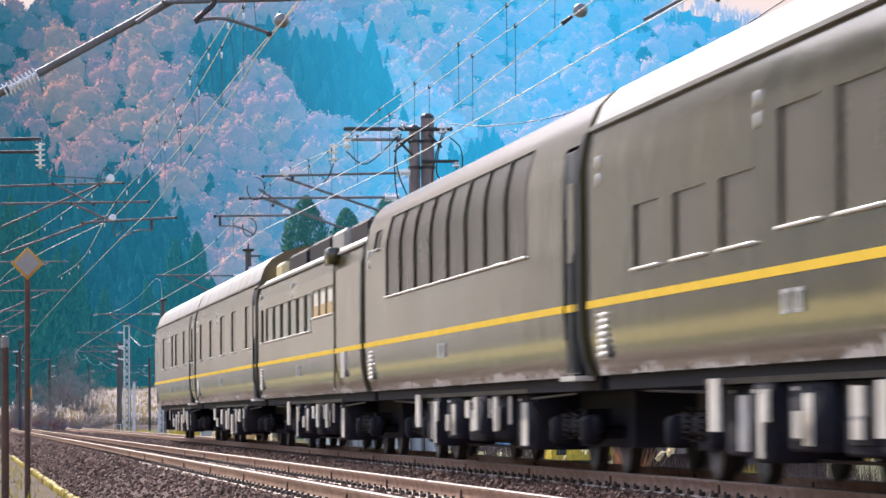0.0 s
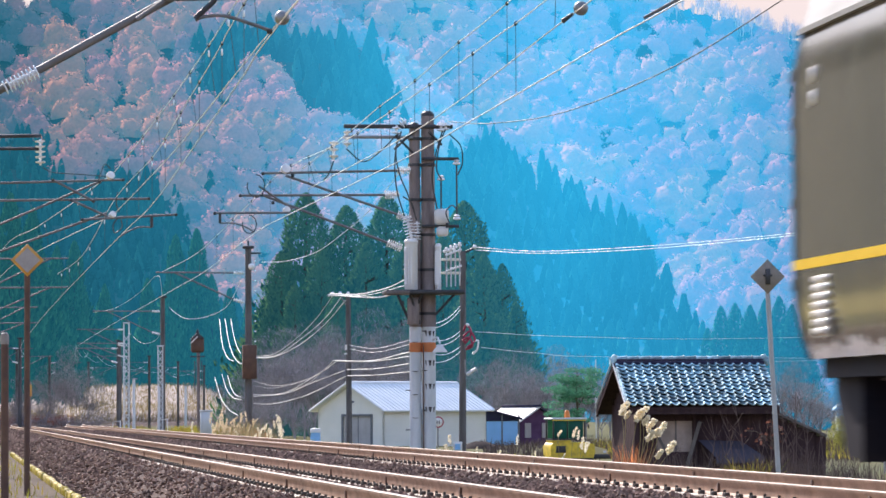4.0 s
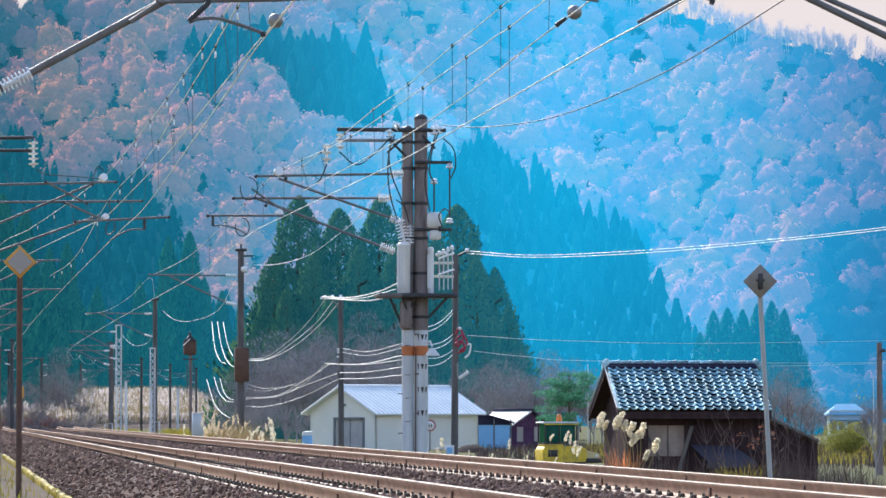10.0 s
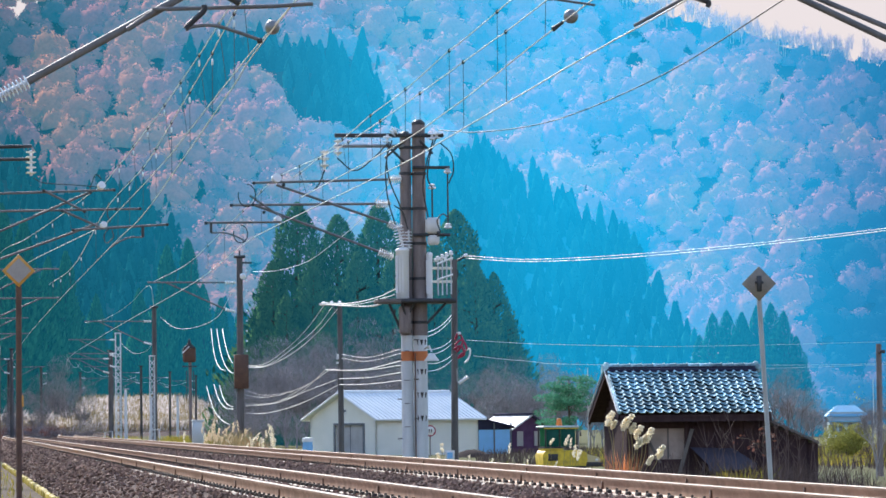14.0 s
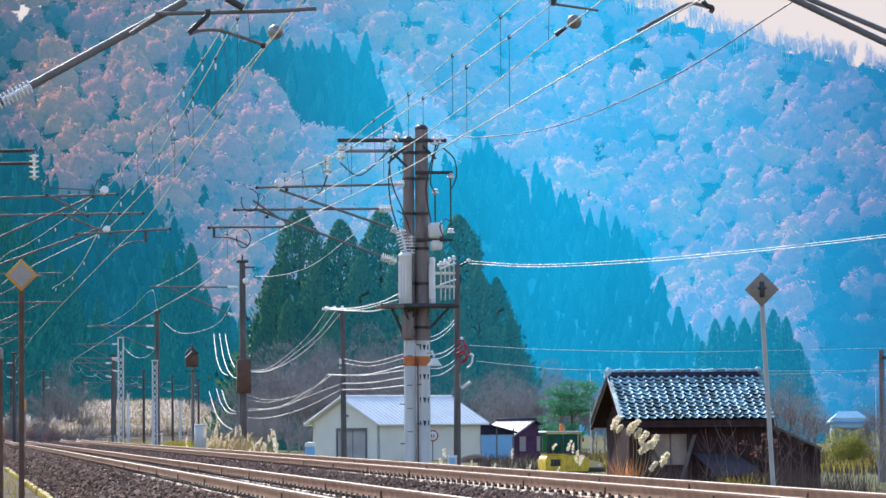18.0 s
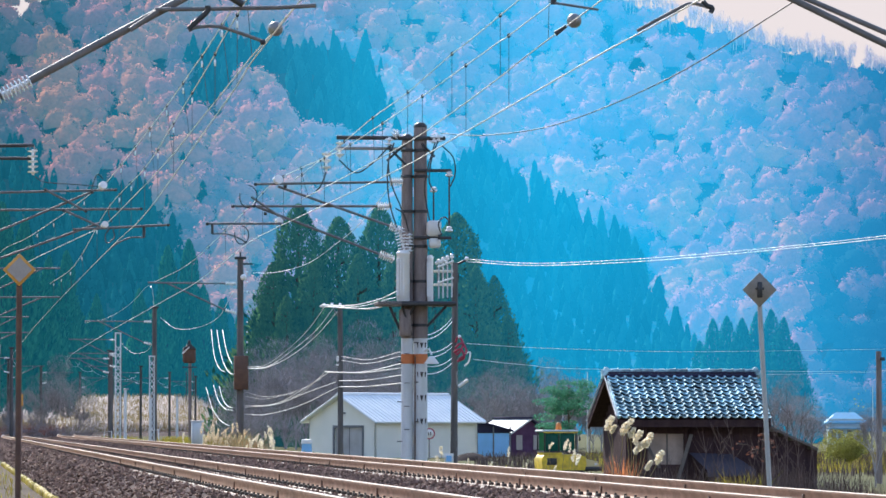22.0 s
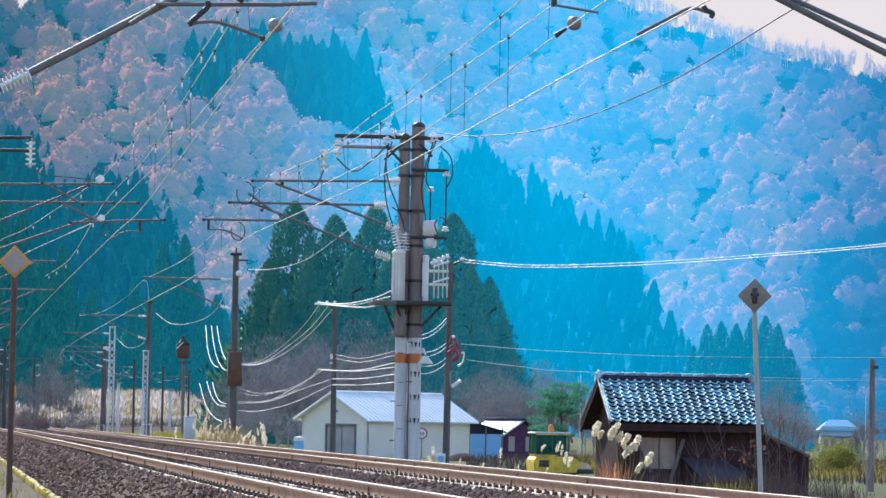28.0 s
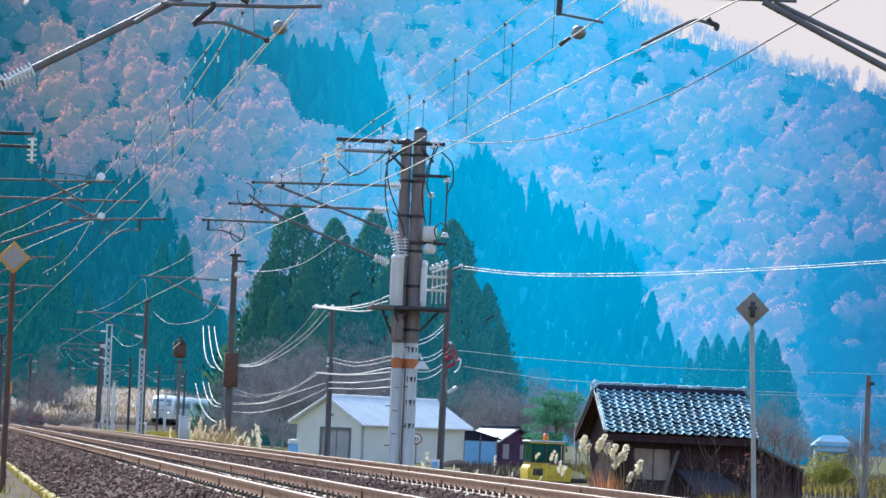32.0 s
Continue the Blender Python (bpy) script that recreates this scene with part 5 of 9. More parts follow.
def left_mast(y):
    """The mast beside the near track, out of view but for its long arms, insulators and register gear."""
    t = thing("catenary_mast", pose(0, 0, 0), "concrete mast with dark tubular arms over the near track", "catenary mast", "overhead masts")
    tapered("pole", (0.35, y, -1.2), (0.35, y, 9.3), 0.19, 0.15, M["concrete"], t)
    for a, b in (((0.41, 97.00, 6.32), (4.08, 97.00, 6.43)), ((0.41, 97.20, 5.91), (4.72, 97.20, 5.97)), ((3.06, 96.80, 5.43), (5.37, 96.80, 5.56)), ((0.42, 97.00, 5.05), (3.49, 97.00, 6.38)), ((0.42, 97.10, 4.43), (3.68, 97.10, 5.61)), ((2.34, 96.90, 6.42), (3.34, 96.90, 5.89)), ((2.79, 96.90, 5.92), (3.76, 96.90, 5.48))):
        arm(t, [a, b], 0.029, "cantilever_tube")
    arm(t, [(4.76, 96.70, 5.51), (4.76, 96.70, 5.24)], 0.035, "drop_bracket", "dark_steel")
    arm(t, smooth_line([(4.76, 96.70, 5.24), (4.44, 96.70, 5.24), (4.17, 96.70, 5.13), (3.95, 96.70, 4.99)]), 0.02, "steady_arm")
    for c, b in (((3.75, 96.80, 6.52), 0.10), ((3.80, 96.80, 5.55), 0.085)):
        part("wheel_insulator", Geo().lathe([(0.03, -0.07), (b, -0.05), (b, 0.05), (0.03, 0.07)], Matrix.Translation(c) @ pose(0, 0, 0, 70, 0, 20), 16), M["porcelain"], t, "round pale insulator")
    for c in ((4.07, 96.90, 6.42), (4.71, 97.00, 5.96), (5.36, 96.70, 5.55), (3.49, 96.90, 6.36), (2.34, 96.90, 6.41), (3.34, 96.90, 5.89), (2.79, 96.90, 5.91), (4.12, 97.00, 5.95), (3.06, 96.80, 5.43), (0.83, 97.00, 5.90)):
        clamp(t, c)
    for pts in ([(3.75, 96.70, 6.68), (3.61, 96.70, 6.79), (3.52, 96.70, 6.59), (3.44, 96.70, 6.35)], [(3.93, 96.70, 6.10), (3.89, 96.70, 5.82), (3.97, 96.70, 5.61)], [(3.93, 96.70, 5.47), (3.81, 96.70, 5.29), (3.86, 96.70, 5.10), (4.03, 96.70, 5.24), (4.00, 96.70, 5.43)]):
        part("jumper_loop", Geo().tube(smooth_line(pts, 5), 0.014, 5), M["dark_wire"], t)
    arm(t, [(0.40, 97.00, 7.48), (2.06, 97.00, 7.51)], 0.045, "bracket", "dark_steel")
    arm(t, [(0.41, 97.00, 7.18), (2.02, 97.00, 7.19)], 0.04, "bracket", "dark_steel")
    disc_string("insulator_string", (2.03, 96.90, 7.41), (2.04, 96.90, 6.77), t, 5, 0.13)
    arm(t, smooth_line([(2.09, 96.90, 6.73), (2.34, 96.90, 6.60), (3.03, 96.90, 6.55), (3.66, 96.90, 6.50)]), 0.012, "jumper_cable", "dark_wire")
    return t


def near_masts():
    """The pair of masts nearest the camera: only their arms reach into view."""
    t = thing("catenary_mast", pose(0, 0, 0), "near mast with a thick diagonal tube and ribbed insulator", "catenary mast", "overhead masts")
    tapered("pole", (-0.55, 44, -1.2), (-0.55, 44, 9.0), 0.19, 0.15, M["concrete"], t)
    arm(t, [(0.12, 44.00, 4.07), (0.57, 44.00, 4.30)], 0.045, "arm_end")
    disc_string("arm_insulator", (0.52, 44.00, 4.27), (0.91, 44.00, 4.47), t, 9, 0.085, "grey-white ribbed arm insulator")
    arm(t, [(0.88, 44.00, 4.46), (2.38, 44.00, 5.29), (2.63, 44.00, 5.43)], 0.046, "cantilever_tube")
    arm(t, [(2.28, 43.90, 5.27), (3.65, 43.90, 5.31), (4.09, 43.90, 5.34)], 0.024, "register_tube")
    arm(t, [(2.31, 43.90, 5.25), (2.00, 43.90, 5.04)], 0.03, "brace")
    part("drop_bracket", Geo().tube(smooth_line([(2.86, 43.80, 5.31), (2.85, 43.80, 5.24), (2.69, 43.80, 5.09), (2.65, 43.80, 5.04)], 4), 0.032, 8), M["dark_steel"], t)
    part("steady_arm", Geo().tube(smooth_line([(2.65, 43.80, 5.03), (2.75, 43.80, 5.07), (2.97, 43.80, 5.08), (3.22, 43.80, 5.01), (3.48, 43.80, 4.92)], 5), 0.02, 8), M["pipe"], t)
    clamp(t, (3.48, 43.80, 4.91), 0.06)
    arm(t, [(3.26, 43.80, 5.33), (3.07, 43.80, 5.44)], 0.04, "brace", "dark_steel")
    ball("ball_insulator", (3.97, 48.00, 5.49), 0.095, t, M["steel"], "grey round insulator on the wire")
    r = thing("catenary_mast", pose(0, 0, 0), "mast with a double dark diagonal tube beside the far track", "catenary mast", "overhead masts")
    tapered("pole", (11.6, 44, -1.0), (11.6, 44, 9.0), 0.19, 0.15, M["concrete"], r)
    arm(r, [(9.17, 44.00, 5.69), (10.69, 44.00, 4.98), (11.48, 44.00, 4.60)], 0.04, "cantilever_tube")
    arm(r, [(9.32, 44.10, 5.70), (10.71, 44.10, 5.13), (11.51, 44.10, 4.80)], 0.032, "cantilever_brace")
    arm(r, [(6.70, 44.00, 5.66), (9.56, 44.00, 5.72)], 0.024, "register_tube")
    arm(r, [(6.82, 43.95, 5.41), (7.32, 43.95, 5.34)], 0.014, "stay_rod")
    part("drop_bracket", Geo().tube(smooth_line([(8.52, 43.90, 5.45), (8.56, 43.90, 5.40), (8.63, 43.90, 5.37), (8.61, 43.90, 5.32)], 4), 0.03, 8), M["dark_steel"], r)
    part("steady_arm", Geo().tube(smooth_line([(8.61, 43.90, 5.37), (8.39, 43.90, 5.42), (8.20, 43.90, 5.34), (7.76, 43.90, 5.10)], 5), 0.02, 8), M["pipe"], r)
    arm(r, [(6.82, 44.00, 5.66), (6.81, 44.00, 5.40)], 0.035, "drop_bracket", "dark_steel")
    ball("ball_insulator", (7.85, 49.00, 5.74), 0.095, r, M["steel"], "grey round insulator on the wire")
    part("turnbuckle", Geo().tube([(7.61, 49.00, 5.57), (7.75, 49.00, 5.67)], [0.035, 0.02], 8), M["dark_steel"], r)


def overhead():
    """Two overlapping catenaries above each track, with droppers and small clamps."""
    def line(name, mess, cont, drops, x, label):
        t = thing("overhead_line", pose(0, 0, 0), label, "overhead wire", "overhead lines")
        part("messenger_wire", Geo().tube(mess, 0.0085, 6), M["wire"], t)
        part("contact_wire", Geo().tube(cont, 0.0095, 6), M["wire"], t)

        def z_on(pts, y):
            for a, b in zip(pts, pts[1:]):
                a, b = sorted((a, b), key=lambda q: q[1])
                if a[1] <= y <= b[1]:
                    k = (y - a[1]) / (b[1] - a[1])
                    return a[0] + (b[0] - a[0]) * k, a[2] + (b[2] - a[2]) * k
        for y in drops:
            m, c = z_on(mess, y), z_on(cont, y)
            if m and c:
                part("dropper", Geo().tube([(m[0], y, m[1]), (c[0], y, c[1])], 0.0045, 5), M["dark_wire"], t)
                part("dropper_weight", Geo().box((m[0], y, m[1] - 0.13), (0.03, 0.03, 0.1), bevel=0.008), M["porcelain"], t) if name in "cd" else None
                part("dropper_clamp", Geo().box((m[0], y, m[1]), (0.04, 0.05, 0.06), bevel=0.01), M["dark_steel"], t)
    fd = [50.5, 55.0, 60.4, 66.3, 71.9, 77.1, 82.4, 87, 93, 99, 106, 113, 121, 129, 137]
    # far track
    line("a", smooth_line([(7.9, 20, 7.0), (7.75, 55.05, 6.43), (7.75, 60.42, 6.39), (7.75, 66.32, 6.29), (7.75, 71.89, 6.29), (7.75, 77.10, 6.23), (7.8, 89, 6.2)]), smooth_line([(7.8, 20, 6.1), (7.75, 48.36, 5.68), (7.75, 55.35, 5.55), (7.75, 60.76, 5.47), (7.75, 68.19, 5.44), (7.95, 89, 5.75)]), fd[:8], 7.8, "bright messenger and lifted contact wire ending at the twin pole")
    line("b", smooth_line([(7.6, 20, 6.3), (7.60, 50.06, 5.98), (7.60, 54.27, 5.96), (7.60, 59.59, 5.95), (7.60, 66.88, 5.95), (7.60, 76.71, 6.01), (7.60, 91.13, 6.34), (7.60, 100.15, 6.18), (7.60, 113.02, 5.94), (7.60, 126.54, 5.77), (7.60, 147.73, 5.97)]), smooth_line([(7.6, 20, 4.95), (7.60, 40.39, 4.96), (7.60, 45.62, 4.98), (7.60, 57.60, 4.97), (7.60, 66.87, 4.98), (7.60, 89.09, 5.21), (7.60, 100.70, 5.28), (7.6, 120, 5.05), (7.50, 141.78, 5.00), (7.6, 203, 5.1), (7.9, 262, 5.1), (9.6, 320, 5.1)]), [y + 2.6 for y in fd], 7.6, "bright messenger and contact wire over the far track")
    # near track
    line("c", smooth_line([(3.95, 20, 6.9), (3.90, 54.70, 6.42), (3.90, 63.41, 6.38), (3.90, 74.13, 6.42), (3.90, 90.05, 6.58), (3.90, 99.93, 6.73), (3.68, 101.00, 6.62), (3.30, 116.00, 6.82), (2.61, 133.00, 6.94), (1.87, 146.00, 7.01), (0.9, 150, 5.7)]), smooth_line([(4.2, 20, 5.6), (4.00, 48.34, 5.52), (4.00, 53.48, 5.54), (4.00, 64.24, 5.52), (4.00, 74.95, 5.52), (3.86, 98.00, 5.61), (3.75, 102.00, 5.68), (3.36, 118.00, 6.01), (2.71, 133.00, 6.16), (1.89, 147.00, 6.08), (0.9, 151, 5.0)]), [52, 56.5, 61, 66, 71, 77, 83, 90, 105, 112, 120, 128], 3.9, "thin messenger and lifted wire leaving to the side")
    line("d", smooth_line([(3.9, 20, 6.7), (3.90, 52.98, 6.24), (3.90, 58.98, 6.09), (3.90, 68.85, 5.92), (3.90, 78.81, 5.79), (3.90, 97.72, 5.99), (3.8, 120, 5.5), (3.8, 150, 6.0)]), smooth_line([(3.9, 20, 5.4), (3.90, 47.71, 5.37), (3.90, 53.69, 5.26), (3.90, 63.35, 5.09), (3.90, 79.21, 4.85), (3.90, 95.91, 4.94), (3.8, 150, 5.0), (3.9, 203, 5.1), (4.2, 262, 5.1), (5.9, 320, 5.1)]), [53.5, 58, 63.5, 68.8, 74, 79, 85, 91, 104, 114, 124, 134, 144], 3.9, "thin messenger and contact wire over the near track")


def line_mast(x, y, top, side, arms=((6.1, 5.2), (5.5, 4.6)), lattice=False, reach=3.0, box=False, insul=True):
    """A plain mast further down the line; side: -1 reaches to the left."""
    t = thing("catenary_mast", pose(x, y, 0), "pale lattice steel mast beside the bend" if lattice else "slim weathered mast with two cantilever tubes", "catenary mast", "overhead masts")
    if lattice:
        for dx in (-0.165, 0.165):
            for dy in (-0.165, 0.165):
                part("leg", Geo().box((dx, dy, (top - 1) / 2), (0.07, 0.07, top + 1)), M["concrete"], t)
        for k in range(int(top / 0.42)):
            z = -0.5 + 0.42 * k
            part("lacing", Geo().tube([(-0.165, -0.19, z), (0.165, -0.19, z + 0.42)], 0.028, 5).tube([(0.165, -0.19, z), (-0.165, -0.19, z + 0.42)], 0.028, 5), M["concrete"], t)
        part("head_plate", Geo().box((0, 0, top), (0.44, 0.44, 0.08), bevel=0.02), M["concrete"], t)
    else:
        tapered("pole", (0, 0, -1.1), (0, 0, top), 0.14, 0.11, M["slim_pole"], t)
        part("pole_head", Geo().box((0, 0, top + 0.02), (0.42, 0.3, 0.1), bevel=0.02), M["dark_steel"], t)
    for za, zb in arms:
        hi, lo = Vector((side * reach, 0, za)), Vector((side * 0.55, 0, za - 0.02))
        arm(t, [hi, lo], 0.03, "cantilever_tube")
        disc_string("arm_insulator", lo, (side * 0.15, 0, za - 0.02), t, 5, 0.08)
        lo2 = Vector((side * 0.55, 0, zb))
        arm(t, [Vector((side * reach * 0.8, 0, za)), lo2], 0.03, "cantilever_brace")
        disc_string("arm_insulator", lo2, (side * 0.15, 0, zb - 0.1), t, 5, 0.08)
    if box:
        part("cable_box", Geo().box((0.02, -0.2, 2.55), (0.52, 0.34, 1.25), bevel=0.03), M["rust_post"], t, "dark cable box on the mast")
        for k in range(9):
            ball("small_insulator", (0.24, -0.15, 3.3 + 0.37 * k), 0.035, t, M["porcelain"])
        ball("round_insulator", (0.1, -0.2, top - 0.7), 0.12, t, M["porcelain"])
        part("top_rod", Geo().tube([(0, 0, top), (0, 0, top + 0.25)], 0.03, 6).box((0.25, 0, top - 0.2), (0.4, 0.06, 0.06)), M["dark_steel"], t)
    return t


def lattice_post(x, y, top, half):
    t = thing("lattice_post", pose(x, y, 0), "slender pale lattice post beside the track", "post", "trackside posts")
    for dx in (-half, half):
        part("leg", Geo().box((dx, 0, (top - 1) / 2), (0.05, 0.05, top + 1)), M["concrete"], t)
    for k in range(int((top + 0.6) / 0.3)):
        z = -0.6 + 0.3 * k
        part("lacing", Geo().tube([(-half, -0.03, z), (half, -0.03, z + 0.3)], 0.022, 5).tube([(half, -0.03, z), (-half, -0.03, z + 0.3)], 0.022, 5), M["concrete"], t)
    part("head", Geo().box((0, 0, top), (half * 2 + 0.1, 0.1, 0.06), None, 0.01), M["concrete"], t)


def concrete_post(x, y, top):
    t = thing("concrete_post", pose(x, y, 0), "thin pale concrete post beside the bend", "post", "trackside posts")
    tapered("shaft", (0, 0, -1.0), (0, 0, top), 0.10, 0.08, M["concrete"], t)
    part("cap", Geo().box((0.05, 0, top + 0.02), (0.34, 0.16, 0.08), None, 0.02), M["steel"], t)


def masts():
    transformer_pole()
    lattice_post(10.17, 198, 4.1, 0.12)
    for x, y, top in ((10.35, 232, 2.75), (13.4, 262, 2.4), (15.6, 270, 2.6)):
        concrete_post(x, y, top)
    left_mast(97)
    near_masts()
    overhead()
    line_mast(10.63, 144, 6.75, -1, ((5.85, 4.85),), reach=3.4, box=True)
    line_mast(10.55, 203, 6.7, -1, ((6.0, 4.9),), reach=3.6)
    line_mast(10.9, 255, 6.6, -1, ((6.2, 5.2), (5.3, 4.5)), lattice=True, reach=3.2)
    line_mast(11.0, 268, 5.6, -1, ((5.2, 4.3),), reach=3.0)
    line_mast(0.9, 150, 8.4, 1, ((6.6, 5.6), (5.5, 4.6)), reach=3.3)
    line_mast(0.9, 203, 7.6, 1, ((6.2, 5.2), (5.4, 4.6)), reach=3.2)
    line_mast(4.6, 290, 6.3, -1, ((5.6, 4.6),), reach=1.6)
    for y in (310, 350, 392, 436, 470):
        line_mast(FAR + drift(y) + 3.1, y, 6.5, -1, ((5.9, 4.9),), reach=3.2)
        line_mast(NEAR + drift(y) - 3.1, y, 6.5, 1, ((5.9, 4.9),), reach=3.2)


masts()


# ---------------- signs, signal, poles and cables beside the line ----------------
def diamond_sign(base, top, half, front, label):
    t = thing("railway_sign", pose(0, 0, 0), label, "sign", "diamond signs")
    b, p = Vector(base), Vector(top)
    part("post", Geo().tube([b, p - Vector((0, 0, half * 0.2))], 0.055 if front else 0.043, 10), M["rust_post"] if front else M["shutter"], t)
    c = p + Vector((0, -0.05, 0))
    m = Matrix.Translation(c) @ pose(0, 0, 0, 0, 45, 0)
    s = half * 1.414
    part("plate", Geo().box((0, 0, 0), (s, 0.02, s), m, 0.006), M["sign_orange"] if front else M["sign_back"], t, "orange-edged plate" if front else "grey-brown back of the plate")
    if front:
        part("face", Geo().box((0, -0.014, 0), (s * 0.76, 0.008, s * 0.76), m), M["sign_grey"], t, "pale grey face")
    else:
        part("bracket", Geo().box(c + Vector((0, -0.03, 0)), (0.08, 0.05, half * 0.9), None, 0.01).box(c + Vector((0, -0.03, 0.02)), (0.15, 0.04, 0.04), None, 0.01), M["dark_steel"], t)
    return t


def signs():
    diamond_sign((1.30, 74, -0.95), (1.31, 74.00, 3.53), 0.31, True, "orange-bordered diamond sign on a rusty brown post")
    diamond_sign((13.95, 66.00, -0.61), (13.77, 66.00, 2.93), 0.30, False, "grey diamond sign seen from behind on a steel post")
    t = thing("marker_post", pose(0.72, 60, -0.9), "low rusty brown post with a pale cap beside the walkway", "post")
    part("shaft", Geo().tube([(0, 0, -0.1), (0, 0, 2.75)], 0.06, 10), M["rust_post"], t)
    part("cap", Geo().lathe([(0.065, 2.6), (0.065, 2.74), (0.03, 2.78)], pose(0, 0, 0), 12), M["sign_back"], t)
    # track signal, seen from behind
    s = thing("railway_signal", pose(0, 0, 0), "dark red-brown railway signal head on a slim post with ladder", "signal")
    part("post", Geo().tube([(10.38, 170.00, -0.28), (10.37, 170.00, 3.77)], 0.07, 10), M["dark_pole"], s)
    part("head", Geo().box((10.34, 170.00, 3.63), (0.55, 0.3, 0.62), None, 0.06), M["rust_post"], s, "dark red-brown signal head")
    part("hood", Geo().prism([(-0.30, 0), (0.30, 0), (0, 0.26)], "y", -0.2, 0.2, Matrix.Translation((10.34, 170.00, 3.92))), M["dark_steel"], s)
    part("finial", Geo().lathe([(0.03, 0), (0.07, 0.1), (0.05, 0.2), (0.02, 0.25)], Matrix.Translation((10.34, 170.00, 4.07)), 10), M["dark_steel"], s)
    part("bracket", Geo().box((10.34, 169.90, 3.14), (0.62, 0.1, 0.05)), M["dark_steel"], s)
    # highlight along the hood, put in as a white bar
    part("hood_edge", Geo().tube([(10.04, 169.80, 3.72), (10.33, 169.80, 4.01)], 0.03, 6), M["white"], s, "white bar standing in for sunlight on the hood edge")
    for x in (0.0, 1.0):
        part("ladder_rail", Geo().tube([(10.50, 169.80, 2.94) if x else (10.21, 169.80, 2.94), (10.51, 169.80, 1.72) if x else (10.21, 169.80, 1.72)], 0.02, 5), M["dark_steel"], s)
    k = thing("trackside_marker", pose(0, 0, 0), "small orange marker lamp box on a thin post", "signal")
    part("post", Geo().tube([(3.88, 210.00, -0.03), (3.86, 210.00, 2.40)], 0.05, 8), M["dark_pole"], k)
    part("lamp_box", Geo().box((3.83, 209.80, 1.97), (0.24, 0.2, 0.62), None, 0.03), M["sign_orange"], k, "orange lamp box")
    # equipment cabinet
    c = thing("equipment_cabinet", Matrix.Translation((10.38, 165.00, -0.21)) @ pose(0, 0, 0), "pale blue-grey trackside equipment cabinet", "cabinet")
    part("body", Geo().box((0, 0, 0.45), (0.48, 0.4, 1.05), None, 0.02), M["cabinet"], c)
    part("lid", Geo().box((0, 0, 1.0), (0.54, 0.46, 0.06), None, 0.02), M["cabinet"], c)
    part("door", Geo().box((0, -0.205, 0.5), (0.4, 0.02, 0.8), None, 0.006), M["cabinet"], c)
    for x in ((9.73, 240.00, -0.13), (9.93, 190.00, 0.02)):
        f = thing("guard_frame", Matrix.Translation(x), "small white tubular guard frame at the mast foot", "rail guard", "guard frames")
        part("hoop", Geo().tube([(-0.3, 0, -0.4), (-0.3, 0, 0.35), (0.15, 0, 0.4), (0.15, 0, -0.4)], 0.035, 6), M["white"], f)


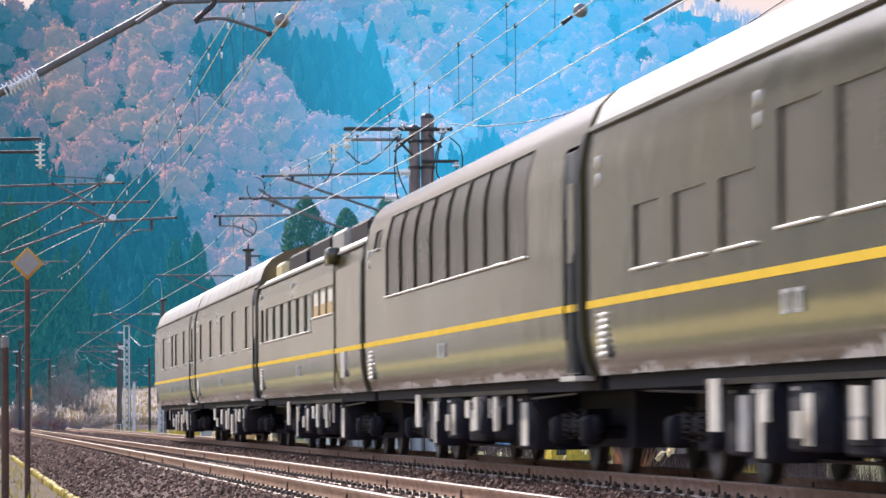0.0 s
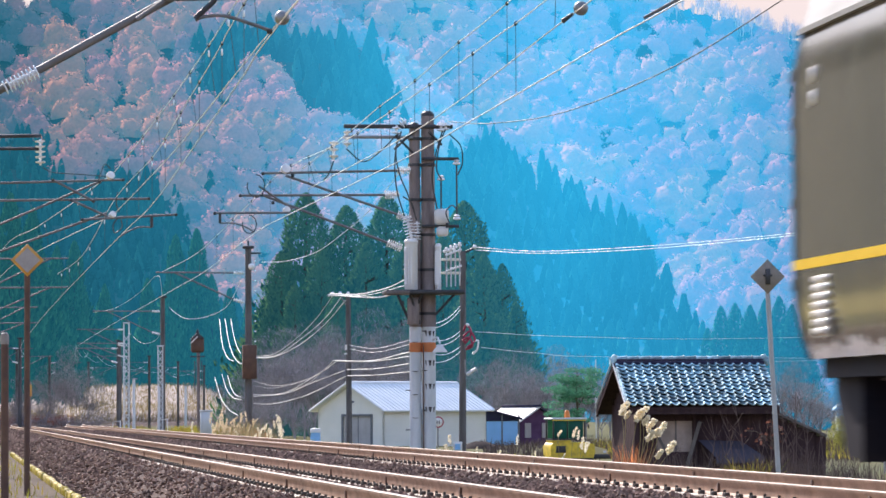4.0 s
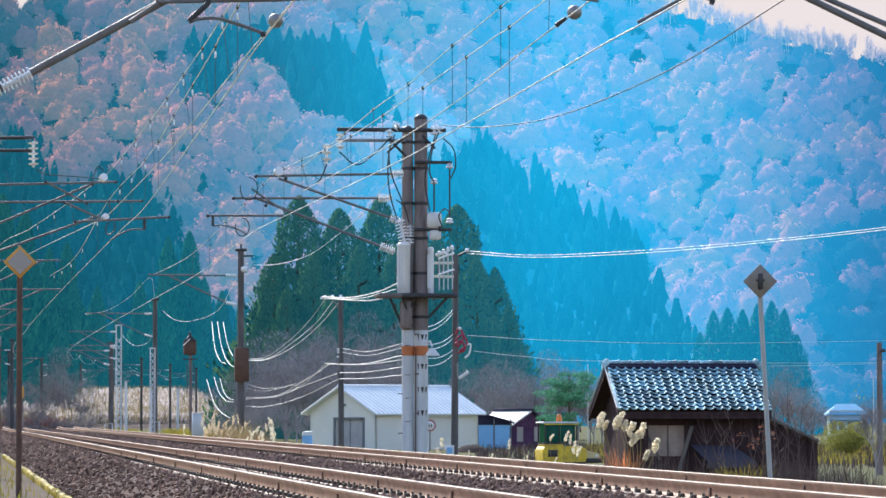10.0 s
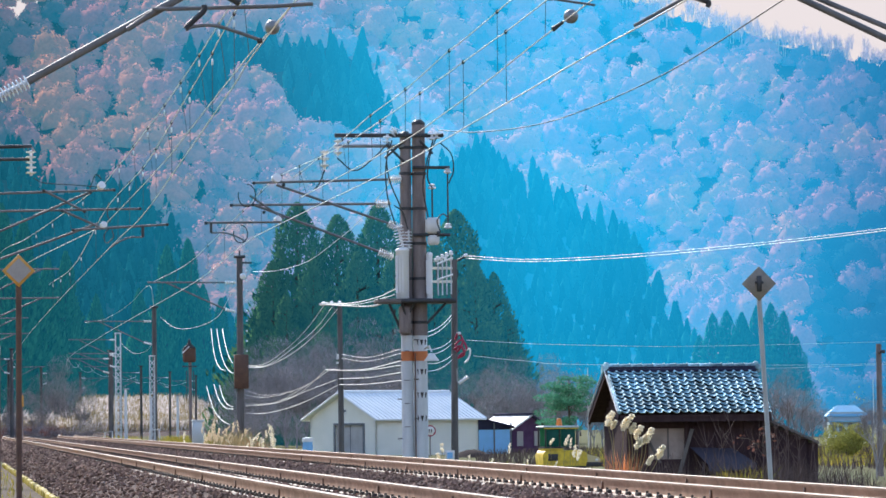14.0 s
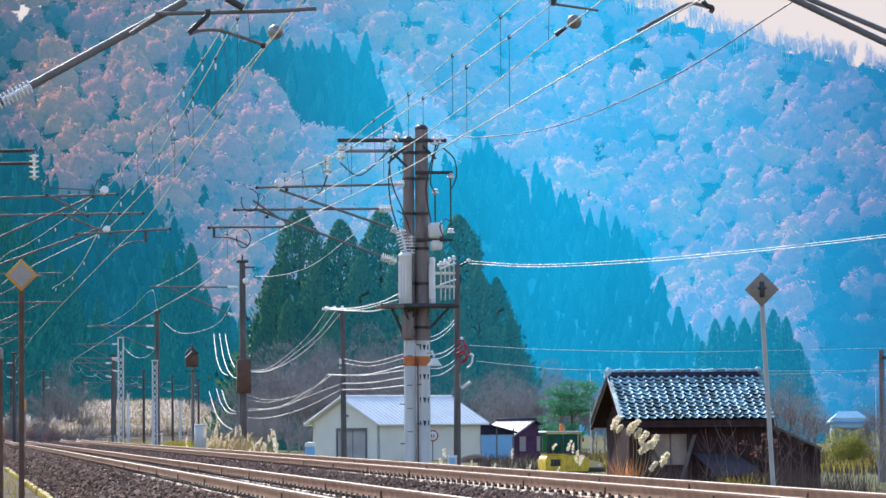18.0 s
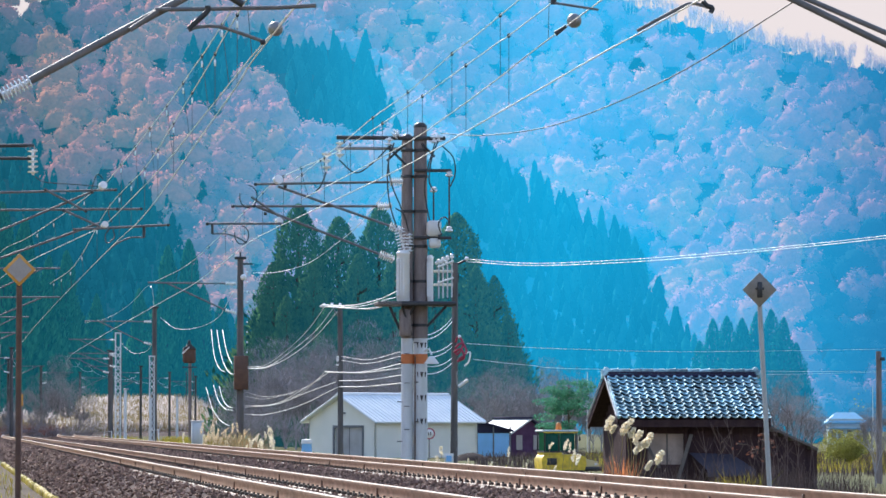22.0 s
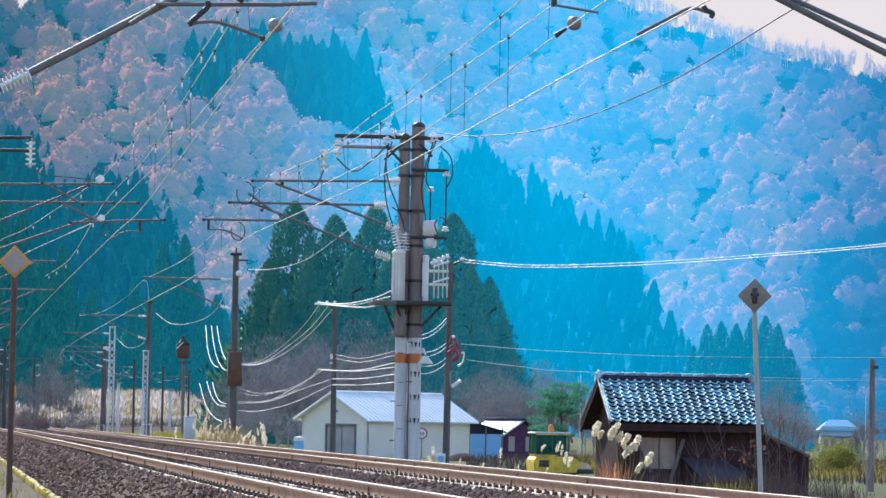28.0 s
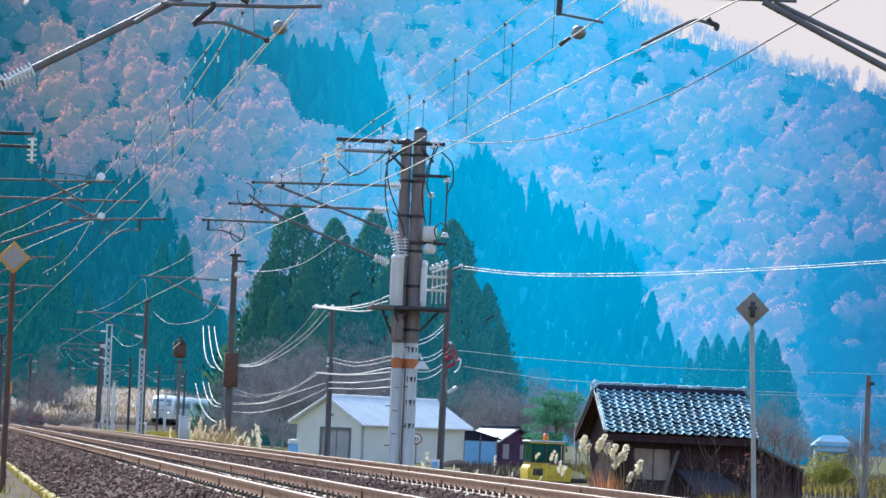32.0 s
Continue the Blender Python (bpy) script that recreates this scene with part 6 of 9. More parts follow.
def side_poles():
    """Utility poles on the field side with their cable bundles."""
    a = thing("utility_pole", pose(0, 0, 0), "slim dark utility pole with pale cross arm beside the barn", "utility pole", "utility poles")
    tapered("pole", (11.75, 118.00, -0.49), (11.73, 118.00, 4.20), 0.09, 0.075, M["slim_pole"], a)
    part("cross_arm", Geo().box((11.49, 118.00, 4.21), (0.75, 0.1, 0.07), None, 0.01), M["white_cable"], a)
    for x in ((11.25, 118.00, 4.26), (11.49, 118.00, 4.27), (11.73, 118.00, 4.27)):
        ball("insulator", x, 0.05, a, M["porcelain"])
    arm(a, [(11.52, 118.00, 4.15), (11.73, 118.00, 3.81)], 0.02, "brace", "steel")
    part("fitting", Geo().box((11.65, 117.90, 2.63), (0.06, 0.1, 0.16)).box((11.64, 117.90, 2.44), (0.07, 0.1, 0.05)), M["white"], a)
    b = thing("utility_pole", pose(0, 0, 0), "slim dark utility pole with switchgear ladder and lamp", "utility pole", "utility poles")
    tapered("pole", (13.39, 104.00, -0.59), (13.43, 104.00, 4.96), 0.10, 0.075, M["slim_pole"], b)
    for k, (top, low) in enumerate((((12.93, 104.00, 4.95), (12.98, 104.00, 4.04)), ((13.05, 104.00, 4.98), (13.10, 104.00, 4.01)), ((13.19, 104.00, 4.99), (13.22, 104.00, 3.98)), ((13.33, 104.00, 4.96), (13.34, 104.00, 3.95)))):
        part("fuse_rod", Geo().tube([top, low], 0.014, 6), M["grey_wood"], b, "slim vertical fuse rod")
        ball("insulator", top, 0.05, b, M["porcelain"])
    for y in ((13.16, 104.00, 4.73), (13.16, 104.00, 4.37)):
        part("cross_arm", Geo().box(y, (0.62, 0.1, 0.07), pose(0, 0, 0), 0.01), M["blind"], b)
    ball("insulator", (13.74, 104.00, 5.07), 0.06, b, M["porcelain"])
    arm(b, [(13.42, 104.00, 4.89), (13.80, 104.00, 5.07)], 0.03, "side_arm", "dark_steel")
    for pts in ([(13.41, 103.80, 2.83), (13.48, 103.70, 2.98), (13.60, 103.70, 2.77), (13.45, 103.70, 2.50), (13.41, 103.80, 2.65)], [(13.39, 103.70, 2.68), (13.56, 103.60, 2.80), (13.68, 103.60, 2.56), (13.47, 103.60, 2.37)], [(13.36, 103.70, 2.56), (13.53, 103.60, 2.64), (13.62, 103.60, 2.42), (13.45, 103.70, 2.32)]):
        part("cable_coil", Geo().tube(smooth_line(pts, 5), 0.03, 6), M["red"], b, "red and grey coiled cable")
    part("cable_loop", Geo().tube(smooth_line([(13.59, 103.60, 2.49), (13.77, 103.60, 2.56), (13.74, 103.60, 2.31), (13.62, 103.60, 2.19)], 5), 0.025, 6), M["white_cable"], b)
    lampn = part("lamp_arm", Geo().tube([(13.44, 103.80, 2.05), (13.45, 103.80, 1.69)], 0.02, 6), M["steel"], b)
    part("street_light", Geo().tube([(13.48, 103.70, 1.65), (13.73, 103.70, 1.82)], 0.045, 10), M["white"], lampn, "white tube street light")
    ball("bell", (13.50, 103.70, 2.98), 0.05, b, M["porcelain"])
    part("notice", Geo().box((13.25, 103.90, -0.28), (0.24, 0.02, 0.30), None, 0.005), M["white"], b, "white and blue notice")
    part("notice_panel", Geo().box((13.24, 103.85, -0.27), (0.14, 0.02, 0.16)), M["blue_wall"], b)
    # right edge pole
    d = thing("utility_pole", pose(0, 0, 0), "dark grey utility pole beside the field", "utility pole", "utility poles")
    tapered("pole", (28.84, 120.00, -1.58), (28.84, 120.00, 2.93), 0.10, 0.085, M["dark_pole"], d)
    part("fitting", Geo().box((28.90, 119.80, 2.68), (0.16, 0.1, 0.1), None, 0.01), M["dark_steel"], d)
    # thin far mast behind
    f = thing("far_pole", pose(0, 0, 0), "thin pale pole far across the field", "utility pole", "utility poles")
    tip = (42.51, 260.00, 4.19)
    tapered("pole", (tip[0], tip[1], -1.3), tip, 0.035, 0.025, M["white"], f, n=8)
    f = thing("far_pole", pose(0, 0, 0), "thin pale pole far across the field", "utility pole", "utility poles")
    tip = (66.83, 280.00, 3.47)
    tapered("pole", (tip[0], tip[1], -1.3), tip, 0.035, 0.025, M["white"], f, n=8)


def cables():
    W, D, L = M["white_cable"], M["dark_wire"], M["wire"]
    lab = "sunlit sagging overhead cable"

    def c(pts, r, mat, label=lab):
        cable("overhead_cable", pts, r, mat, None, label, 0, "cable", "overhead cables")
    # from the twin pole's head and the side pole out across the field
    c([(11.16, 89.00, 7.30), (11.51, 84.00, 6.89), (11.87, 76.00, 6.53), (11.99, 65.00, 6.44), (11.87, 55.00, 6.60), (11.63, 47.00, 6.69)], 0.016, D, "dark feeder cable from the twin pole")
    c([(13.74, 104.00, 4.99), (15.03, 100.00, 4.73), (16.90, 94.00, 4.61), (18.84, 88.00, 4.63), (20.02, 82.00, 4.63), (21.05, 78.00, 4.70)], 0.013, W)
    c([(13.74, 104.00, 5.06), (15.18, 101.00, 4.83), (17.08, 95.00, 4.72), (19.05, 89.00, 4.73), (20.26, 83.00, 4.73), (21.32, 79.00, 4.80)], 0.012, W)
    # service cables between the trackside poles
    c([(10.88, 144.00, 2.76), (11.00, 137.00, 2.73), (11.28, 131.00, 3.17), (11.48, 126.00, 3.69), (11.27, 118.00, 4.20)], 0.014, L)
    c([(10.88, 144.00, 2.71), (11.10, 137.00, 2.69), (11.47, 131.00, 3.17), (11.76, 126.00, 3.69), (11.52, 118.00, 4.15)], 0.022, W)
    c([(10.88, 144.00, 2.71), (11.00, 137.00, 2.63), (11.37, 131.00, 2.94), (11.76, 126.00, 3.51), (11.70, 118.00, 4.11)], 0.026, W)
    c([(11.18, 118.00, 4.26), (11.22, 110.00, 3.99), (10.93, 100.00, 3.84), (10.30, 90.00, 3.73)], 0.028, W)
    c([(11.22, 118.00, 4.21), (11.10, 108.00, 3.85), (10.78, 100.00, 3.61), (10.23, 90.00, 3.46)], 0.04, W)
    c([(11.52, 118.00, 4.18), (10.91, 104.00, 3.79), (10.23, 90.00, 3.57)], 0.02, W)
    c([(10.82, 144.00, 1.35), (11.20, 137.00, 1.35), (11.39, 128.00, 1.63), (11.27, 118.00, 2.22)], 0.018, L)
    c([(10.82, 144.00, 1.28), (11.40, 137.00, 1.35), (11.58, 128.00, 1.67), (11.61, 118.00, 1.93)], 0.02, W)
    c([(10.82, 144.00, 1.30), (11.30, 137.00, 1.35), (11.48, 128.00, 1.78), (11.36, 118.00, 2.20)], 0.022, W)
    c([(10.82, 144.00, 1.03), (11.09, 138.00, 1.00), (11.39, 128.00, 1.26), (11.70, 118.00, 1.79)], 0.022, W)
    c([(10.86, 144.00, 1.84), (11.08, 138.00, 1.63), (11.38, 130.00, 1.72), (11.37, 120.00, 2.06)], 0.01, L)
    c([(10.86, 144.00, 1.68), (11.08, 138.00, 1.55), (11.38, 130.00, 1.69)], 0.008, L)
    for a, b, m, r in (((11.27, 118.00, 2.24), (10.59, 92.00, 2.07), (10.91, 104.00, 2.03), 0.024), ((11.32, 118.00, 2.22), (10.59, 92.00, 1.97), (10.91, 104.00, 2.01), 0.014), ((11.70, 118.00, 1.96), (10.59, 92.00, 1.80), (11.07, 104.00, 1.82), 0.022), ((11.70, 118.00, 1.78), (10.59, 92.00, 1.61), (11.07, 104.00, 1.65), 0.022), ((11.77, 118.00, 2.70), (10.59, 92.00, 2.35), (11.07, 104.00, 2.36), 0.01), ((11.77, 118.00, 2.58), (10.59, 92.00, 2.25), (11.07, 104.00, 2.26), 0.01)):
        c([a, m, b], r, W if r > 0.012 else L)
    for a, b in (((10.98, 90.00, 2.30), (13.34, 104.00, 2.82)), ((10.98, 90.00, 2.19), (13.34, 104.00, 2.71)), ((10.98, 90.00, 1.98), (13.34, 104.00, 2.41)), ((10.98, 90.00, 1.80), (13.34, 104.00, 2.28)), ((10.98, 90.00, 2.70), (13.34, 104.00, 3.48)), ((10.98, 90.00, 2.60), (13.34, 104.00, 3.38))):
        cable("overhead_cable", [a, b], 0.018, W, None, lab, 0.08, "cable", "overhead cables")
    # sagging ends left of the cable box mast
    c([(10.63, 160.00, 4.51), (10.34, 154.00, 3.39), (10.20, 149.00, 2.79), (10.14, 145.00, 2.60)], 0.03, W)
    c([(10.86, 160.00, 4.51), (10.59, 154.00, 3.50), (10.42, 149.00, 2.87), (10.35, 145.00, 2.54), (10.47, 144.10, 2.49)], 0.03, W)
    c([(11.09, 160.00, 4.51), (10.79, 154.00, 3.72), (10.57, 149.00, 3.19), (10.41, 145.00, 2.89)], 0.03, W)
    c([(10.75, 165.00, 2.21), (10.42, 156.00, 1.29), (10.25, 149.00, 0.81), (10.31, 145.00, 0.60)], 0.026, W)
    c([(11.06, 165.00, 2.31), (10.64, 156.00, 1.63), (10.42, 149.00, 1.26), (10.43, 145.00, 1.18)], 0.026, W)
    c([(11.30, 165.00, 2.26), (10.82, 156.00, 1.68), (10.51, 149.00, 1.37), (10.43, 145.00, 1.27)], 0.026, W)
    # thin feeders
    c([(11.10, 144.00, 6.22), (11.14, 134.00, 5.86), (11.12, 122.00, 5.67), (10.90, 110.00, 5.79), (10.28, 98.00, 5.72), (10.23, 90.00, 6.29)], 0.013, L)
    c([(10.89, 203.00, 6.16), (10.76, 188.00, 5.27), (10.58, 170.00, 4.83), (10.61, 156.00, 4.89), (10.42, 145.00, 5.53)], 0.014, L)
    c([(8.57, 250.00, 7.15), (9.28, 232.00, 6.95), (9.79, 214.00, 7.23), (10.30, 203.00, 7.83), (10.55, 203, 6.55)], 0.012, L)
    c([(10.90, 250.00, 5.83), (10.69, 230.00, 4.85), (10.45, 210.00, 4.57), (10.45, 203.00, 4.85)], 0.014, L)
    # fine wires over the field
    for pts in ([(13.74, 104.00, 2.80), (23.64, 150.00, 3.57), (44.76, 230.00, 5.00), (74.09, 300.00, 6.59)], [(13.92, 104.00, 2.38), (19.15, 130.00, 2.64), (29.96, 180.00, 3.22), (58.35, 260.00, 4.25), (74.09, 300.00, 4.91)], [(39.95, 240.00, 3.95), (48.49, 240.00, 3.75), (59.27, 240.00, 3.98)]):
        c(pts, 0.012, L, "thin wire far across the field")
    for k in range(6):
        y = 300 + 30 * k
        cable("overhead_cable", [(FAR + drift(y) - 0.1, y, 6.0), (FAR + drift(y + 40) - 0.1, y + 40, 6.0)], 0.02, L, None, "distant overhead wire along the bend", 0.6, "cable", "overhead cables")


# ---------------- buildings ----------------
def barn():
    """The cream store with the pale metal roof, its corner towards the line."""
    c = (23.21, 214.00, -1.23)
    t = thing("storage_barn", Matrix.Translation((c[0], c[1], -1.45)) @ pose(0, 0, 0, 0, 0, 38), "cream-walled store with pale blue corrugated metal roof", "barn")
    L, W, E, R = 8.0, 5.25, 2.42, 3.75
    th = 0.12
    part("long_wall", Geo().box((L / 2, th / 2, E / 2), (L, th, E)), M["wall_cream"], t)
    part("long_wall", Geo().box((L / 2, W - th / 2, E / 2), (L, th, E)), M["wall_cream"], t)
    door = (1.0, 3.2, 1.95)
    gw = [(0.0, 0), (door[0], 0), (door[0], door[2]), (door[1], door[2]), (door[1], 0), (W, 0), (W, E), (W / 2, R - 0.1), (0, E)]
    part("gable_wall", Geo().prism(gw, "x", 0, th), M["wall_cream"], t)
    part("gable_wall", Geo().prism([(0, 0), (W, 0), (W, E), (W / 2, R - 0.1), (0, E)], "x", L - th, L), M["wall_cream"], t)
    d = part("door", Geo().box((0.10, (door[0] + door[1]) / 2, door[2] / 2), (0.05, door[1] - door[0], door[2])), M["shutter"], t, "grey sliding doors")
    part("door_seam", Geo().box((0.07, (door[0] + door[1]) / 2, door[2] / 2), (0.02, 0.05, door[2])), M["trim"], d)
    part("door_frame", Geo().box((-0.02, door[0] - 0.06, door[2] / 2), (0.08, 0.12, door[2])).box((-0.02, door[1] + 0.06, door[2] / 2), (0.08, 0.12, door[2])).box((-0.02, (door[0] + door[1]) / 2, door[2] + 0.06), (0.08, door[1] - door[0] + 0.24, 0.12)), M["trim"], t)
    part("gable_vent", Geo().box((-0.03, W * 0.5, 2.75), (0.06, 0.55, 0.12)), M["trim"], t)
    part("nameplate", Geo().box((-0.02, W * 0.5, 2.62), (0.04, 0.7, 0.05)), M["white"], t)
    ov = 0.35
    for s, y0, y1 in ((-1, W / 2, -ov), (1, W / 2, W + ov)):
        sl = (R - E) / (W / 2)
        z1 = R - sl * abs(y1 - y0)
        n = 26
        step = (L + 2 * ov) / n
        panel = part("roof_panel", Geo().add([(-ov, y0, R + 0.03), (L + ov, y0, R + 0.03), (L + ov, y1, z1 + 0.03), (-ov, y1, z1 + 0.03), (-ov, y0, R - 0.05), (L + ov, y0, R - 0.05), (L + ov, y1, z1 - 0.05), (-ov, y1, z1 - 0.05)], [(0, 1, 2, 3), (4, 5, 6, 7), (0, 1, 5, 4), (2, 3, 7, 6), (1, 2, 6, 5), (0, 3, 7, 4)]), M["metal_roof"], t, "pale corrugated roof panel")
        for k in range(n + 1):
            x = -ov + step * k
            part("roof_rib", Geo().add([(x - 0.05, y0, R + 0.03), (x + 0.05, y0, R + 0.03), (x + 0.05, y1, z1 + 0.03), (x - 0.05, y1, z1 + 0.03), (x, y0, R + 0.10), (x, y1, z1 + 0.10)], [(0, 4, 5, 3), (4, 1, 2, 5), (0, 1, 4), (3, 5, 2)]), M["metal_roof"], panel)
    part("ridge_cap", Geo().tube([(-ov, W / 2, R + 0.06), (L + ov, W / 2, R + 0.06)], 0.09, 8), M["metal_roof"], t)
    part("verge_board", Geo().add([(-ov - 0.02, -ov, E - 0.22), (-ov - 0.02, W / 2, R - 0.03), (-ov - 0.02, W + ov, E - 0.22), (-ov - 0.02, W + ov, E - 0.10), (-ov - 0.02, W / 2, R + 0.09), (-ov - 0.02, -ov, E - 0.10), (-ov + 0.04, -ov, E - 0.22), (-ov + 0.04, W / 2, R - 0.03), (-ov + 0.04, W + ov, E - 0.22)], [(0, 1, 4, 5), (1, 2, 3, 4), (0, 1, 7, 6), (1, 2, 8, 7)]), M["metal_roof"], t, "white verge board")
    s = thing("round_sign", Matrix.Translation((25.10, 205.00, 0.18)), "round white speed sign with a red ring", "sign")
    part("ring", Geo().lathe([(0.30, 0), (0.30, 0.03), (0.235, 0.035)], pose(0, 0, 0, 90, 0, 0), 24), M["red"], s, "dark red ring")
    part("disc", Geo().lathe([(0.24, 0.03), (0.23, 0.045)], pose(0, 0, 0, 90, 0, 0), 24), M["white"], s)
    part("post", Geo().tube([(0, 0.06, 0.2), (0, 0.06, -2.2)], 0.04, 8), M["steel"], s)
    part("numeral_bar", Geo().box((-0.06, -0.05, 0), (0.045, 0.01, 0.17)).box((0.06, -0.05, 0), (0.045, 0.01, 0.17)), M["mark"], s)


def plum_shed():
    c = (33.32, 232.00, -1.96)
    t = thing("plum_shed", Matrix.Translation((c[0], c[1], -1.45)) @ pose(0, 0, 0, 0, 0, 30), "small dark plum shed with grey roof and pale blue sheet walls", "shed")
    L, W, E, R = 1.35, 2.7, 1.65, 2.4
    part("wall", Geo().prism([(0, 0), (W, 0), (W, E), (W / 2, R), (0, E)], "y", 0, 0.1, pose(0, 0, 0)), M["purple_wall"], t)
    part("wall", Geo().box((0.05, 1.5, E / 2), (0.1, 3.0, E)).box((W - 0.05, 1.5, E / 2), (0.1, 3.0, E)), M["purple_wall"], t)
    for y0 in (0.6, 1.9):
        w = part("window", Geo().box((y0, -0.02, 1.05), (0.45, 0.04, 0.9)), M["sign_grey"], t, "pale window")
        part("window_frame", Geo().box((y0, -0.03, 0.58), (0.55, 0.05, 0.06)).box((y0, -0.03, 1.52), (0.55, 0.05, 0.06)), M["purple_wall"], w)
    for a, b in ((-0.3, W / 2), (W + 0.3, W / 2)):
        za = R - (R - E) / (W / 2) * abs(a - b)
        # left slope is paler: its sunlight is put into the panel colour
        part("roof_panel", Geo().add([(a, -0.3, za), (b, -0.3, R), (b, 3.3, R), (a, 3.3, za), (a, -0.3, za + 0.1), (b, -0.3, R + 0.1), (b, 3.3, R + 0.1), (a, 3.3, za + 0.1)], [(0, 1, 2, 3), (4, 5, 6, 7), (0, 1, 5, 4), (0, 3, 7, 4), (2, 3, 7, 6)]), M["trim_pale"] if a < 0 else M["dark_roof"], t)
    part("ridge_cap", Geo().box((W / 2, 1.5, R + 0.12), (0.35, 3.7, 0.12), None, 0.03), M["dark_roof"], t)
    an = (30.47, 226.00, -1.89)
    u = thing("blue_lean_to", Matrix.Translation((an[0], an[1], -1.45)), "bright blue sheet-metal lean-to with a dark roof", "shed")
    for k in range(2):
        part("sheet", Geo().box((0.47 + 0.95 * k, 0, 0.85), (0.88, 0.05, 1.7)), M["blue_wall"], u, "bright blue sheet")
    part("post", Geo().box((0.94, -0.03, 1.0), (0.08, 0.08, 2.0)).box((-0.02, -0.03, 1.0), (0.08, 0.08, 2.2)).box((1.93, -0.03, 1.0), (0.08, 0.08, 2.0)), M["trim"], u)
    part("gable_board", Geo().prism([(-0.1, 1.62), (1.95, 1.62), (1.95, 1.76), (-0.1, 2.42)], "y", -0.06, 0.0), M["dark_roof"], u, "dark boards over the sheets")
    part("roof_panel", Geo().add([(-0.3, -0.3, 2.35), (2.1, -0.3, 1.7), (2.1, 2.4, 1.7), (-0.3, 2.4, 2.35), (-0.3, -0.3, 2.45), (2.1, -0.3, 1.8), (2.1, 2.4, 1.8), (-0.3, 2.4, 2.45)], [(0, 1, 2, 3), (4, 5, 6, 7), (0, 1, 5, 4), (0, 3, 7, 4), (1, 2, 6, 5)]), M["dark_roof"], u, "dark sloping roof")


def tile_shed():
    """The little old timber shed with a glazed tile roof."""
    Y0 = 75.0
    x0, x1 = 12.88, 15.88
    ridge, eave, run = 1.57, 0.72, 1.5
    yr = Y0 + run
    rear_run, rear_eave = 2.1, eave - 0.08
    ends = ((Y0, eave), (yr + rear_run, rear_eave))
    t = thing("tiled_shed", pose(0, 0, 0), "old blackened timber shed with blue-grey glazed tile roof", "shed")
    zg = -1.05
    wl, wr, wf, wb = x0 + 0.24, x1 - 0.1, Y0 + 0.42, yr + rear_run - 0.42
    # board walls
    n = 14
    for k in range(n):
        w = (wr - wl) / n
        xa = wl + w * k
        if 0.38 < xa + w / 2 - wl < 1.12:
            part("board", Geo().box((xa + w / 2, wf, (zg - 0.15) / 2), (w * 0.96, 0.03, -0.15 - zg)), M["old_wood"], t)
            part("board", Geo().box((xa + w / 2, wf, 0.62), (w * 0.96, 0.03, 0.34)), M["old_wood"], t)
        else:
            part("board", Geo().box((xa + w / 2, wf + 0.006 * (k % 2), (zg + 0.78) / 2), (w * 0.96, 0.03, 0.78 - zg)), M["old_wood"], t)
    for k in range(10):
        w = (wb - wf) / 10
        yy = wf + w * (k + 0.5)
        top = ridge - 0.12 - ((ridge - eave) / run * (yr - yy) if yy < yr else (ridge - rear_eave) / rear_run * (yy - yr))
        part("board", Geo().box((wl, yy, (zg + top) / 2), (0.03, w * 0.96, top - zg)), M["old_wood"], t)
        part("board", Geo().box((wr, yy, (zg + top) / 2), (0.03, w * 0.96, top - zg)), M["old_wood"], t)
    part("back_wall", Geo().box(((wl + wr) / 2, wb, (zg + 0.75) / 2), (wr - wl, 0.05, 0.75 - zg)), M["old_wood"], t)
    for x in (wl, wr, wl + 0.34, wl + 1.15):
        part("post", Geo().box((x, wf - 0.02, (zg + 0.8) / 2), (0.09, 0.09, 0.8 - zg), None, 0.01), M["old_wood"], t)
    pan = part("panel_door", Geo().box((wl + 0.74, wf + 0.02, 0.16), (0.78, 0.03, 0.62)), M["plaster"], t, "faded pale panel in the opening")
    part("batten", Geo().box((wl + 0.78, wf - 0.003, 0.16), (0.03, 0.02, 0.62)), M["grey_wood"], pan)
    part("lean_board", Geo().box((0, 0, 0), (0.05, 0.02, 0.72), Matrix.Translation((wl + 0.45, wf - 0.04, 0.1)) @ pose(0, 0, 0, 0, -28, 0)), M["grey_wood"], t)
    # roof: deck, bargeboards, rows of waved tiles, ridge
    for ye, ez in ends:
        part("roof_deck", Geo().add([(x0, ye, ez - 0.06), (x1, ye, ez - 0.06), (x1, yr, ridge - 0.06), (x0, yr, ridge - 0.06), (x0, ye, ez - 0.01), (x1, ye, ez - 0.01), (x1, yr, ridge - 0.01), (x0, yr, ridge - 0.01)], [(0, 1, 2, 3), (4, 5, 6, 7), (0, 1, 5, 4), (0, 3, 7, 4), (1, 2, 6, 5)]), M["old_wood"], t)
        part("bargeboard", Geo().add([(x0 - 0.03, ye, ez - 0.1), (x0 - 0.03, yr, ridge - 0.1), (x0 - 0.03, yr, ridge + 0.06), (x0 - 0.03, ye, ez + 0.06), (x0 + 0.02, ye, ez - 0.1), (x0 + 0.02, yr, ridge - 0.1), (x0 + 0.02, yr, ridge + 0.06), (x0 + 0.02, ye, ez + 0.06)], [(0, 1, 2, 3), (4, 5, 6, 7), (0, 1, 5, 4), (2, 3, 7, 6)]), M["old_wood"], t, "blackened bargeboard")
    # pale strips stand in for sunlight along the verges
    for ye, ez in ends:
        part("verge_strip", Geo().tube([(x0 - 0.05, ye, ez + 0.07), (x0 - 0.05, yr, ridge + 0.07)], 0.014, 6), M["trim_pale"], t, "pale strip painted as a sunlit verge")
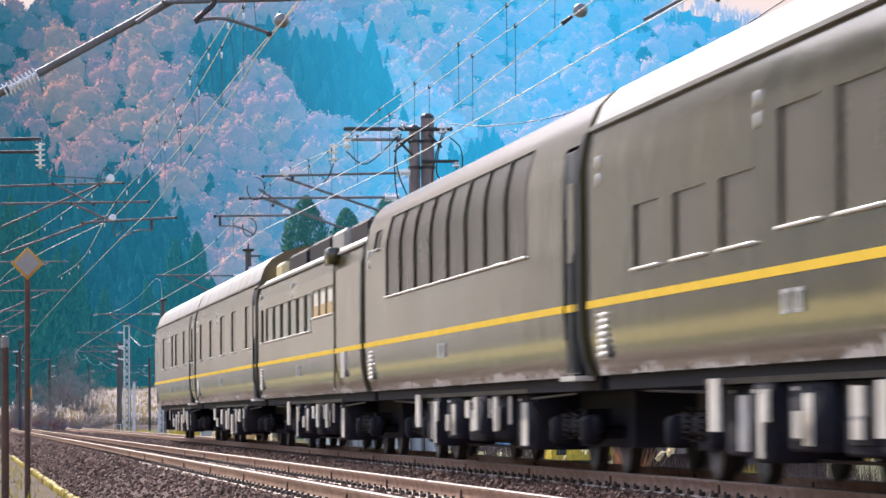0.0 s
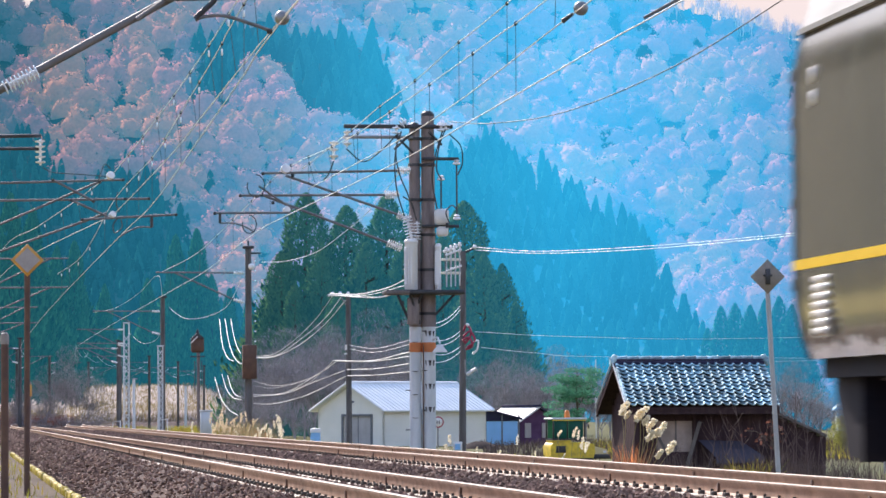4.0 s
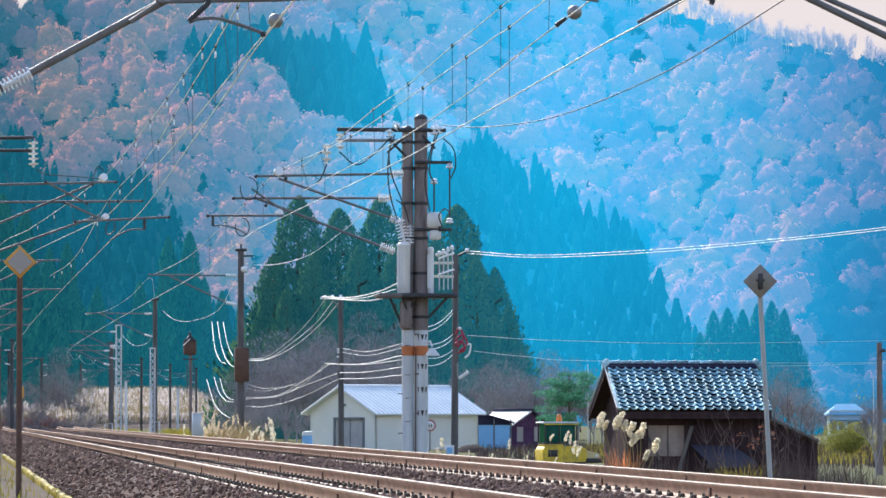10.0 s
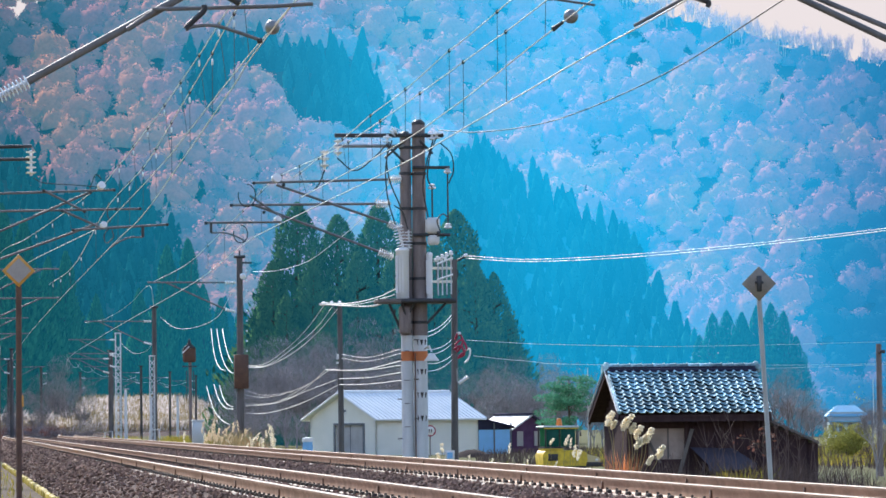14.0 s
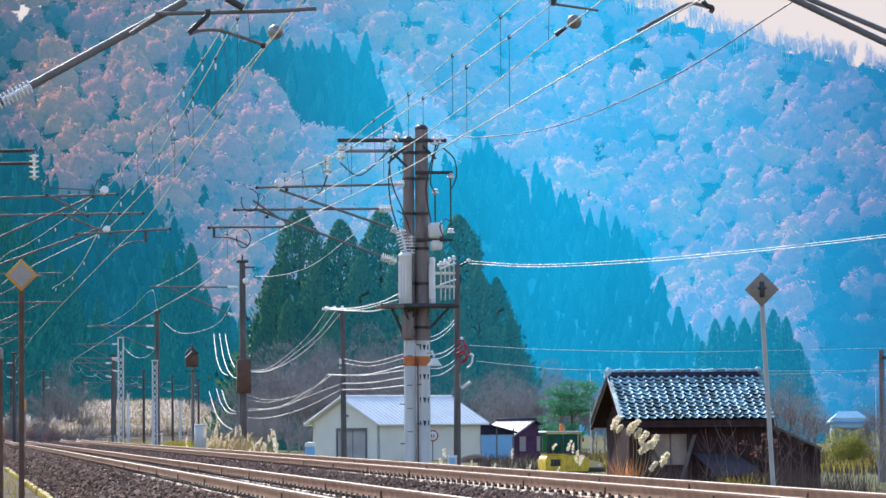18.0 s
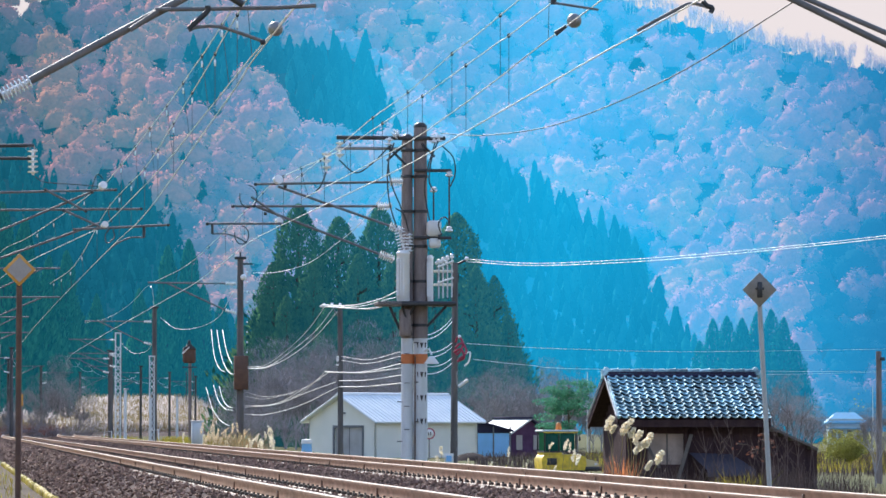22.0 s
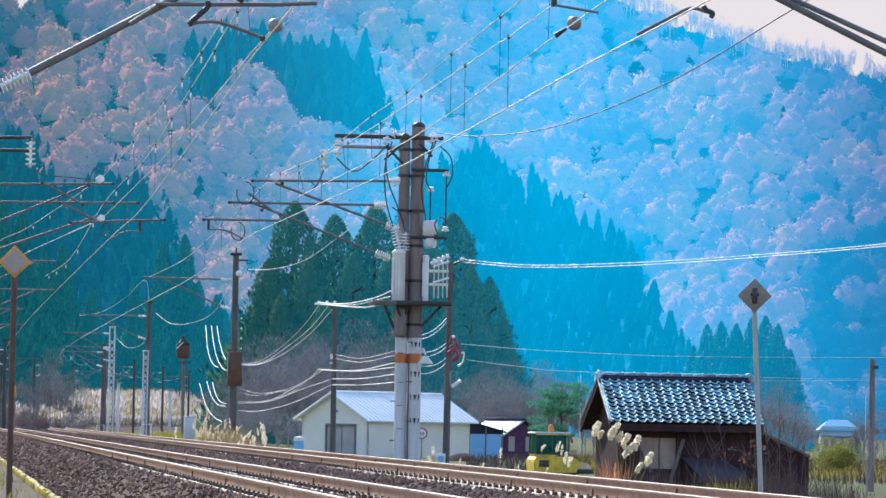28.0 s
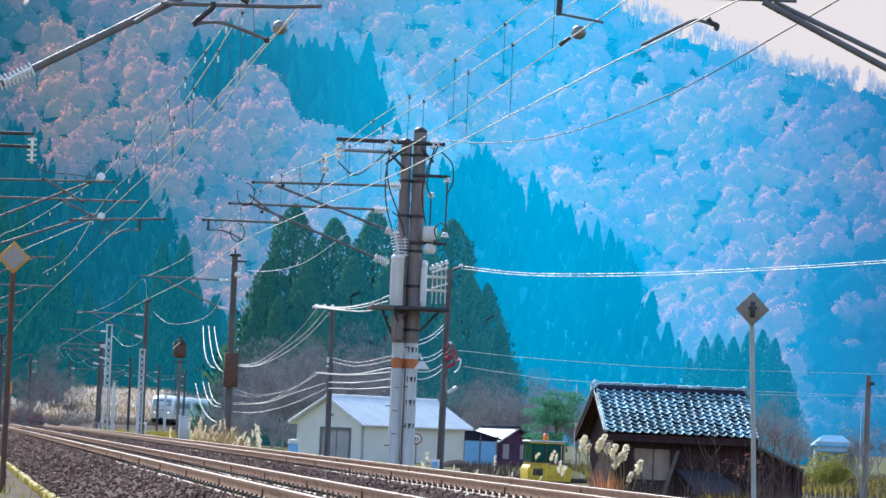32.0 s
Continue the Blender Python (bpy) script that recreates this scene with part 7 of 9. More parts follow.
    part("eave_beam", Geo().box(((x0 + x1) / 2, Y0 + 0.05, eave - 0.1), (x1 - x0, 0.07, 0.08)), M["old_wood"], t)
    cols, rows = 18, 11
    tw = (x1 - x0) / cols
    slope = math.hypot(run, ridge - eave)
    th = slope / rows
    prof = [(-0.50, -0.014), (-0.47, 0.020), (-0.36, 0.030), (-0.24, 0.021), (-0.1, 0.002), (0.05, -0.012), (0.2, -0.018), (0.35, -0.014), (0.5, -0.004)]
    g = Geo()
    for v, (dy, dz) in enumerate(((0, 0.056), (th * 1.2, 0.0))):
        g.v += [(a * tw * 1.04, dy, b + dz) for a, b in prof]
    k = len(prof)
    g.f = [(i, i + 1, k + i + 1, k + i) for i in range(k - 1)]
    g.v += [(a * tw * 1.04, 0.010, b + 0.036) for a, b in prof] + [(a * tw * 1.04, 0.05, b + 0.012) for a, b in prof]
    g.f += [(i, i + 1, 2 * k + i + 1, 2 * k + i) for i in range(k - 1)] + [(2 * k + i, 2 * k + i + 1, 3 * k + i + 1, 3 * k + i) for i in range(k - 1)]
    tile = g.mesh("roof_tile", M["tile"])
    ang = math.degrees(math.atan2(ridge - eave, run))
    rng = random.Random(9)
    for r in range(rows):
        for c in range(cols):
            d = th * r - 0.05
            part("roof_tile", tile, None, t, at=pose(x0 + tw * (c + 0.5) + rng.uniform(-0.008, 0.008), Y0 + d * math.cos(radians(ang)), eave + 0.03 + d * math.sin(radians(ang)) + rng.uniform(-0.004, 0.008), ang + rng.uniform(-1.5, 1.5), rng.uniform(-1.5, 1.5), rng.uniform(-1.5, 1.5)))
    back, rear = pose(x0 + x1, 2 * yr, 0, 0, 0, 180), Geo()
    tilt, step = math.atan2(ridge - rear_eave, rear_run), math.hypot(rear_run, ridge - rear_eave) / rows
    for r in range(rows):
        for c in range(cols):
            d = step * r - 0.05
            rear.add([(x, y * step / th, z) for x, y, z in g.v], g.f, back @ pose(x0 + tw * (c + 0.5), yr - rear_run + d * math.cos(tilt), rear_eave + 0.03 + d * math.sin(tilt), math.degrees(tilt), 0, 0))
    tagged(part("rear_tiles", rear, M["tile"], t), kind="stuff")
    part("ridge_course", Geo().box(((x0 + x1) / 2, yr, ridge + 0.03), (x1 - x0, 0.2, 0.07), None, 0.015).box(((x0 + x1) / 2, yr, ridge + 0.085), (x1 - x0, 0.16, 0.035), None, 0.01), M["dark_roof"], t, "dark stacked ridge course")
    cap = Geo().tube([(-0.125, 0, 0), (0.10, 0, 0.0), (0.13, 0, 0.004)], [0.042, 0.046, 0.058], 10).mesh("ridge_tile", M["tile"])
    m = int((x1 - x0) / 0.23)
    for i in range(m):
        part("ridge_tile", cap, None, t, at=pose(x0 + 0.12 + (x1 - x0 - 0.24) / (m - 1) * i, yr, ridge + 0.115, 0, rng.uniform(-2, 2), 0))
    for x in (x0, x1):
        part("ridge_end", Geo().box((x, yr, ridge + 0.11), (0.10, 0.18, 0.17), None, 0.03).lathe([(0.09, -0.03), (0.09, 0.03)], Matrix.Translation((x - 0.06 if x == x0 else x + 0.06, yr, ridge + 0.05)) @ pose(0, 0, 0, 0, 90, 0), 12), M["tile"], t, "tile ridge end")
    for i in range(9):
        d = th * i
        part("verge_tile", Geo().tube([(x0, Y0 + d * 0.866, eave + 0.05 + d * 0.5), (x0, Y0 + (d + th) * 0.866, eave + 0.055 + (d + th) * 0.5)], 0.04, 8), M["tile"], t)
    # lean-to and leaning things
    a = thing("lean_to", pose(0, 0, 0), "sagging grey-brown board lean-to against the tiled shed", "shed")
    lx0, lx1 = x1 - 0.1, x1 + 1.0
    part("roof_board", Geo().add([(lx0, Y0 + 0.3, 0.62), (lx1, Y0 + 0.3, 0.12), (lx1, wb, 0.12), (lx0, wb, 0.62), (lx0, Y0 + 0.3, 0.67), (lx1, Y0 + 0.3, 0.17), (lx1, wb, 0.17), (lx0, wb, 0.67)], [(0, 1, 2, 3), (4, 5, 6, 7), (0, 1, 5, 4), (1, 2, 6, 5), (2, 3, 7, 6)]), M["grey_wood"], a)
    for k in range(6):
        x = lx0 + 0.06 + (lx1 - lx0 - 0.15) / 5 * k
        h = 0.6 - 0.5 * (x - lx0) / (lx1 - lx0)
        part("board", Geo().box((x, Y0 + 0.5, (zg + h) / 2), (0.205, 0.03, h - zg)), M["old_wood"], a)
    p = thing("leaning_plank", pose(0, 0, 0), "weathered plank leaning on the shed wall", "plank")
    part("plank", Geo().box((0, 0, 0), (0.07, 0.025, 1.5), Matrix.Translation((wl + 1.02, wf - 0.12, -0.28)) @ pose(0, 0, 0, 5, 16, 0)), M["grey_wood"], p)
    q = thing("tarpaulin", pose(0, 0, 0), "dusty purple-grey tarpaulin over a stack by the shed", "tarpaulin")
    part("sheet", Geo().add([(wl + 1.2, wf - 0.1, 0.08), (wl + 2.05, wf - 0.1, 0.05), (wl + 2.4, wf - 0.65, -0.24), (wl + 1.45, wf - 0.65, -0.26), (wl + 1.45, wf - 0.67, -0.38), (wl + 2.4, wf - 0.67, -0.36), (wl + 1.75, wf - 0.35, -0.04)], [(0, 1, 6), (1, 2, 6), (2, 3, 6), (3, 0, 6), (3, 2, 5, 4)]), M["cloth"], q)
    part("crate", Geo().box((wl + 1.9, wf - 0.33, -0.72), (0.75, 0.5, 0.66), None, 0.05), M["old_wood"], q)


def loader():
    """The small yellow machine parked by the store."""
    c = (20.33, 130.00, -0.99)
    t = thing("yellow_loader", Matrix.Translation((c[0], c[1], -1.12)) @ pose(0, 0, 0, 0, 0, 8) @ Matrix.Scale(0.68, 4), "small yellow site machine with a green-glazed cab and orange beacon", "construction vehicle")
    part("chassis", Geo().prism([(-1.1, 0.35), (1.05, 0.35), (1.15, 0.62), (1.1, 1.0), (0.75, 1.12), (-1.0, 1.12), (-1.15, 0.9)], "y", -0.66, 0.66), M["yellow_machine"], t, "yellow body")
    part("engine_cover", Geo().box((-0.55, -0.05, 1.18), (0.95, 1.2, 0.2), None, 0.07), M["yellow_machine"], t)
    part("side_grille", Geo().box((-0.62, -0.67, 0.78), (0.5, 0.03, 0.34), None, 0.01), M["mark"], t)
    part("bonnet", Geo().prism([(0.55, 1.05), (1.75, 0.78), (1.85, 0.62), (1.8, 0.45), (0.55, 0.45)], "y", -0.55, 0.5), M["cream_unit"], t, "cream-white front cover")
    part("bumper", Geo().box((1.5, -0.2, 0.42), (0.9, 0.95, 0.22), None, 0.05), M["mark"], t)
    cab = part("cab_frame", Geo().box((-0.18, 0, 1.26), (1.7, 1.28, 0.08)), M["mark"], t, "dark cab frame")
    for x, y in ((-0.98, -0.6), (0.62, -0.6), (-0.25, -0.6), (-0.98, 0.6), (0.62, 0.6), (-0.25, 0.6)):
        part("cab_post", Geo().box((x, y, 1.76), (0.07, 0.07, 0.98), None, 0.012), M["mark"], cab)
    part("roof", Geo().box((-0.18, 0, 2.28), (1.85, 1.4, 0.10), None, 0.04), M["cabinet"], cab, "pale cab roof")
    part("roof_edge", Geo().box((-0.18, -0.66, 2.2), (1.75, 0.05, 0.05)), M["yellow_machine"], cab)
    for x, w in ((-0.61, 0.62), (0.19, 0.72)):
        part("pane", Geo().box((x, -0.58, 1.76), (w, 0.02, 0.9), None, 0.008), M["cabglass"], cab, "green tinted pane")
        part("pane", Geo().box((x, 0.58, 1.76), (w, 0.02, 0.9), None, 0.008), M["pine"], cab, "green tinted pane")
    part("seat", Geo().box((-0.45, 0, 1.5), (0.45, 0.45, 0.6), None, 0.08), M["mark"], cab)
    part("steering_column", Geo().tube([(0.2, -0.1, 1.2), (0.05, -0.1, 1.75)], 0.04, 8), M["mark"], cab)
    part("beacon", Geo().lathe([(0.15, 0), (0.15, 0.06), (0.12, 0.30), (0.06, 0.36)], pose(-0.18, -0.3, 2.33), 14), M["beacon"], cab, "orange flashing beacon")
    part("mirror", Geo().box((0.78, -0.75, 1.9), (0.05, 0.12, 0.2), None, 0.015), M["mark"], cab)
    for x in (1.05, 1.65):
        part("lamp", Geo().box((x, -0.58, 0.64), (0.14, 0.05, 0.11), None, 0.01), M["white"], t)
    for x in (-0.7, 0.7):
        for y in (-0.52, 0.52):
            part("wheel", Geo().lathe([(0.2, -0.12), (0.38, -0.11), (0.42, -0.05), (0.42, 0.05), (0.38, 0.11), (0.2, 0.12)], pose(x, y, 0.38, 90, 0, 0), 16), M["bellows"], t)


def far_house():
    c = (80.99, 350.00, 0.12)
    t = thing("far_house", Matrix.Translation((c[0], c[1], -1.3)) @ pose(0, 0, 0, 0, 0, -8) @ Matrix.Diagonal((0.95, 0.8, 0.84, 1)), "pale house with a hipped roof across the fields, tinted blue for haze", "house")
    part("wall", Geo().box((0, 0, 1.5), (3.4, 3.4, 3.0)), M["hazy_wall"], t)
    part("roof", Geo().add([(-2.0, -2.0, 2.6), (2.0, -2.0, 2.6), (2.0, 2.0, 2.6), (-2.0, 2.0, 2.6), (-0.9, 0, 3.7), (0.9, 0, 3.7), (-2.0, -2.0, 2.45), (2.0, -2.0, 2.45), (2.0, 2, 2.45), (-2, 2, 2.45)], [(0, 1, 5, 4), (1, 2, 5), (2, 3, 4, 5), (3, 0, 4), (0, 1, 7, 6), (1, 2, 8, 7), (3, 0, 6, 9), (6, 7, 8, 9)]), M["blue_roof"], t, "blue hipped roof with haze put into its colour")
    part("lower_roof", Geo().box((0, -1.85, 1.95), (3.8, 0.7, 0.1), pose(0, 0, 0, 0, 0, 0)), M["blue_roof"], t)
    for x in (-1.25, -0.6, 0.25, 1.1):
        w = part("window", Geo().box((x, -1.71, 1.2), (0.42, 0.05, 1.1)), M["trim"], t, "dark window")
        part("frame", Geo().box((x, -1.73, 1.78), (0.5, 0.05, 0.06)), M["white"], w)
    part("foundation", Geo().box((0, 0, 0.1), (3.5, 3.5, 0.3)), M["concrete"], t)


def clutter():
    b = thing("bucket", Matrix.Translation((15.45, 170.00, -0.72)), "dark blue and white upturned tub beside the barn", "bucket")
    part("tub", Geo().lathe([(0.24, 0), (0.2, 0.65), (0.0, 0.66)], pose(0, 0, 0), 16), M["blue_wall"], b)
    part("cover", Geo().lathe([(0.25, 0.55), (0.22, 0.72), (0.05, 0.75)], pose(0, 0, 0), 16), M["white"], b)
    for x, y, zt, w, key, name, lab in ((11.25, 150, 0.22, 0.36, "teal_sheet", "green_sheet", "faded teal tarpaulin over a rounded heap"), (12.0, 153, -0.1, 0.45, "red_sheet", "brown_sheet", "dull red-brown cover over a low heap")):
        h = thing(name, pose(x, y, 0), lab, "tarpaulin")
        g = Geo()
        for i in range(9):
            for j in range(9):
                u, q = -1 + 0.25 * i, j / 8
                z = (zt + 0.75) * math.sqrt(max(0.0, 1 - abs(u) ** 2.4)) * (0.9 + 0.1 * math.sin(q * 9)) - 0.75
                g.v.append((u * w + 0.02 * noise.noise((u * 3, q * 5, 1)), 1.6 * q, z))
        g.f = [(i * 9 + j, i * 9 + j + 1, (i + 1) * 9 + j + 1, (i + 1) * 9 + j) for i in range(8) for j in range(8)]
        part("sheet", g, M[key], h)
        part("filling", Geo().prism([(-w * 0.95, -0.9), (w * 0.95, -0.9), (w * 0.8, (zt - 0.75) * 0.5 - 0.1), (0, zt - 0.06), (-w * 0.8, (zt - 0.75) * 0.5 - 0.1)], "y", 0.02, 1.58), M["soil"], h)
    m = thing("soil_heap", pose(0, 0, 0), "low dark heap of soil beside the shed", "soil heap")
    c = Vector((26.68, 200.00, -1.43))
    g = Geo()
    for i in range(7):
        for j in range(16):
            a, r = 2 * math.pi * j / 16, i / 6
            g.v.append((c.x + 1.3 * r * math.cos(a), c.y + 1.3 * r * math.sin(a), -1.35 + 0.55 * (1 - r * r) + 0.08 * noise.noise((a, r * 3, 1))))
    g.f = [(i * 16 + j, i * 16 + (j + 1) % 16, (i + 1) * 16 + (j + 1) % 16, (i + 1) * 16 + j) for i in range(6) for j in range(16)]
    part("mound", g, M["soil"], m)


signs()
side_poles()
cables()
barn()
plum_shed()
tile_shed()
loader()
far_house()
clutter()


# ---------------- plants ----------------
def crown_points(kind, h, r, n, rng):
    """Centres of the leaf clumps of one tree."""
    if kind == "cedar":
        z = h * (0.06 + 0.94 * rng.uniform(0, 1, n) ** 1.1)
        k = np.clip(1 - (z - 0.06 * h) / (0.94 * h), 0, 1)
        a = rng.uniform(0, 6.283, n)
        lump = np.array([noise.noise((1.7 * math.cos(t), 1.7 * math.sin(t), q / h * 5.0)) + 0.5 * noise.noise((4 * math.cos(t), 4 * math.sin(t), q / h * 16.0)) for t, q in zip(a, z)])
        rad = r * (k ** 0.68) * (0.92 + 0.6 * lump) * rng.uniform(0.7, 1.05, n) + 0.03
        return np.stack([rad * np.cos(a), rad * np.sin(a), z - 0.15 * rad], 1)
    # rounded crown of several lobes
    m, spread, low, high = {"pine": (46, 1.0, 0.2, 0.36), "bush": (14, 0.85, 0.25, 0.45)}.get(kind, (9, 1, 0.28, 0.55))
    lobes = rng.normal(size=(m, 3)) * np.array([0.45, 0.45, 0.30]) * r * spread
    if kind == "pine":
        q = rng.normal(size=(m, 3))
        lobes = q / np.linalg.norm(q, axis=1)[:, None] * (rng.uniform(0, 1, m) ** 0.4)[:, None] * np.array([1.0, 1.0, 0.8]) * r
    lobes[:, 2] += h * 0.62
    i = rng.integers(0, m, n)
    d = rng.normal(size=(n, 3))
    d /= np.linalg.norm(d, axis=1)[:, None]
    rad = r * rng.uniform(low, high, m)[i] * rng.uniform(0.55, 1, n) ** 0.5
    p = lobes[i] + d * rad[:, None] * np.array([1, 1, 0.32 if kind == "pine" else 0.9])
    p[:, 2] = np.maximum(p[:, 2], 0.12 * h)
    return p


def tree(name, kind, h, r, n, size, mats, label, seed, group):
    rng = np.random.default_rng(seed)
    t = thing(name, pose(0, 0, 0), label, "tree", group)
    g = Geo().tube([(0, 0, -0.5), (0.05, 0, h * 0.3), (-0.03, 0.04, h * 0.65), (0, 0, h * 0.93)], [0.035 * h * 0.5, 0.028 * h * 0.5, 0.018 * h * 0.5, 0.01], 8)
    wood = M["far_bark"] if group == "far cedars" else M["bark"]
    part("trunk", g, wood, t)
    limbs = Geo()
    pts = crown_points(kind, h, r, n, rng)
    for q in pts[:: max(1, n // 16)][:16]:
        b = Vector((0, 0, max(0.15 * h, q[2] - 0.35 * math.hypot(q[0], q[1]))))
        limbs.tube([b, b.lerp(Vector(q), 0.6) + Vector((0, 0, 0.05)), q], [0.006 * h, 0.004 * h, 0.01], 5)
    tagged(part("limb", limbs, wood, t), kind="stuff")
    if kind == "cedar":
        size = size * (0.35 + 0.75 * (1 - pts[:, 2] / h).clip(0, 1))
        d = np.stack([pts[:, 0], pts[:, 1], 0.35 * np.hypot(pts[:, 0], pts[:, 1]) + 0.05], 1)
        d = d / np.linalg.norm(d, axis=1)[:, None] + rng.normal(0, 0.18, (n, 3))
        v, f, nrm = spray_quads(pts, d / np.linalg.norm(d, axis=1)[:, None], size, rng)
        me = raw_mesh("crown", v, f, mats, True)
        me.normals_split_custom_set_from_vertices(nrm.tolist())
        part("crown", me, None, t)
        return t
    v, f = leaf_quads(pts, size, rng)
    part("crown", raw_mesh("crown", v, f, mats), None, t)
    return t


def bare_tree(h, seed, label, haze=3600):
    """A leafless tree: forked limbs and a haze of twigs."""
    rng = random.Random(seed)
    t = thing("bare_tree", pose(0, 0, 0), label, "tree", "bare trees")
    wood, twigs = Geo(), []

    def grow(p, d, ln, r, depth):
        q = p + d * ln
        wood.tube([p, p.lerp(q, 0.5) + Vector((rng.uniform(-1, 1), rng.uniform(-1, 1), 0)) * ln * 0.05, q], [r, r * 0.8, r * 0.6], 5, False) if depth < 4 else twigs.append((p, q, r))
        if depth < 5:
            for _ in range(4 if depth in (2, 3) else 3 + 2 * (depth == 0)):
                e = (d + Vector((rng.uniform(-1, 1), rng.uniform(-1, 1), rng.uniform(-0.15, 0.75))) * 0.8).normalized()
                grow(p.lerp(q, rng.uniform(0.55, 1)), e, ln * rng.uniform(0.55, 0.8), r * 0.58, depth + 1)

    grow(Vector((0, 0, -0.3)), Vector((rng.uniform(-0.1, 0.1), 0, 1)).normalized(), h * 0.3, h * 0.013, 0)
    tagged(part("bough", wood, M["twig"], t), kind="stuff")
    g = Geo()
    nr = np.random.default_rng(seed)
    for q in crown_points("round", h, h * 0.42, haze, nr):
        p, e = Vector(q), Vector((nr.normal(0, 0.5) + q[0] * 0.2, nr.normal(0, 0.5) + q[1] * 0.2, nr.uniform(0.3, 1.0))).normalized() * nr.uniform(0.25, 0.6)
        s = Vector((nr.normal(), nr.normal(), 0)).normalized() * 0.011
        g.add([p - s, p + s, p + e], [(0, 1, 2)])
    for p, q, r in twigs:
        s = Vector((rng.uniform(-1, 1), rng.uniform(-1, 1), 0)).normalized() * max(0.022, r)
        g.add([p - s, p + s, q + s * 0.4, q - s * 0.4], [(0, 1, 2, 3)])
    tagged(part("twig_spray", g, M["twig"], t, "fine grey twigs"), kind="stuff")
    return t


def plume_mesh(centres, tall, wide, rng):
    """Feathery plumes: three crossed drooping leaves each."""
    n = len(centres)
    vs, fs = [], []
    base = 0
    for k in range(3):
        a = rng.uniform(0, 6.283, n)
        w = wide * rng.uniform(0.6, 1.2, n)
        h = tall * rng.uniform(0.7, 1.2, n)
        lean = rng.normal(0.18, 0.25, n) * h
        dx, dy = np.cos(a), np.sin(a)
        c = centres
        v = np.stack([c + np.stack([0 * a, 0 * a, 0 * a], 1), c + np.stack([dx * w + lean * 0.4, dy * w, h * 0.45], 1), c + np.stack([lean, 0 * a, h], 1), c + np.stack([-dx * w + lean * 0.4, -dy * w, h * 0.5], 1)], 1)
        vs.append(v.reshape(-1, 3))
        fs.append(np.arange(4 * n).reshape(n, 4) + base)
        base += 4 * n
    return np.concatenate(vs), np.concatenate(fs)


def blade_mesh(feet, tall, wide, rng, spread=0.35):
    """Grass blades and stems: bent two-piece strips."""
    n = len(feet)
    a = rng.uniform(0, 6.283, n)
    h = tall * rng.uniform(0.5, 1.15, n)
    w = wide
    lean = np.stack([np.cos(a), np.sin(a)], 1) * (rng.uniform(0, spread, n) * h)[:, None]
    z = np.zeros(n)
    side = np.stack([-np.sin(a), np.cos(a), z], 1) * w
    mid = feet + np.stack([lean[:, 0] * 0.3, lean[:, 1] * 0.3, h * 0.55], 1)
    tip = feet + np.stack([lean[:, 0], lean[:, 1], h], 1)
    v = np.stack([feet - side, feet + side, mid + side * 0.8, mid - side * 0.8, tip + side * 0.15, tip - side * 0.15], 1).reshape(-1, 3)
    i = 6 * np.arange(n)[:, None]
    return v, np.concatenate([i + np.array([0, 1, 2, 3]), i + np.array([3, 2, 4, 5])])


def pampas_clump(pos, n, tall, plume, wide, seed, label, stem_spread=0.35, radius=0.35, mat="plume_near"):
    """One tuft of pampas grass: stems, leaves, single plumes."""
    rng = np.random.default_rng(seed)
    t = thing("pampas_grass", Matrix.Translation(pos), label, "pampas grass", "pampas tufts")
    feet = np.stack([rng.normal(0, radius * 0.5, n), rng.normal(0, radius * 0.5, n), np.zeros(n)], 1)
    tops = feet * 1.5 + np.stack([rng.normal(0, stem_spread * 0.5, n), rng.normal(0, 0.15, n), tall * rng.uniform(0.42, 1.08, n)], 1)
    for k in range(n):
        stem = Geo().tube([feet[k], (feet[k] + tops[k]) / 2 + np.array([0.0, 0, 0.03]), tops[k]], 0.006, 5)
        st = part("stem", stem, M["reed"], t)
        m = 70
        big = rng.uniform(0.5, 1.1)
        bow = rng.normal(0.12, 0.25)
        u = rng.uniform(0, 1, m)
        ang = rng.uniform(0, 6.283, m)
        rad = wide * big * np.sqrt(np.clip(np.sin(np.pi * (0.08 + 0.86 * u)), 0, 1)) * rng.uniform(0.2, 0.8, m)
        c = tops[k] + np.stack([rad * np.cos(ang) + bow * plume * u * u, rad * np.sin(ang), plume * big * (u - 0.1)], 1)
        v, f = leaf_quads(c, wide * 0.55, rng)
        part("plume", raw_mesh("plume", v, f, M[mat]), None, st, "feathery cream plume")
    nb = n * 14
    fb = np.stack([rng.normal(0, radius * 0.6, nb), rng.normal(0, radius * 0.6, nb), np.zeros(nb)], 1)
    v, f = blade_mesh(fb, tall * 0.36, 0.006, rng, 0.7)
    part("leaves", raw_mesh("leaves", v, f, M["reed"]), None, t)
    return t


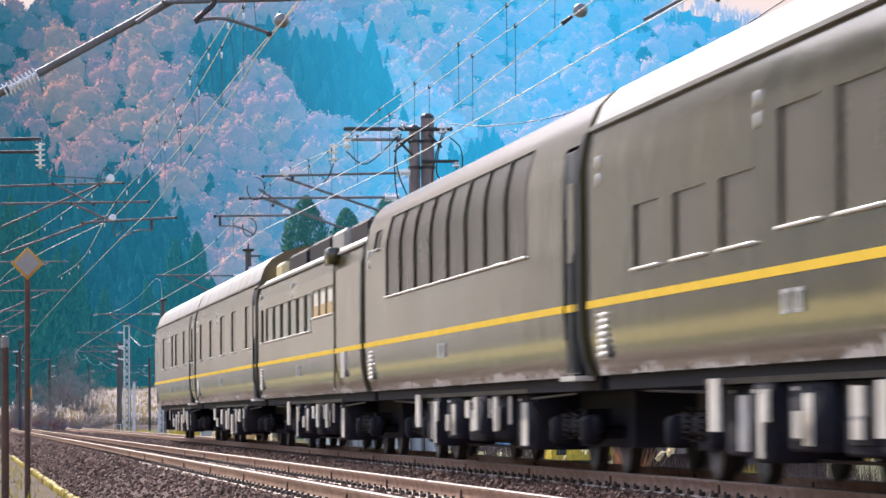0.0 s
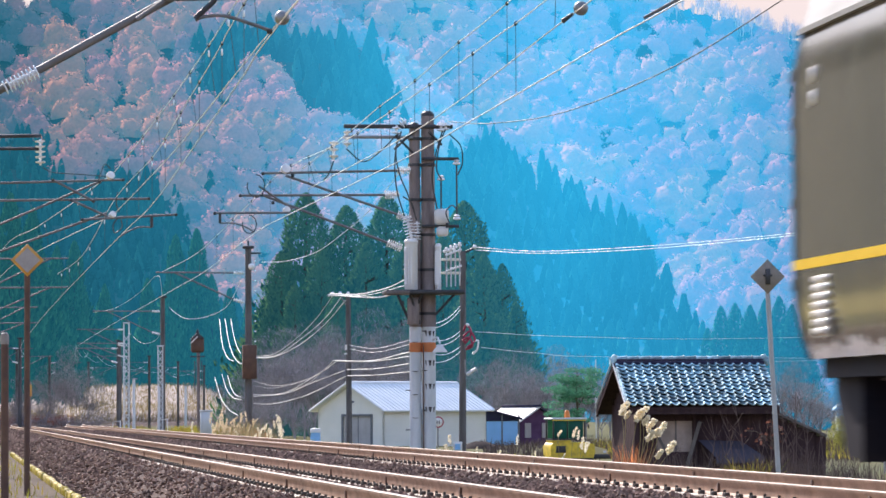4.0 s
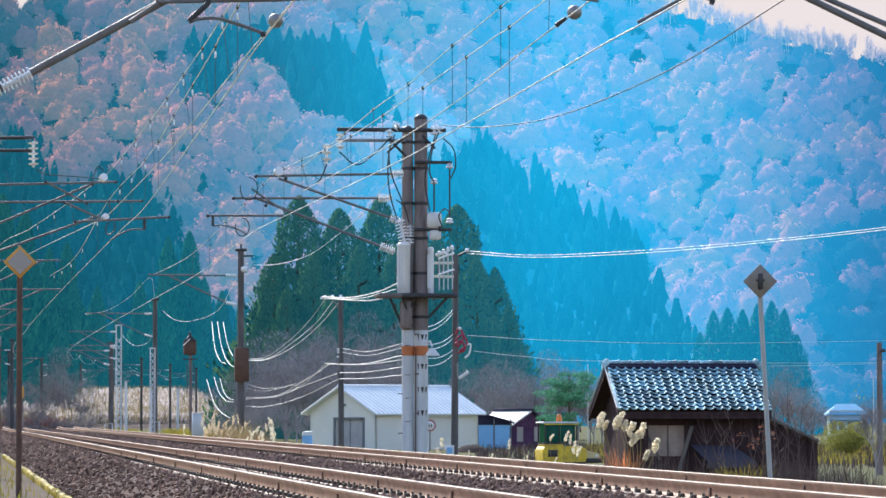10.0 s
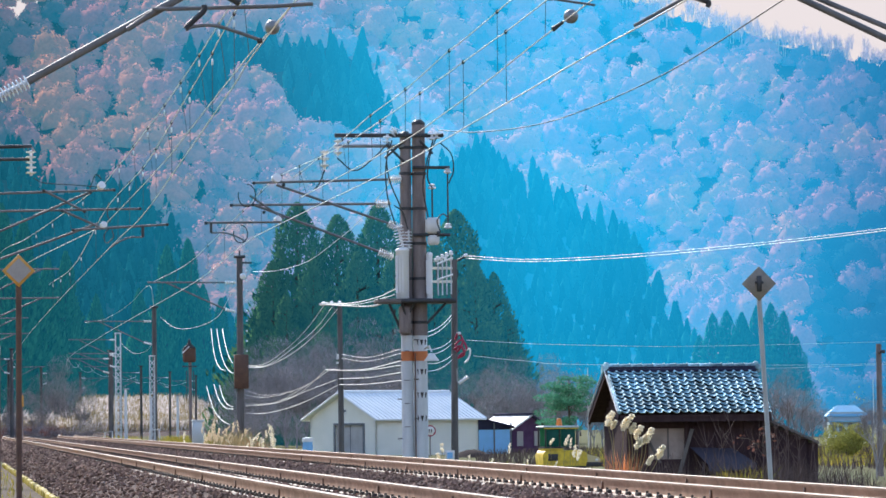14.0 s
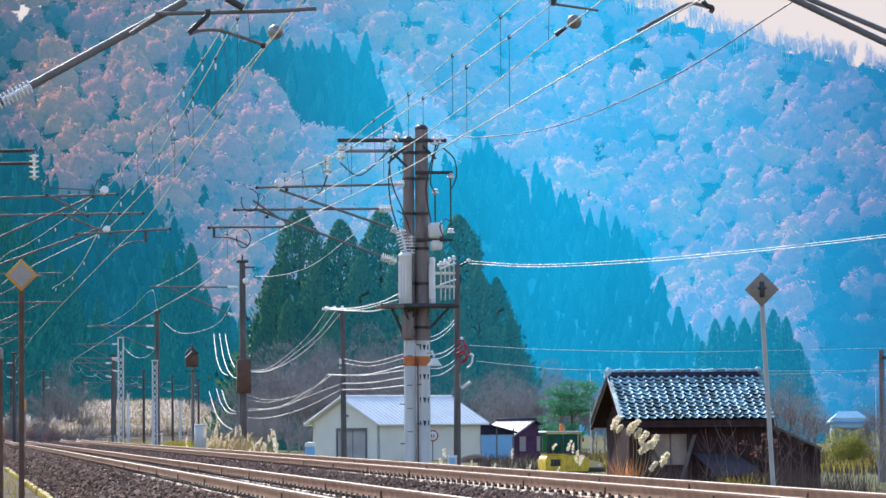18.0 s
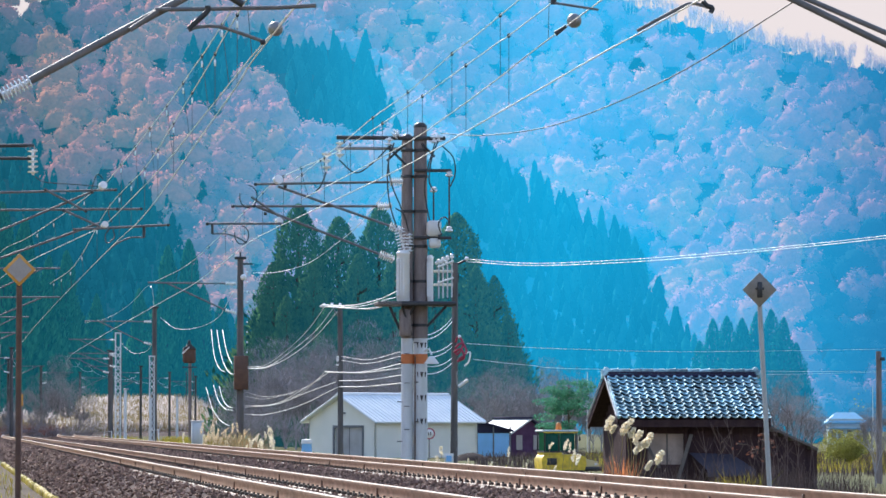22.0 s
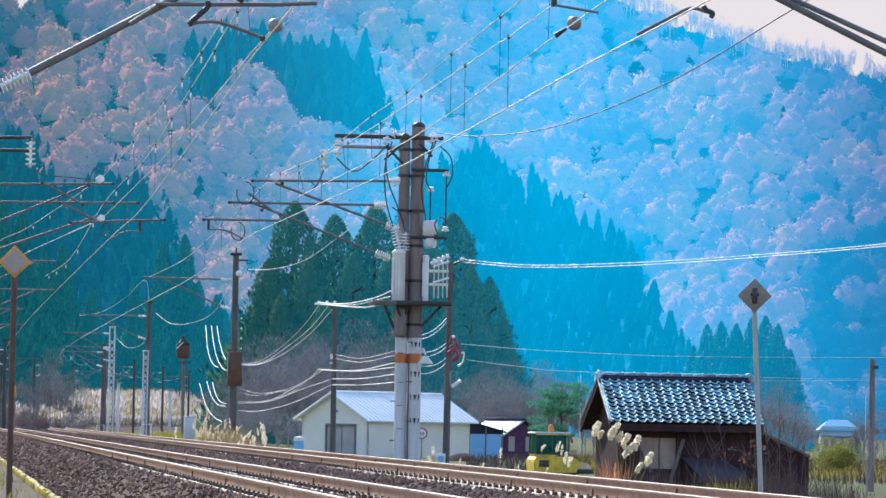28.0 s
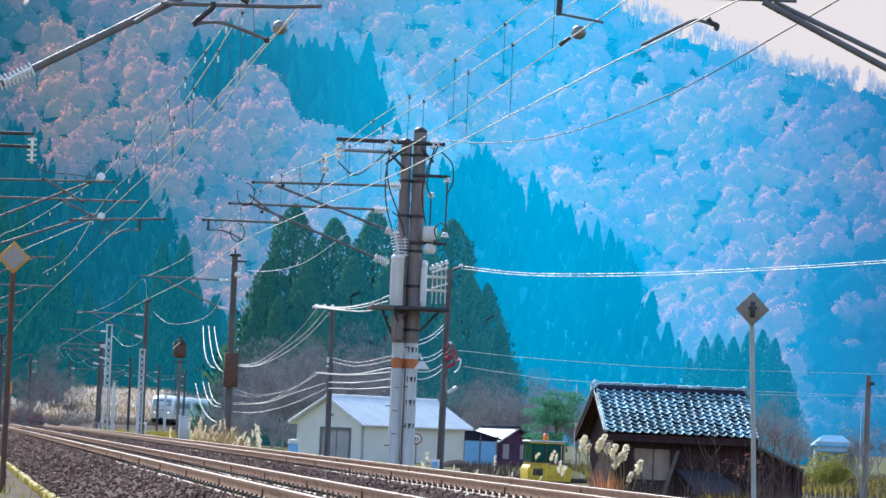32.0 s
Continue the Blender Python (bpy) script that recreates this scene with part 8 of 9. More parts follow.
def crown_form(kind, seed):
    """One far crown of unit size: a closed lumpy skin (points, faces, outward directions) and loose leaf clumps over it."""
    rng = np.random.default_rng(seed)
    rings, segs = (9, 9) if kind == "cedar" else (7, 12)
    pts, out = [], []

    def at(u, a):
        """u from the foot to the tip."""
        if kind == "cedar":
            k = 0.72 + 0.5 * noise.noise((1.5 * math.cos(a), 1.5 * math.sin(a), u * 6 + seed * 3.7))
            r = (1 - u) ** 0.62 * (0.25 + k) * min(1.0, 0.6 + 2 * u) + 0.02
            return (r * math.cos(a), r * math.sin(a), u), (math.cos(a), math.sin(a), 0.35)
        t = math.pi * (-0.16 + 0.66 * u)
        d = Vector((math.cos(t) * math.cos(a), math.cos(t) * math.sin(a), math.sin(t)))
        k = 0.78 + 0.36 * noise.noise(d * 1.3 + Vector((seed * 3.1, 0, 0))) + 0.2 * noise.noise(d * 2.8 + Vector((0, seed * 1.7, 0))) + 0.08 * noise.noise(d * 6.5)
        return (d.x * k, d.y * k, 0.4 + 0.6 * d.z * k), tuple(d)

    for i in range(rings + 1):
        for j in range(segs):
            p, d = at(i / rings, 6.283 * (j + 0.5 * (i % 2)) / segs)
            pts.append(p if kind == "cedar" else (0.88 * p[0], 0.88 * p[1], 0.4 + 0.88 * (p[2] - 0.4)))
            out.append(d)
    faces = np.array([(i * segs + j, i * segs + (j + 1) % segs, (i + 1) * segs + (j + 1) % segs, (i + 1) * segs + j) for i in range(rings) for j in range(segs)])
    m = 70 if kind == "cedar" else 300
    loose = [at(rng.uniform(0.05, 1) ** 0.9, rng.uniform(0, 6.283)) for _ in range(m)]
    c = np.array([q[0] for q in loose])
    spread = rng.uniform(0.9, 1.12, m) if kind == "cedar" else rng.uniform(0.84, 1.07, m)
    c = np.stack([c[:, 0] * spread, c[:, 1] * spread, 0.4 + (c[:, 2] - 0.4) * spread], 1) if kind != "cedar" else c * np.stack([spread, spread, np.ones(m)], 1)
    d = np.array([q[1] for q in loose])
    return np.array(pts), faces, np.array(out), c, d / np.linalg.norm(d, axis=1)[:, None]


def facing_quads(c, d, size, rng):
    """Leaf clumps lying roughly square to d, with soft normals along d."""
    n = len(c)
    w = d + rng.normal(0, 0.5, (n, 3))
    w /= np.linalg.norm(w, axis=1)[:, None]
    a = np.cross(w, rng.normal(size=(n, 3)))
    a /= np.linalg.norm(a, axis=1)[:, None]
    b = np.cross(w, a)
    s = (size * rng.uniform(0.6, 1.35, n))[:, None]
    q = rng.uniform(0.55, 1.1, (n, 4, 1))
    v = np.stack([c + a * s * q[:, 0], c + b * s * q[:, 1], c - a * s * q[:, 2], c - b * s * q[:, 3]], 1).reshape(-1, 3)
    return v, np.arange(4 * n).reshape(n, 4), np.repeat(d, 4, 0)


def inside(poly, x, y):
    """Whether a stand's outline holds the point."""
    hit = False
    for (xa, ya), (xb, yb) in zip(poly, poly[1:] + poly[:1]):
        if (ya > y) != (yb > y) and x < xa + (xb - xa) * (y - ya) / (yb - ya):
            hit = not hit
    return hit


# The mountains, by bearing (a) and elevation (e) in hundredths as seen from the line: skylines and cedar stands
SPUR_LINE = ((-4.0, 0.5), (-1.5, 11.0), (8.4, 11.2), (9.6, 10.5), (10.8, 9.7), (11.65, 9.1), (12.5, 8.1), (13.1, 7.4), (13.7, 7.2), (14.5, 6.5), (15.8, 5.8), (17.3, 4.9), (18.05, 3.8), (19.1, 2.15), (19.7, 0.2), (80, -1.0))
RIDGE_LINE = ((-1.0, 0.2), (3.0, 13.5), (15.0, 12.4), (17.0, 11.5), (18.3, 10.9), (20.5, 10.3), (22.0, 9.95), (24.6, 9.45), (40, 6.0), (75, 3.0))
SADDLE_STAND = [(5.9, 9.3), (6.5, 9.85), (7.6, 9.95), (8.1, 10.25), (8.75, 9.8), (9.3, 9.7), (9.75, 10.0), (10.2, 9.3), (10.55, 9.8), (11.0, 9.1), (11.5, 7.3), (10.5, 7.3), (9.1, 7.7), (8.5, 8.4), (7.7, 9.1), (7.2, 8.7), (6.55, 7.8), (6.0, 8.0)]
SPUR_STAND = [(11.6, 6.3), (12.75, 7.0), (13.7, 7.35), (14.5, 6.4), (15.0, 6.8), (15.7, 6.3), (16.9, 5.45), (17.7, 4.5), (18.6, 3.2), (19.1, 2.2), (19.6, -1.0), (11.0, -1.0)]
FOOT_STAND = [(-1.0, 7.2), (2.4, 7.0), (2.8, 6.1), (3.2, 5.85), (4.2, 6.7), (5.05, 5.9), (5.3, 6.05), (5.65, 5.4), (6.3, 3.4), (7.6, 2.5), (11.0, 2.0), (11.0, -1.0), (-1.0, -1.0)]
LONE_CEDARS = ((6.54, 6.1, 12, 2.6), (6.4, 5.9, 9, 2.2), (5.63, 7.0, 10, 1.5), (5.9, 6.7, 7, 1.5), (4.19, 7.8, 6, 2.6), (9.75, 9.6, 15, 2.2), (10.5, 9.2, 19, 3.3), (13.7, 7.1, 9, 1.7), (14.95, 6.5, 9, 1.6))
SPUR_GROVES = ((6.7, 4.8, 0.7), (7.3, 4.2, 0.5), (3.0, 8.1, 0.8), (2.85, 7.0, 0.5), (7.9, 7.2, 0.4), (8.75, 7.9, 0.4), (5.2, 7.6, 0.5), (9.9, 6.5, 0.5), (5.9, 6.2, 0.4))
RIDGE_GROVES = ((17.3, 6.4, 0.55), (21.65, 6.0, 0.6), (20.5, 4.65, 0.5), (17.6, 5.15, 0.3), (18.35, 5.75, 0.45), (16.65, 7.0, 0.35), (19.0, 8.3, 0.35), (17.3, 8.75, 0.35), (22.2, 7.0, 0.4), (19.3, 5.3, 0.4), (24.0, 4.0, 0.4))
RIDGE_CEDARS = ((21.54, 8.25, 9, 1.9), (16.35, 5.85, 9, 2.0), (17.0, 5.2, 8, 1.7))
# the last two dark crowns stand in for a shaded patch of slope
RIDGE_EVERGREENS_AND_SHADE = ((17.65, 9.75, 6.0), (17.95, 9.6, 5.4), (17.7, 9.3, 4.6), (19.03, 9.5, 3.2), (18.8, 8.6, 3.2), (18.8, 8.2, 2.6), (19.2, 8.15, 2.6), (16.65, 7.1, 4.5), (16.7, 6.8, 4.0))


def spray_quads(c, d, size, rng):
    """Upswept cedar sprays: long narrow leaves square to d, pointing up and outward."""
    n = len(c)
    up = np.array([0, 0, 0.9]) + 0.55 * d + rng.normal(0, 0.28, (n, 3))
    up /= np.linalg.norm(up, axis=1)[:, None]
    side = np.cross(up, d + rng.normal(0, 0.3, (n, 3)))
    side /= np.linalg.norm(side, axis=1)[:, None]
    s = (size * rng.uniform(0.6, 1.3, n))[:, None]
    v = np.stack([c - up * s * 0.9, c + side * s * 0.55, c + up * s * 1.7, c - side * s * 0.55], 1).reshape(-1, 3)
    return v, np.arange(4 * n).reshape(n, 4), np.repeat(d, 4, 0)


def hillside():
    """The wooded mountains across the valley, a far backdrop: a nearer spur and a farther ridge, with cedar stands, leafless and autumn crowns."""
    rng = np.random.default_rng(21)

    def line(pts, a):
        return float(np.interp(a, [p[0] for p in pts], [p[1] for p in pts]))

    def place(far, a, e):
        """The point of a mountain's slope at a bearing and an elevation."""
        d = (1180 + 3400 * max(e, 0) / 100 if far else 800 + 2600 * max(e, 0) / 100) + 30 * noise.noise((a * 0.14, e * 0.2, 3))
        return np.array([a * d / 100, d, 0.61 + e * d / 100])

    for far, sky_line, name, lab in ((0, SPUR_LINE, "backdrop_spur", "hazy wooded spur of the mountain behind the valley"), (1, RIDGE_LINE, "backdrop_mountain", "hazy blue wooded mountainside behind the valley")):
        g = Geo()
        na, ne = 110, 26
        for i in range(na + 1):
            a = (-4 if not far else -1) + (24.5 if not far else 76) * i / na
            top = max(-0.6, line(sky_line, a) - (0.55 if not far else 0.25))
            for j in range(ne + 1):
                e = -0.6 + (top + 0.6) * j / ne
                g.v.append(tuple(place(far, a, e) - np.array([0, 0, 1.5])))
        g.f = [(i * (ne + 1) + j, (i + 1) * (ne + 1) + j, (i + 1) * (ne + 1) + j + 1, i * (ne + 1) + j + 1) for i in range(na) for j in range(ne)]
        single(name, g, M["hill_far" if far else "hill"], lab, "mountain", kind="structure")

    # unseen slopes added to the left, one pale and one dark, to shape the train's reflections
    for a0, a1, key, name, lab in ((-0.115, -0.014, "pale_reflector", "backdrop_slope", "unseen pale slope added for the train's side to reflect"), (-2.2, -0.115, "dark_reflector", "backdrop_wood", "unseen dark slope added for the train's side to reflect")):
        s = Geo()
        for i in range(41):
            a = a0 + (a1 - a0) * i / 40
            for j in range(13):
                e = -0.01 + 0.19 * j / 12
                d = 250 + 900 * max(e, 0) + 20 * noise.noise((a * 5, e * 12, 8))
                s.v.append((a * d, d, 0.61 + e * d * math.hypot(1, a) - 1.5))
        s.f = [(i * 13 + j, (i + 1) * 13 + j, (i + 1) * 13 + j + 1, i * 13 + j + 1) for i in range(40) for j in range(12)]
        single(name, s, M[key], lab, "hillside", kind="structure")

    def hue(far, a, e):
        """From leafless grey to autumn orange: soft drifts, with single trees that stand out; upper ridge shade is a
        lower hue.
        """
        drift_ = 0.62 * noise.noise((a * 0.55, e * 0.75, 4.0)) + 0.3 * noise.noise((a * 1.7, e * 2.1, 9.0))
        if not far:
            h = 0.64 + 1.4 * drift_ + sum(0.45 * math.exp(-((a - x) / w) ** 2 - ((e - y) / w) ** 2) for x, y, w in SPUR_GROVES)
        else:
            h = 0.60 + 1.45 * drift_ + sum(0.5 * math.exp(-((a - x) / w) ** 2 - ((e - y) / (0.7 * w)) ** 2) for x, y, w in RIDGE_GROVES)
            # shade above this line is painted as a cooler, darker hue
            lit = line(((15, 13), (19.0, 9.95), (24.6, 7.0), (40, 0)), a)
            h -= 0.35 * min(1, max(0, (e - lit + 0.25) / 0.5))
            h -= 0.55 * min(1, max(0, (a - 21.9) / 0.8)) * min(1, max(0, (5.6 - e) / 0.8))
        return h + rng.normal(0, 0.025) + (0.25 if rng.uniform() < 0.05 else 0)

    sets = {"hill_cedar": [], "hill_wood": [], "ridge_cedar": [], "ridge_evergreen": [], "ridge_wood": []}
    for far in (0, 1):
        sky_line = RIDGE_LINE if far else SPUR_LINE
        e = 0.0
        while e < 11.6:
            d = place(far, 10, e)[1]
            a = (-1.5 if not far else 8.0) + rng.uniform(0, 0.5)
            while a < (20 if not far else 26.5):
                aa, ee = a + rng.normal(0, 0.09), e + rng.normal(0, 0.08)
                if ee > line(sky_line, aa) - (0.2 if far else 0.02) or (far and ee < line(SPUR_LINE, aa) - 1.2):
                    a += 0.3
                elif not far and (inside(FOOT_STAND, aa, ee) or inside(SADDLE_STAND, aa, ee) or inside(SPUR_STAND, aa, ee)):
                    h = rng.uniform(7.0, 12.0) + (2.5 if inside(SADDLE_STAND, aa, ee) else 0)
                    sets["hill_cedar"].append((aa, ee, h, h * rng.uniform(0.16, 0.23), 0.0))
                    a += 100 * rng.uniform(1.6, 3.0) / d
                else:
                    r = rng.choice([2.3, 3.2, 4.3, 5.8], p=[0.2, 0.3, 0.3, 0.2]) * rng.uniform(0.85, 1.15) * (1.6 if far else 1.15)
                    if line(sky_line, aa) - ee < 0.5:
                        r = min(r, 2.6)
                    sets["ridge_wood" if far else "hill_wood"].append((aa, ee, r * rng.uniform(1.4, 2.0), r, hue(far, aa, ee)))
                    a += 100 * r * rng.uniform(1.0, 1.7) / d
            e += 0.25
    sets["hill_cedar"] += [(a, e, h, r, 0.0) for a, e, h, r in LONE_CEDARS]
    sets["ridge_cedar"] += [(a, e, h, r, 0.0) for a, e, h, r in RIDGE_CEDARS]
    sets["ridge_evergreen"] += [(a, e, 2.0 * r, 1.1 * r, 0.0) for a, e, r in RIDGE_EVERGREENS_AND_SHADE]
    names = {"hill_cedar": "dark blue-green cedar stands on the spur", "hill_wood": "hazy leafless grey and faded orange autumn woods on the spur", "ridge_cedar": "single dark cedars on the far mountainside", "ridge_evergreen": "dark round evergreens on the far mountainside, two standing in for a shaded patch", "ridge_wood": "blue hazy leafless and autumn woods on the far mountainside"}
    for key, items in sets.items():
        far, kind = int("ridge" in key), "cedar" if "cedar" in key else "round"
        forms = [crown_form(kind, 60 + k) for k in range(10)]
        vs, fs, ns, base = [], [], [], 0
        cs, ds, sz, hues, leaf_hues = [], [], [], [], []
        lift = np.array([0, -0.1, 0.3])
        for a, ee, h, r, tint in items:
            p, faces, o, c, q = forms[rng.integers(0, 10)]
            t = rng.uniform(0, 6.28)
            turn = np.array([[np.cos(t), np.sin(t), 0], [-np.sin(t), np.cos(t), 0], [0, 0, 1]])
            foot, scale = place(far, a, ee) - np.array([0, 2, (0.62 if kind == "cedar" else 0.5) * h]), np.array([r, r, h])
            vs.append((p * scale) @ turn + foot)
            fs.append(faces + base)
            hues.append(np.full(len(p), tint))
            leaf_hues.append(np.full(4 * len(c), tint))
            base += len(p)
            ns.append(o @ turn + lift)
            cs.append((c * scale) @ turn + foot)
            ds.append(q @ turn + lift)
            sz.append(np.full(len(c), 0.26 if kind == "cedar" else 0.05 * r + 0.12))
        ds = np.concatenate(ds)
        v, f, nrm = facing_quads(np.concatenate(cs), ds / np.linalg.norm(ds, axis=1)[:, None], np.concatenate(sz), rng)
        ns = np.concatenate(ns + [nrm])
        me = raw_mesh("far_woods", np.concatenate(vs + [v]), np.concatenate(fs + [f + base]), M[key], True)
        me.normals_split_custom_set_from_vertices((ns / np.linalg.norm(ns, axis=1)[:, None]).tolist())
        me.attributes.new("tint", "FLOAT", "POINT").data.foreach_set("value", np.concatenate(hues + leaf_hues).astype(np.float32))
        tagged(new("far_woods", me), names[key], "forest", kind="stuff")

    # leafless trees along the skyline: trunks with fanned boughs
    feet, tall, wide = [], [], []
    for a in np.arange(15.0, 26.5, 0.036):
        if noise.noise((a * 2.1, 0, 4)) < -0.3:
            continue
        aa = a + rng.normal(0, 0.02)
        p = place(1, aa, line(RIDGE_LINE, aa) - rng.uniform(0.3, 0.65))
        h = rng.uniform(7.5, 12.0) + 2.5 * noise.noise((a * 1.3, 0, 8))
        feet.append(p)
        tall.append(h * 0.8)
        wide.append(0.16)
        for _ in range(46):
            k = rng.uniform(0.3, 0.82)
            feet.append(p + np.array([rng.normal(0, 0.1 + 1.6 * max(0, k - 0.4)), rng.normal(0, 0.5), h * k]))
            tall.append(h * (1.08 - k) * rng.uniform(0.35, 0.75))
            wide.append(0.06)
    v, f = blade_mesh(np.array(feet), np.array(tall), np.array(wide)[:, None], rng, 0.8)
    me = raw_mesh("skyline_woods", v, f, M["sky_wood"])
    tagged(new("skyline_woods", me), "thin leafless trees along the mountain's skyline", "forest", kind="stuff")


def trees():
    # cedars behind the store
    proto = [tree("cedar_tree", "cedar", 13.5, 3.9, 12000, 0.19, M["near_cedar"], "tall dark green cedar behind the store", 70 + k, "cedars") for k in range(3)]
    spots = [(476, 16.0, 335, 1.2), (520, 21.2, 340, 1.4), (590, 20.4, 345, 1.4), (500, 13.0, 328, 1.1), (548, 16.0, 330, 1.3), (662, 21.4, 346, 1.4), (725, 19.4, 350, 1.3), (800, 20.8, 345, 1.35), (868, 15.0, 338, 1.15), (893, 11.5, 332, 1.1), (908, 8.0, 328, 1.0), (625, 16.5, 330, 1.3), (690, 16.5, 328, 1.3), (760, 17.0, 330, 1.3), (835, 15.4, 328, 1.2), (575, 12.0, 322, 1.2), (720, 13.0, 322, 1.2), (800, 12.0, 320, 1.2), (850, 10.0, 322, 1.2)]
    rng = random.Random(4)
    for i, (px, h, y, full) in enumerate(spots):
        m = pose((px + 92) / 6950 * y * 1.008, y, -1.4, 0, 0, rng.uniform(0, 360)) @ Matrix.Diagonal((full * h / 15.4 * rng.uniform(0.92, 1.12), full * h / 15.4 * rng.uniform(0.92, 1.12), h / 13.5, 1))
        if i < 3:
            proto[i].matrix_basis = m
        else:
            c = copy_thing(proto[i % 3], m)
            c.matrix_basis = m
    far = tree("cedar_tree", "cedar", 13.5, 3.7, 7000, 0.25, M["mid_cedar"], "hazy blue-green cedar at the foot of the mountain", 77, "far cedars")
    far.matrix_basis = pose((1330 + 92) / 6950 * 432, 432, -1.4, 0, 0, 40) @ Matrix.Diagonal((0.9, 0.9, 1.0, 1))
    dark = tree("cedar_tree", "cedar", 13.5, 3.1, 6500, 0.28, M["dark_cedar"], "cedar at the foot of the mountain, shade put into its dark colour", 78, "far cedars")
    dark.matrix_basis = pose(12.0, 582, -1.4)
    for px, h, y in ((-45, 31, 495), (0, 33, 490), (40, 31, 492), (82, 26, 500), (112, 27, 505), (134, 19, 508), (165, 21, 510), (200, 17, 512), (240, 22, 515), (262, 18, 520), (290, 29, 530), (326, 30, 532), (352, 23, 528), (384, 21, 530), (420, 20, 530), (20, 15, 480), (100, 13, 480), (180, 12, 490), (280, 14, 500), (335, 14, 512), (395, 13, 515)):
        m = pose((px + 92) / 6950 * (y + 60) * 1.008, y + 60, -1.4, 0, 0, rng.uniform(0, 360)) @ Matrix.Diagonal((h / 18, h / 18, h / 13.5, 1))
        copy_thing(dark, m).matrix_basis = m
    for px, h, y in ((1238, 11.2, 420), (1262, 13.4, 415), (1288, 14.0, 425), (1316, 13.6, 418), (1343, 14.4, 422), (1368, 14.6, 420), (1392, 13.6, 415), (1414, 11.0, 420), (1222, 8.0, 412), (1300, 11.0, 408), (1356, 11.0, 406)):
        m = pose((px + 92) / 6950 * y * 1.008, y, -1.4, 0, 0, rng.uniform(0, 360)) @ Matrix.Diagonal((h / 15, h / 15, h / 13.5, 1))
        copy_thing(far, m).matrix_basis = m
    # grey thicket
    bp = [bare_tree(8.0, 30 + k, "leafless grey tree in the thicket behind the cables") for k in range(3)]
    bs = [(408, 5.0, 300), (424, 6.0, 302), (440, 7.0, 300), (470, 8.2, 304), (500, 9.0, 300), (530, 9.2, 306), (560, 8.6, 302), (590, 9.4, 300), (620, 8.8, 305), (650, 9.6, 300), (680, 9.0, 304), (455, 6.0, 285), (515, 6.5, 288), (575, 6.6, 286), (635, 7.0, 288), (690, 7, 290), (840, 6.2, 270), (870, 6.6, 266), (900, 6.2, 272), (930, 5.2, 268), (855, 4.5, 255), (385, 2.8, 262), (412, 3.2, 258), (438, 3.4, 262), (470, 3.2, 258), (500, 3.0, 256), (525, 2.6, 250), (20, 5, 330), (60, 5.5, 335), (130, 6, 340), (1400, 4.4, 200), (1425, 4.0, 205), (945, 5.6, 268), (968, 6.4, 274), (992, 6.2, 270), (1016, 5.6, 276), (1040, 5.0, 272), (1062, 4.4, 270), (960, 3.6, 300), (1000, 3.8, 302), (1045, 3.6, 300), (1075, 3.2, 298), (1372, 5.0, 240), (1440, 3.2, 262), (1468, 3.6, 380), (1530, 3.8, 384), (1560, 4.4, 380), (1590, 4.6, 300), (98, 8.6, 395), (112, 7.4, 398)]
    for i, (px, h, y) in enumerate(bs):
        m = pose((px + 92) / 6950 * y * 1.008, y, -1.3, 0, 0, rng.uniform(0, 360)) @ Matrix.Diagonal((h / 8, h / 8, h / 8, 1))
        if i < 3:
            bp[i].matrix_basis = m
        else:
            copy_thing(bp[i % 3], m).matrix_basis = m
    # small pine and round bush
    pn = tree("pine_tree", "pine", 4.6, 2.05, 12000, 0.062, M["pine"], "bushy bright green pine beside the tiled shed", 91, "")
    pn.matrix_basis = pose((1000 + 92) / 6950 * 216, 214, -1.3)
    bu = tree("round_bush", "bush", 1.85, 1.35, 9000, 0.05, M["shrub"], "yellow-green rounded bush at the field edge", 93, "")
    bu.matrix_basis = pose((1497 + 92) / 6950 * 182, 180, -1.6)
    # thin saplings before the tiled shed
    rs = random.Random(17)
    for px, top in ((1236, 0.75), (1262, 0.5), (1278, 0.95), (1300, 1.1), (1322, 0.8), (1350, 1.0), (1366, 1.2), (1378, 1.5), (1392, 1.75), (1406, 1.6), (1416, 1.3), (1430, 1.0), (1384, 0.9), (1340, 0.7), (1442, 0.8)):
        y = rs.uniform(68.5, 72.5)
        x = (px + 92) / 6950 * y * 1.01
        s = thing("sapling", pose(x, y, lay(x)), "thin leafless brown sapling beside the tiled shed", "sapling", "saplings")
        h = top - 0.35 - lay(x)
        g = Geo()
        tip = Vector((rs.uniform(-0.25, 0.25), 0, h))
        stem = smooth_line([(0, 0, -0.05), (tip.x * 0.2 + 0.03, 0.02, h * 0.45), tip], 5)
        g.tube(stem, [0.011 - 0.008 * k / (len(stem) - 1) for k in range(len(stem))], 5)
        part("stem", g, M["brown_twig"], s)
        for k in range(rs.randrange(6, 11)):
            b = stem[rs.randrange(3, len(stem) - 1)]
            e = Vector((rs.uniform(-0.3, 0.3), rs.uniform(-0.2, 0.2), rs.uniform(0.2, 0.5)))
            part("branch", Geo().tube([b, b + e * 0.5 + Vector((0, 0, -0.03)), b + e], [0.006, 0.005, 0.002], 4), M["brown_twig"], s)
    for px, h, y in ((-10, 2.6, 300), (25, 2.9, 304), (55, 2.6, 300), (85, 2.4, 306), (112, 2.2, 302), (150, 2.3, 300)):
        m = pose((px + 92) / 6950 * y * 1.008, y, -1.2, 0, 0, rng.uniform(0, 360)) @ Matrix.Diagonal((h / 5.5, h / 5.5, h / 8, 1))
        copy_thing(bp[rng.randrange(3)], m).matrix_basis = m
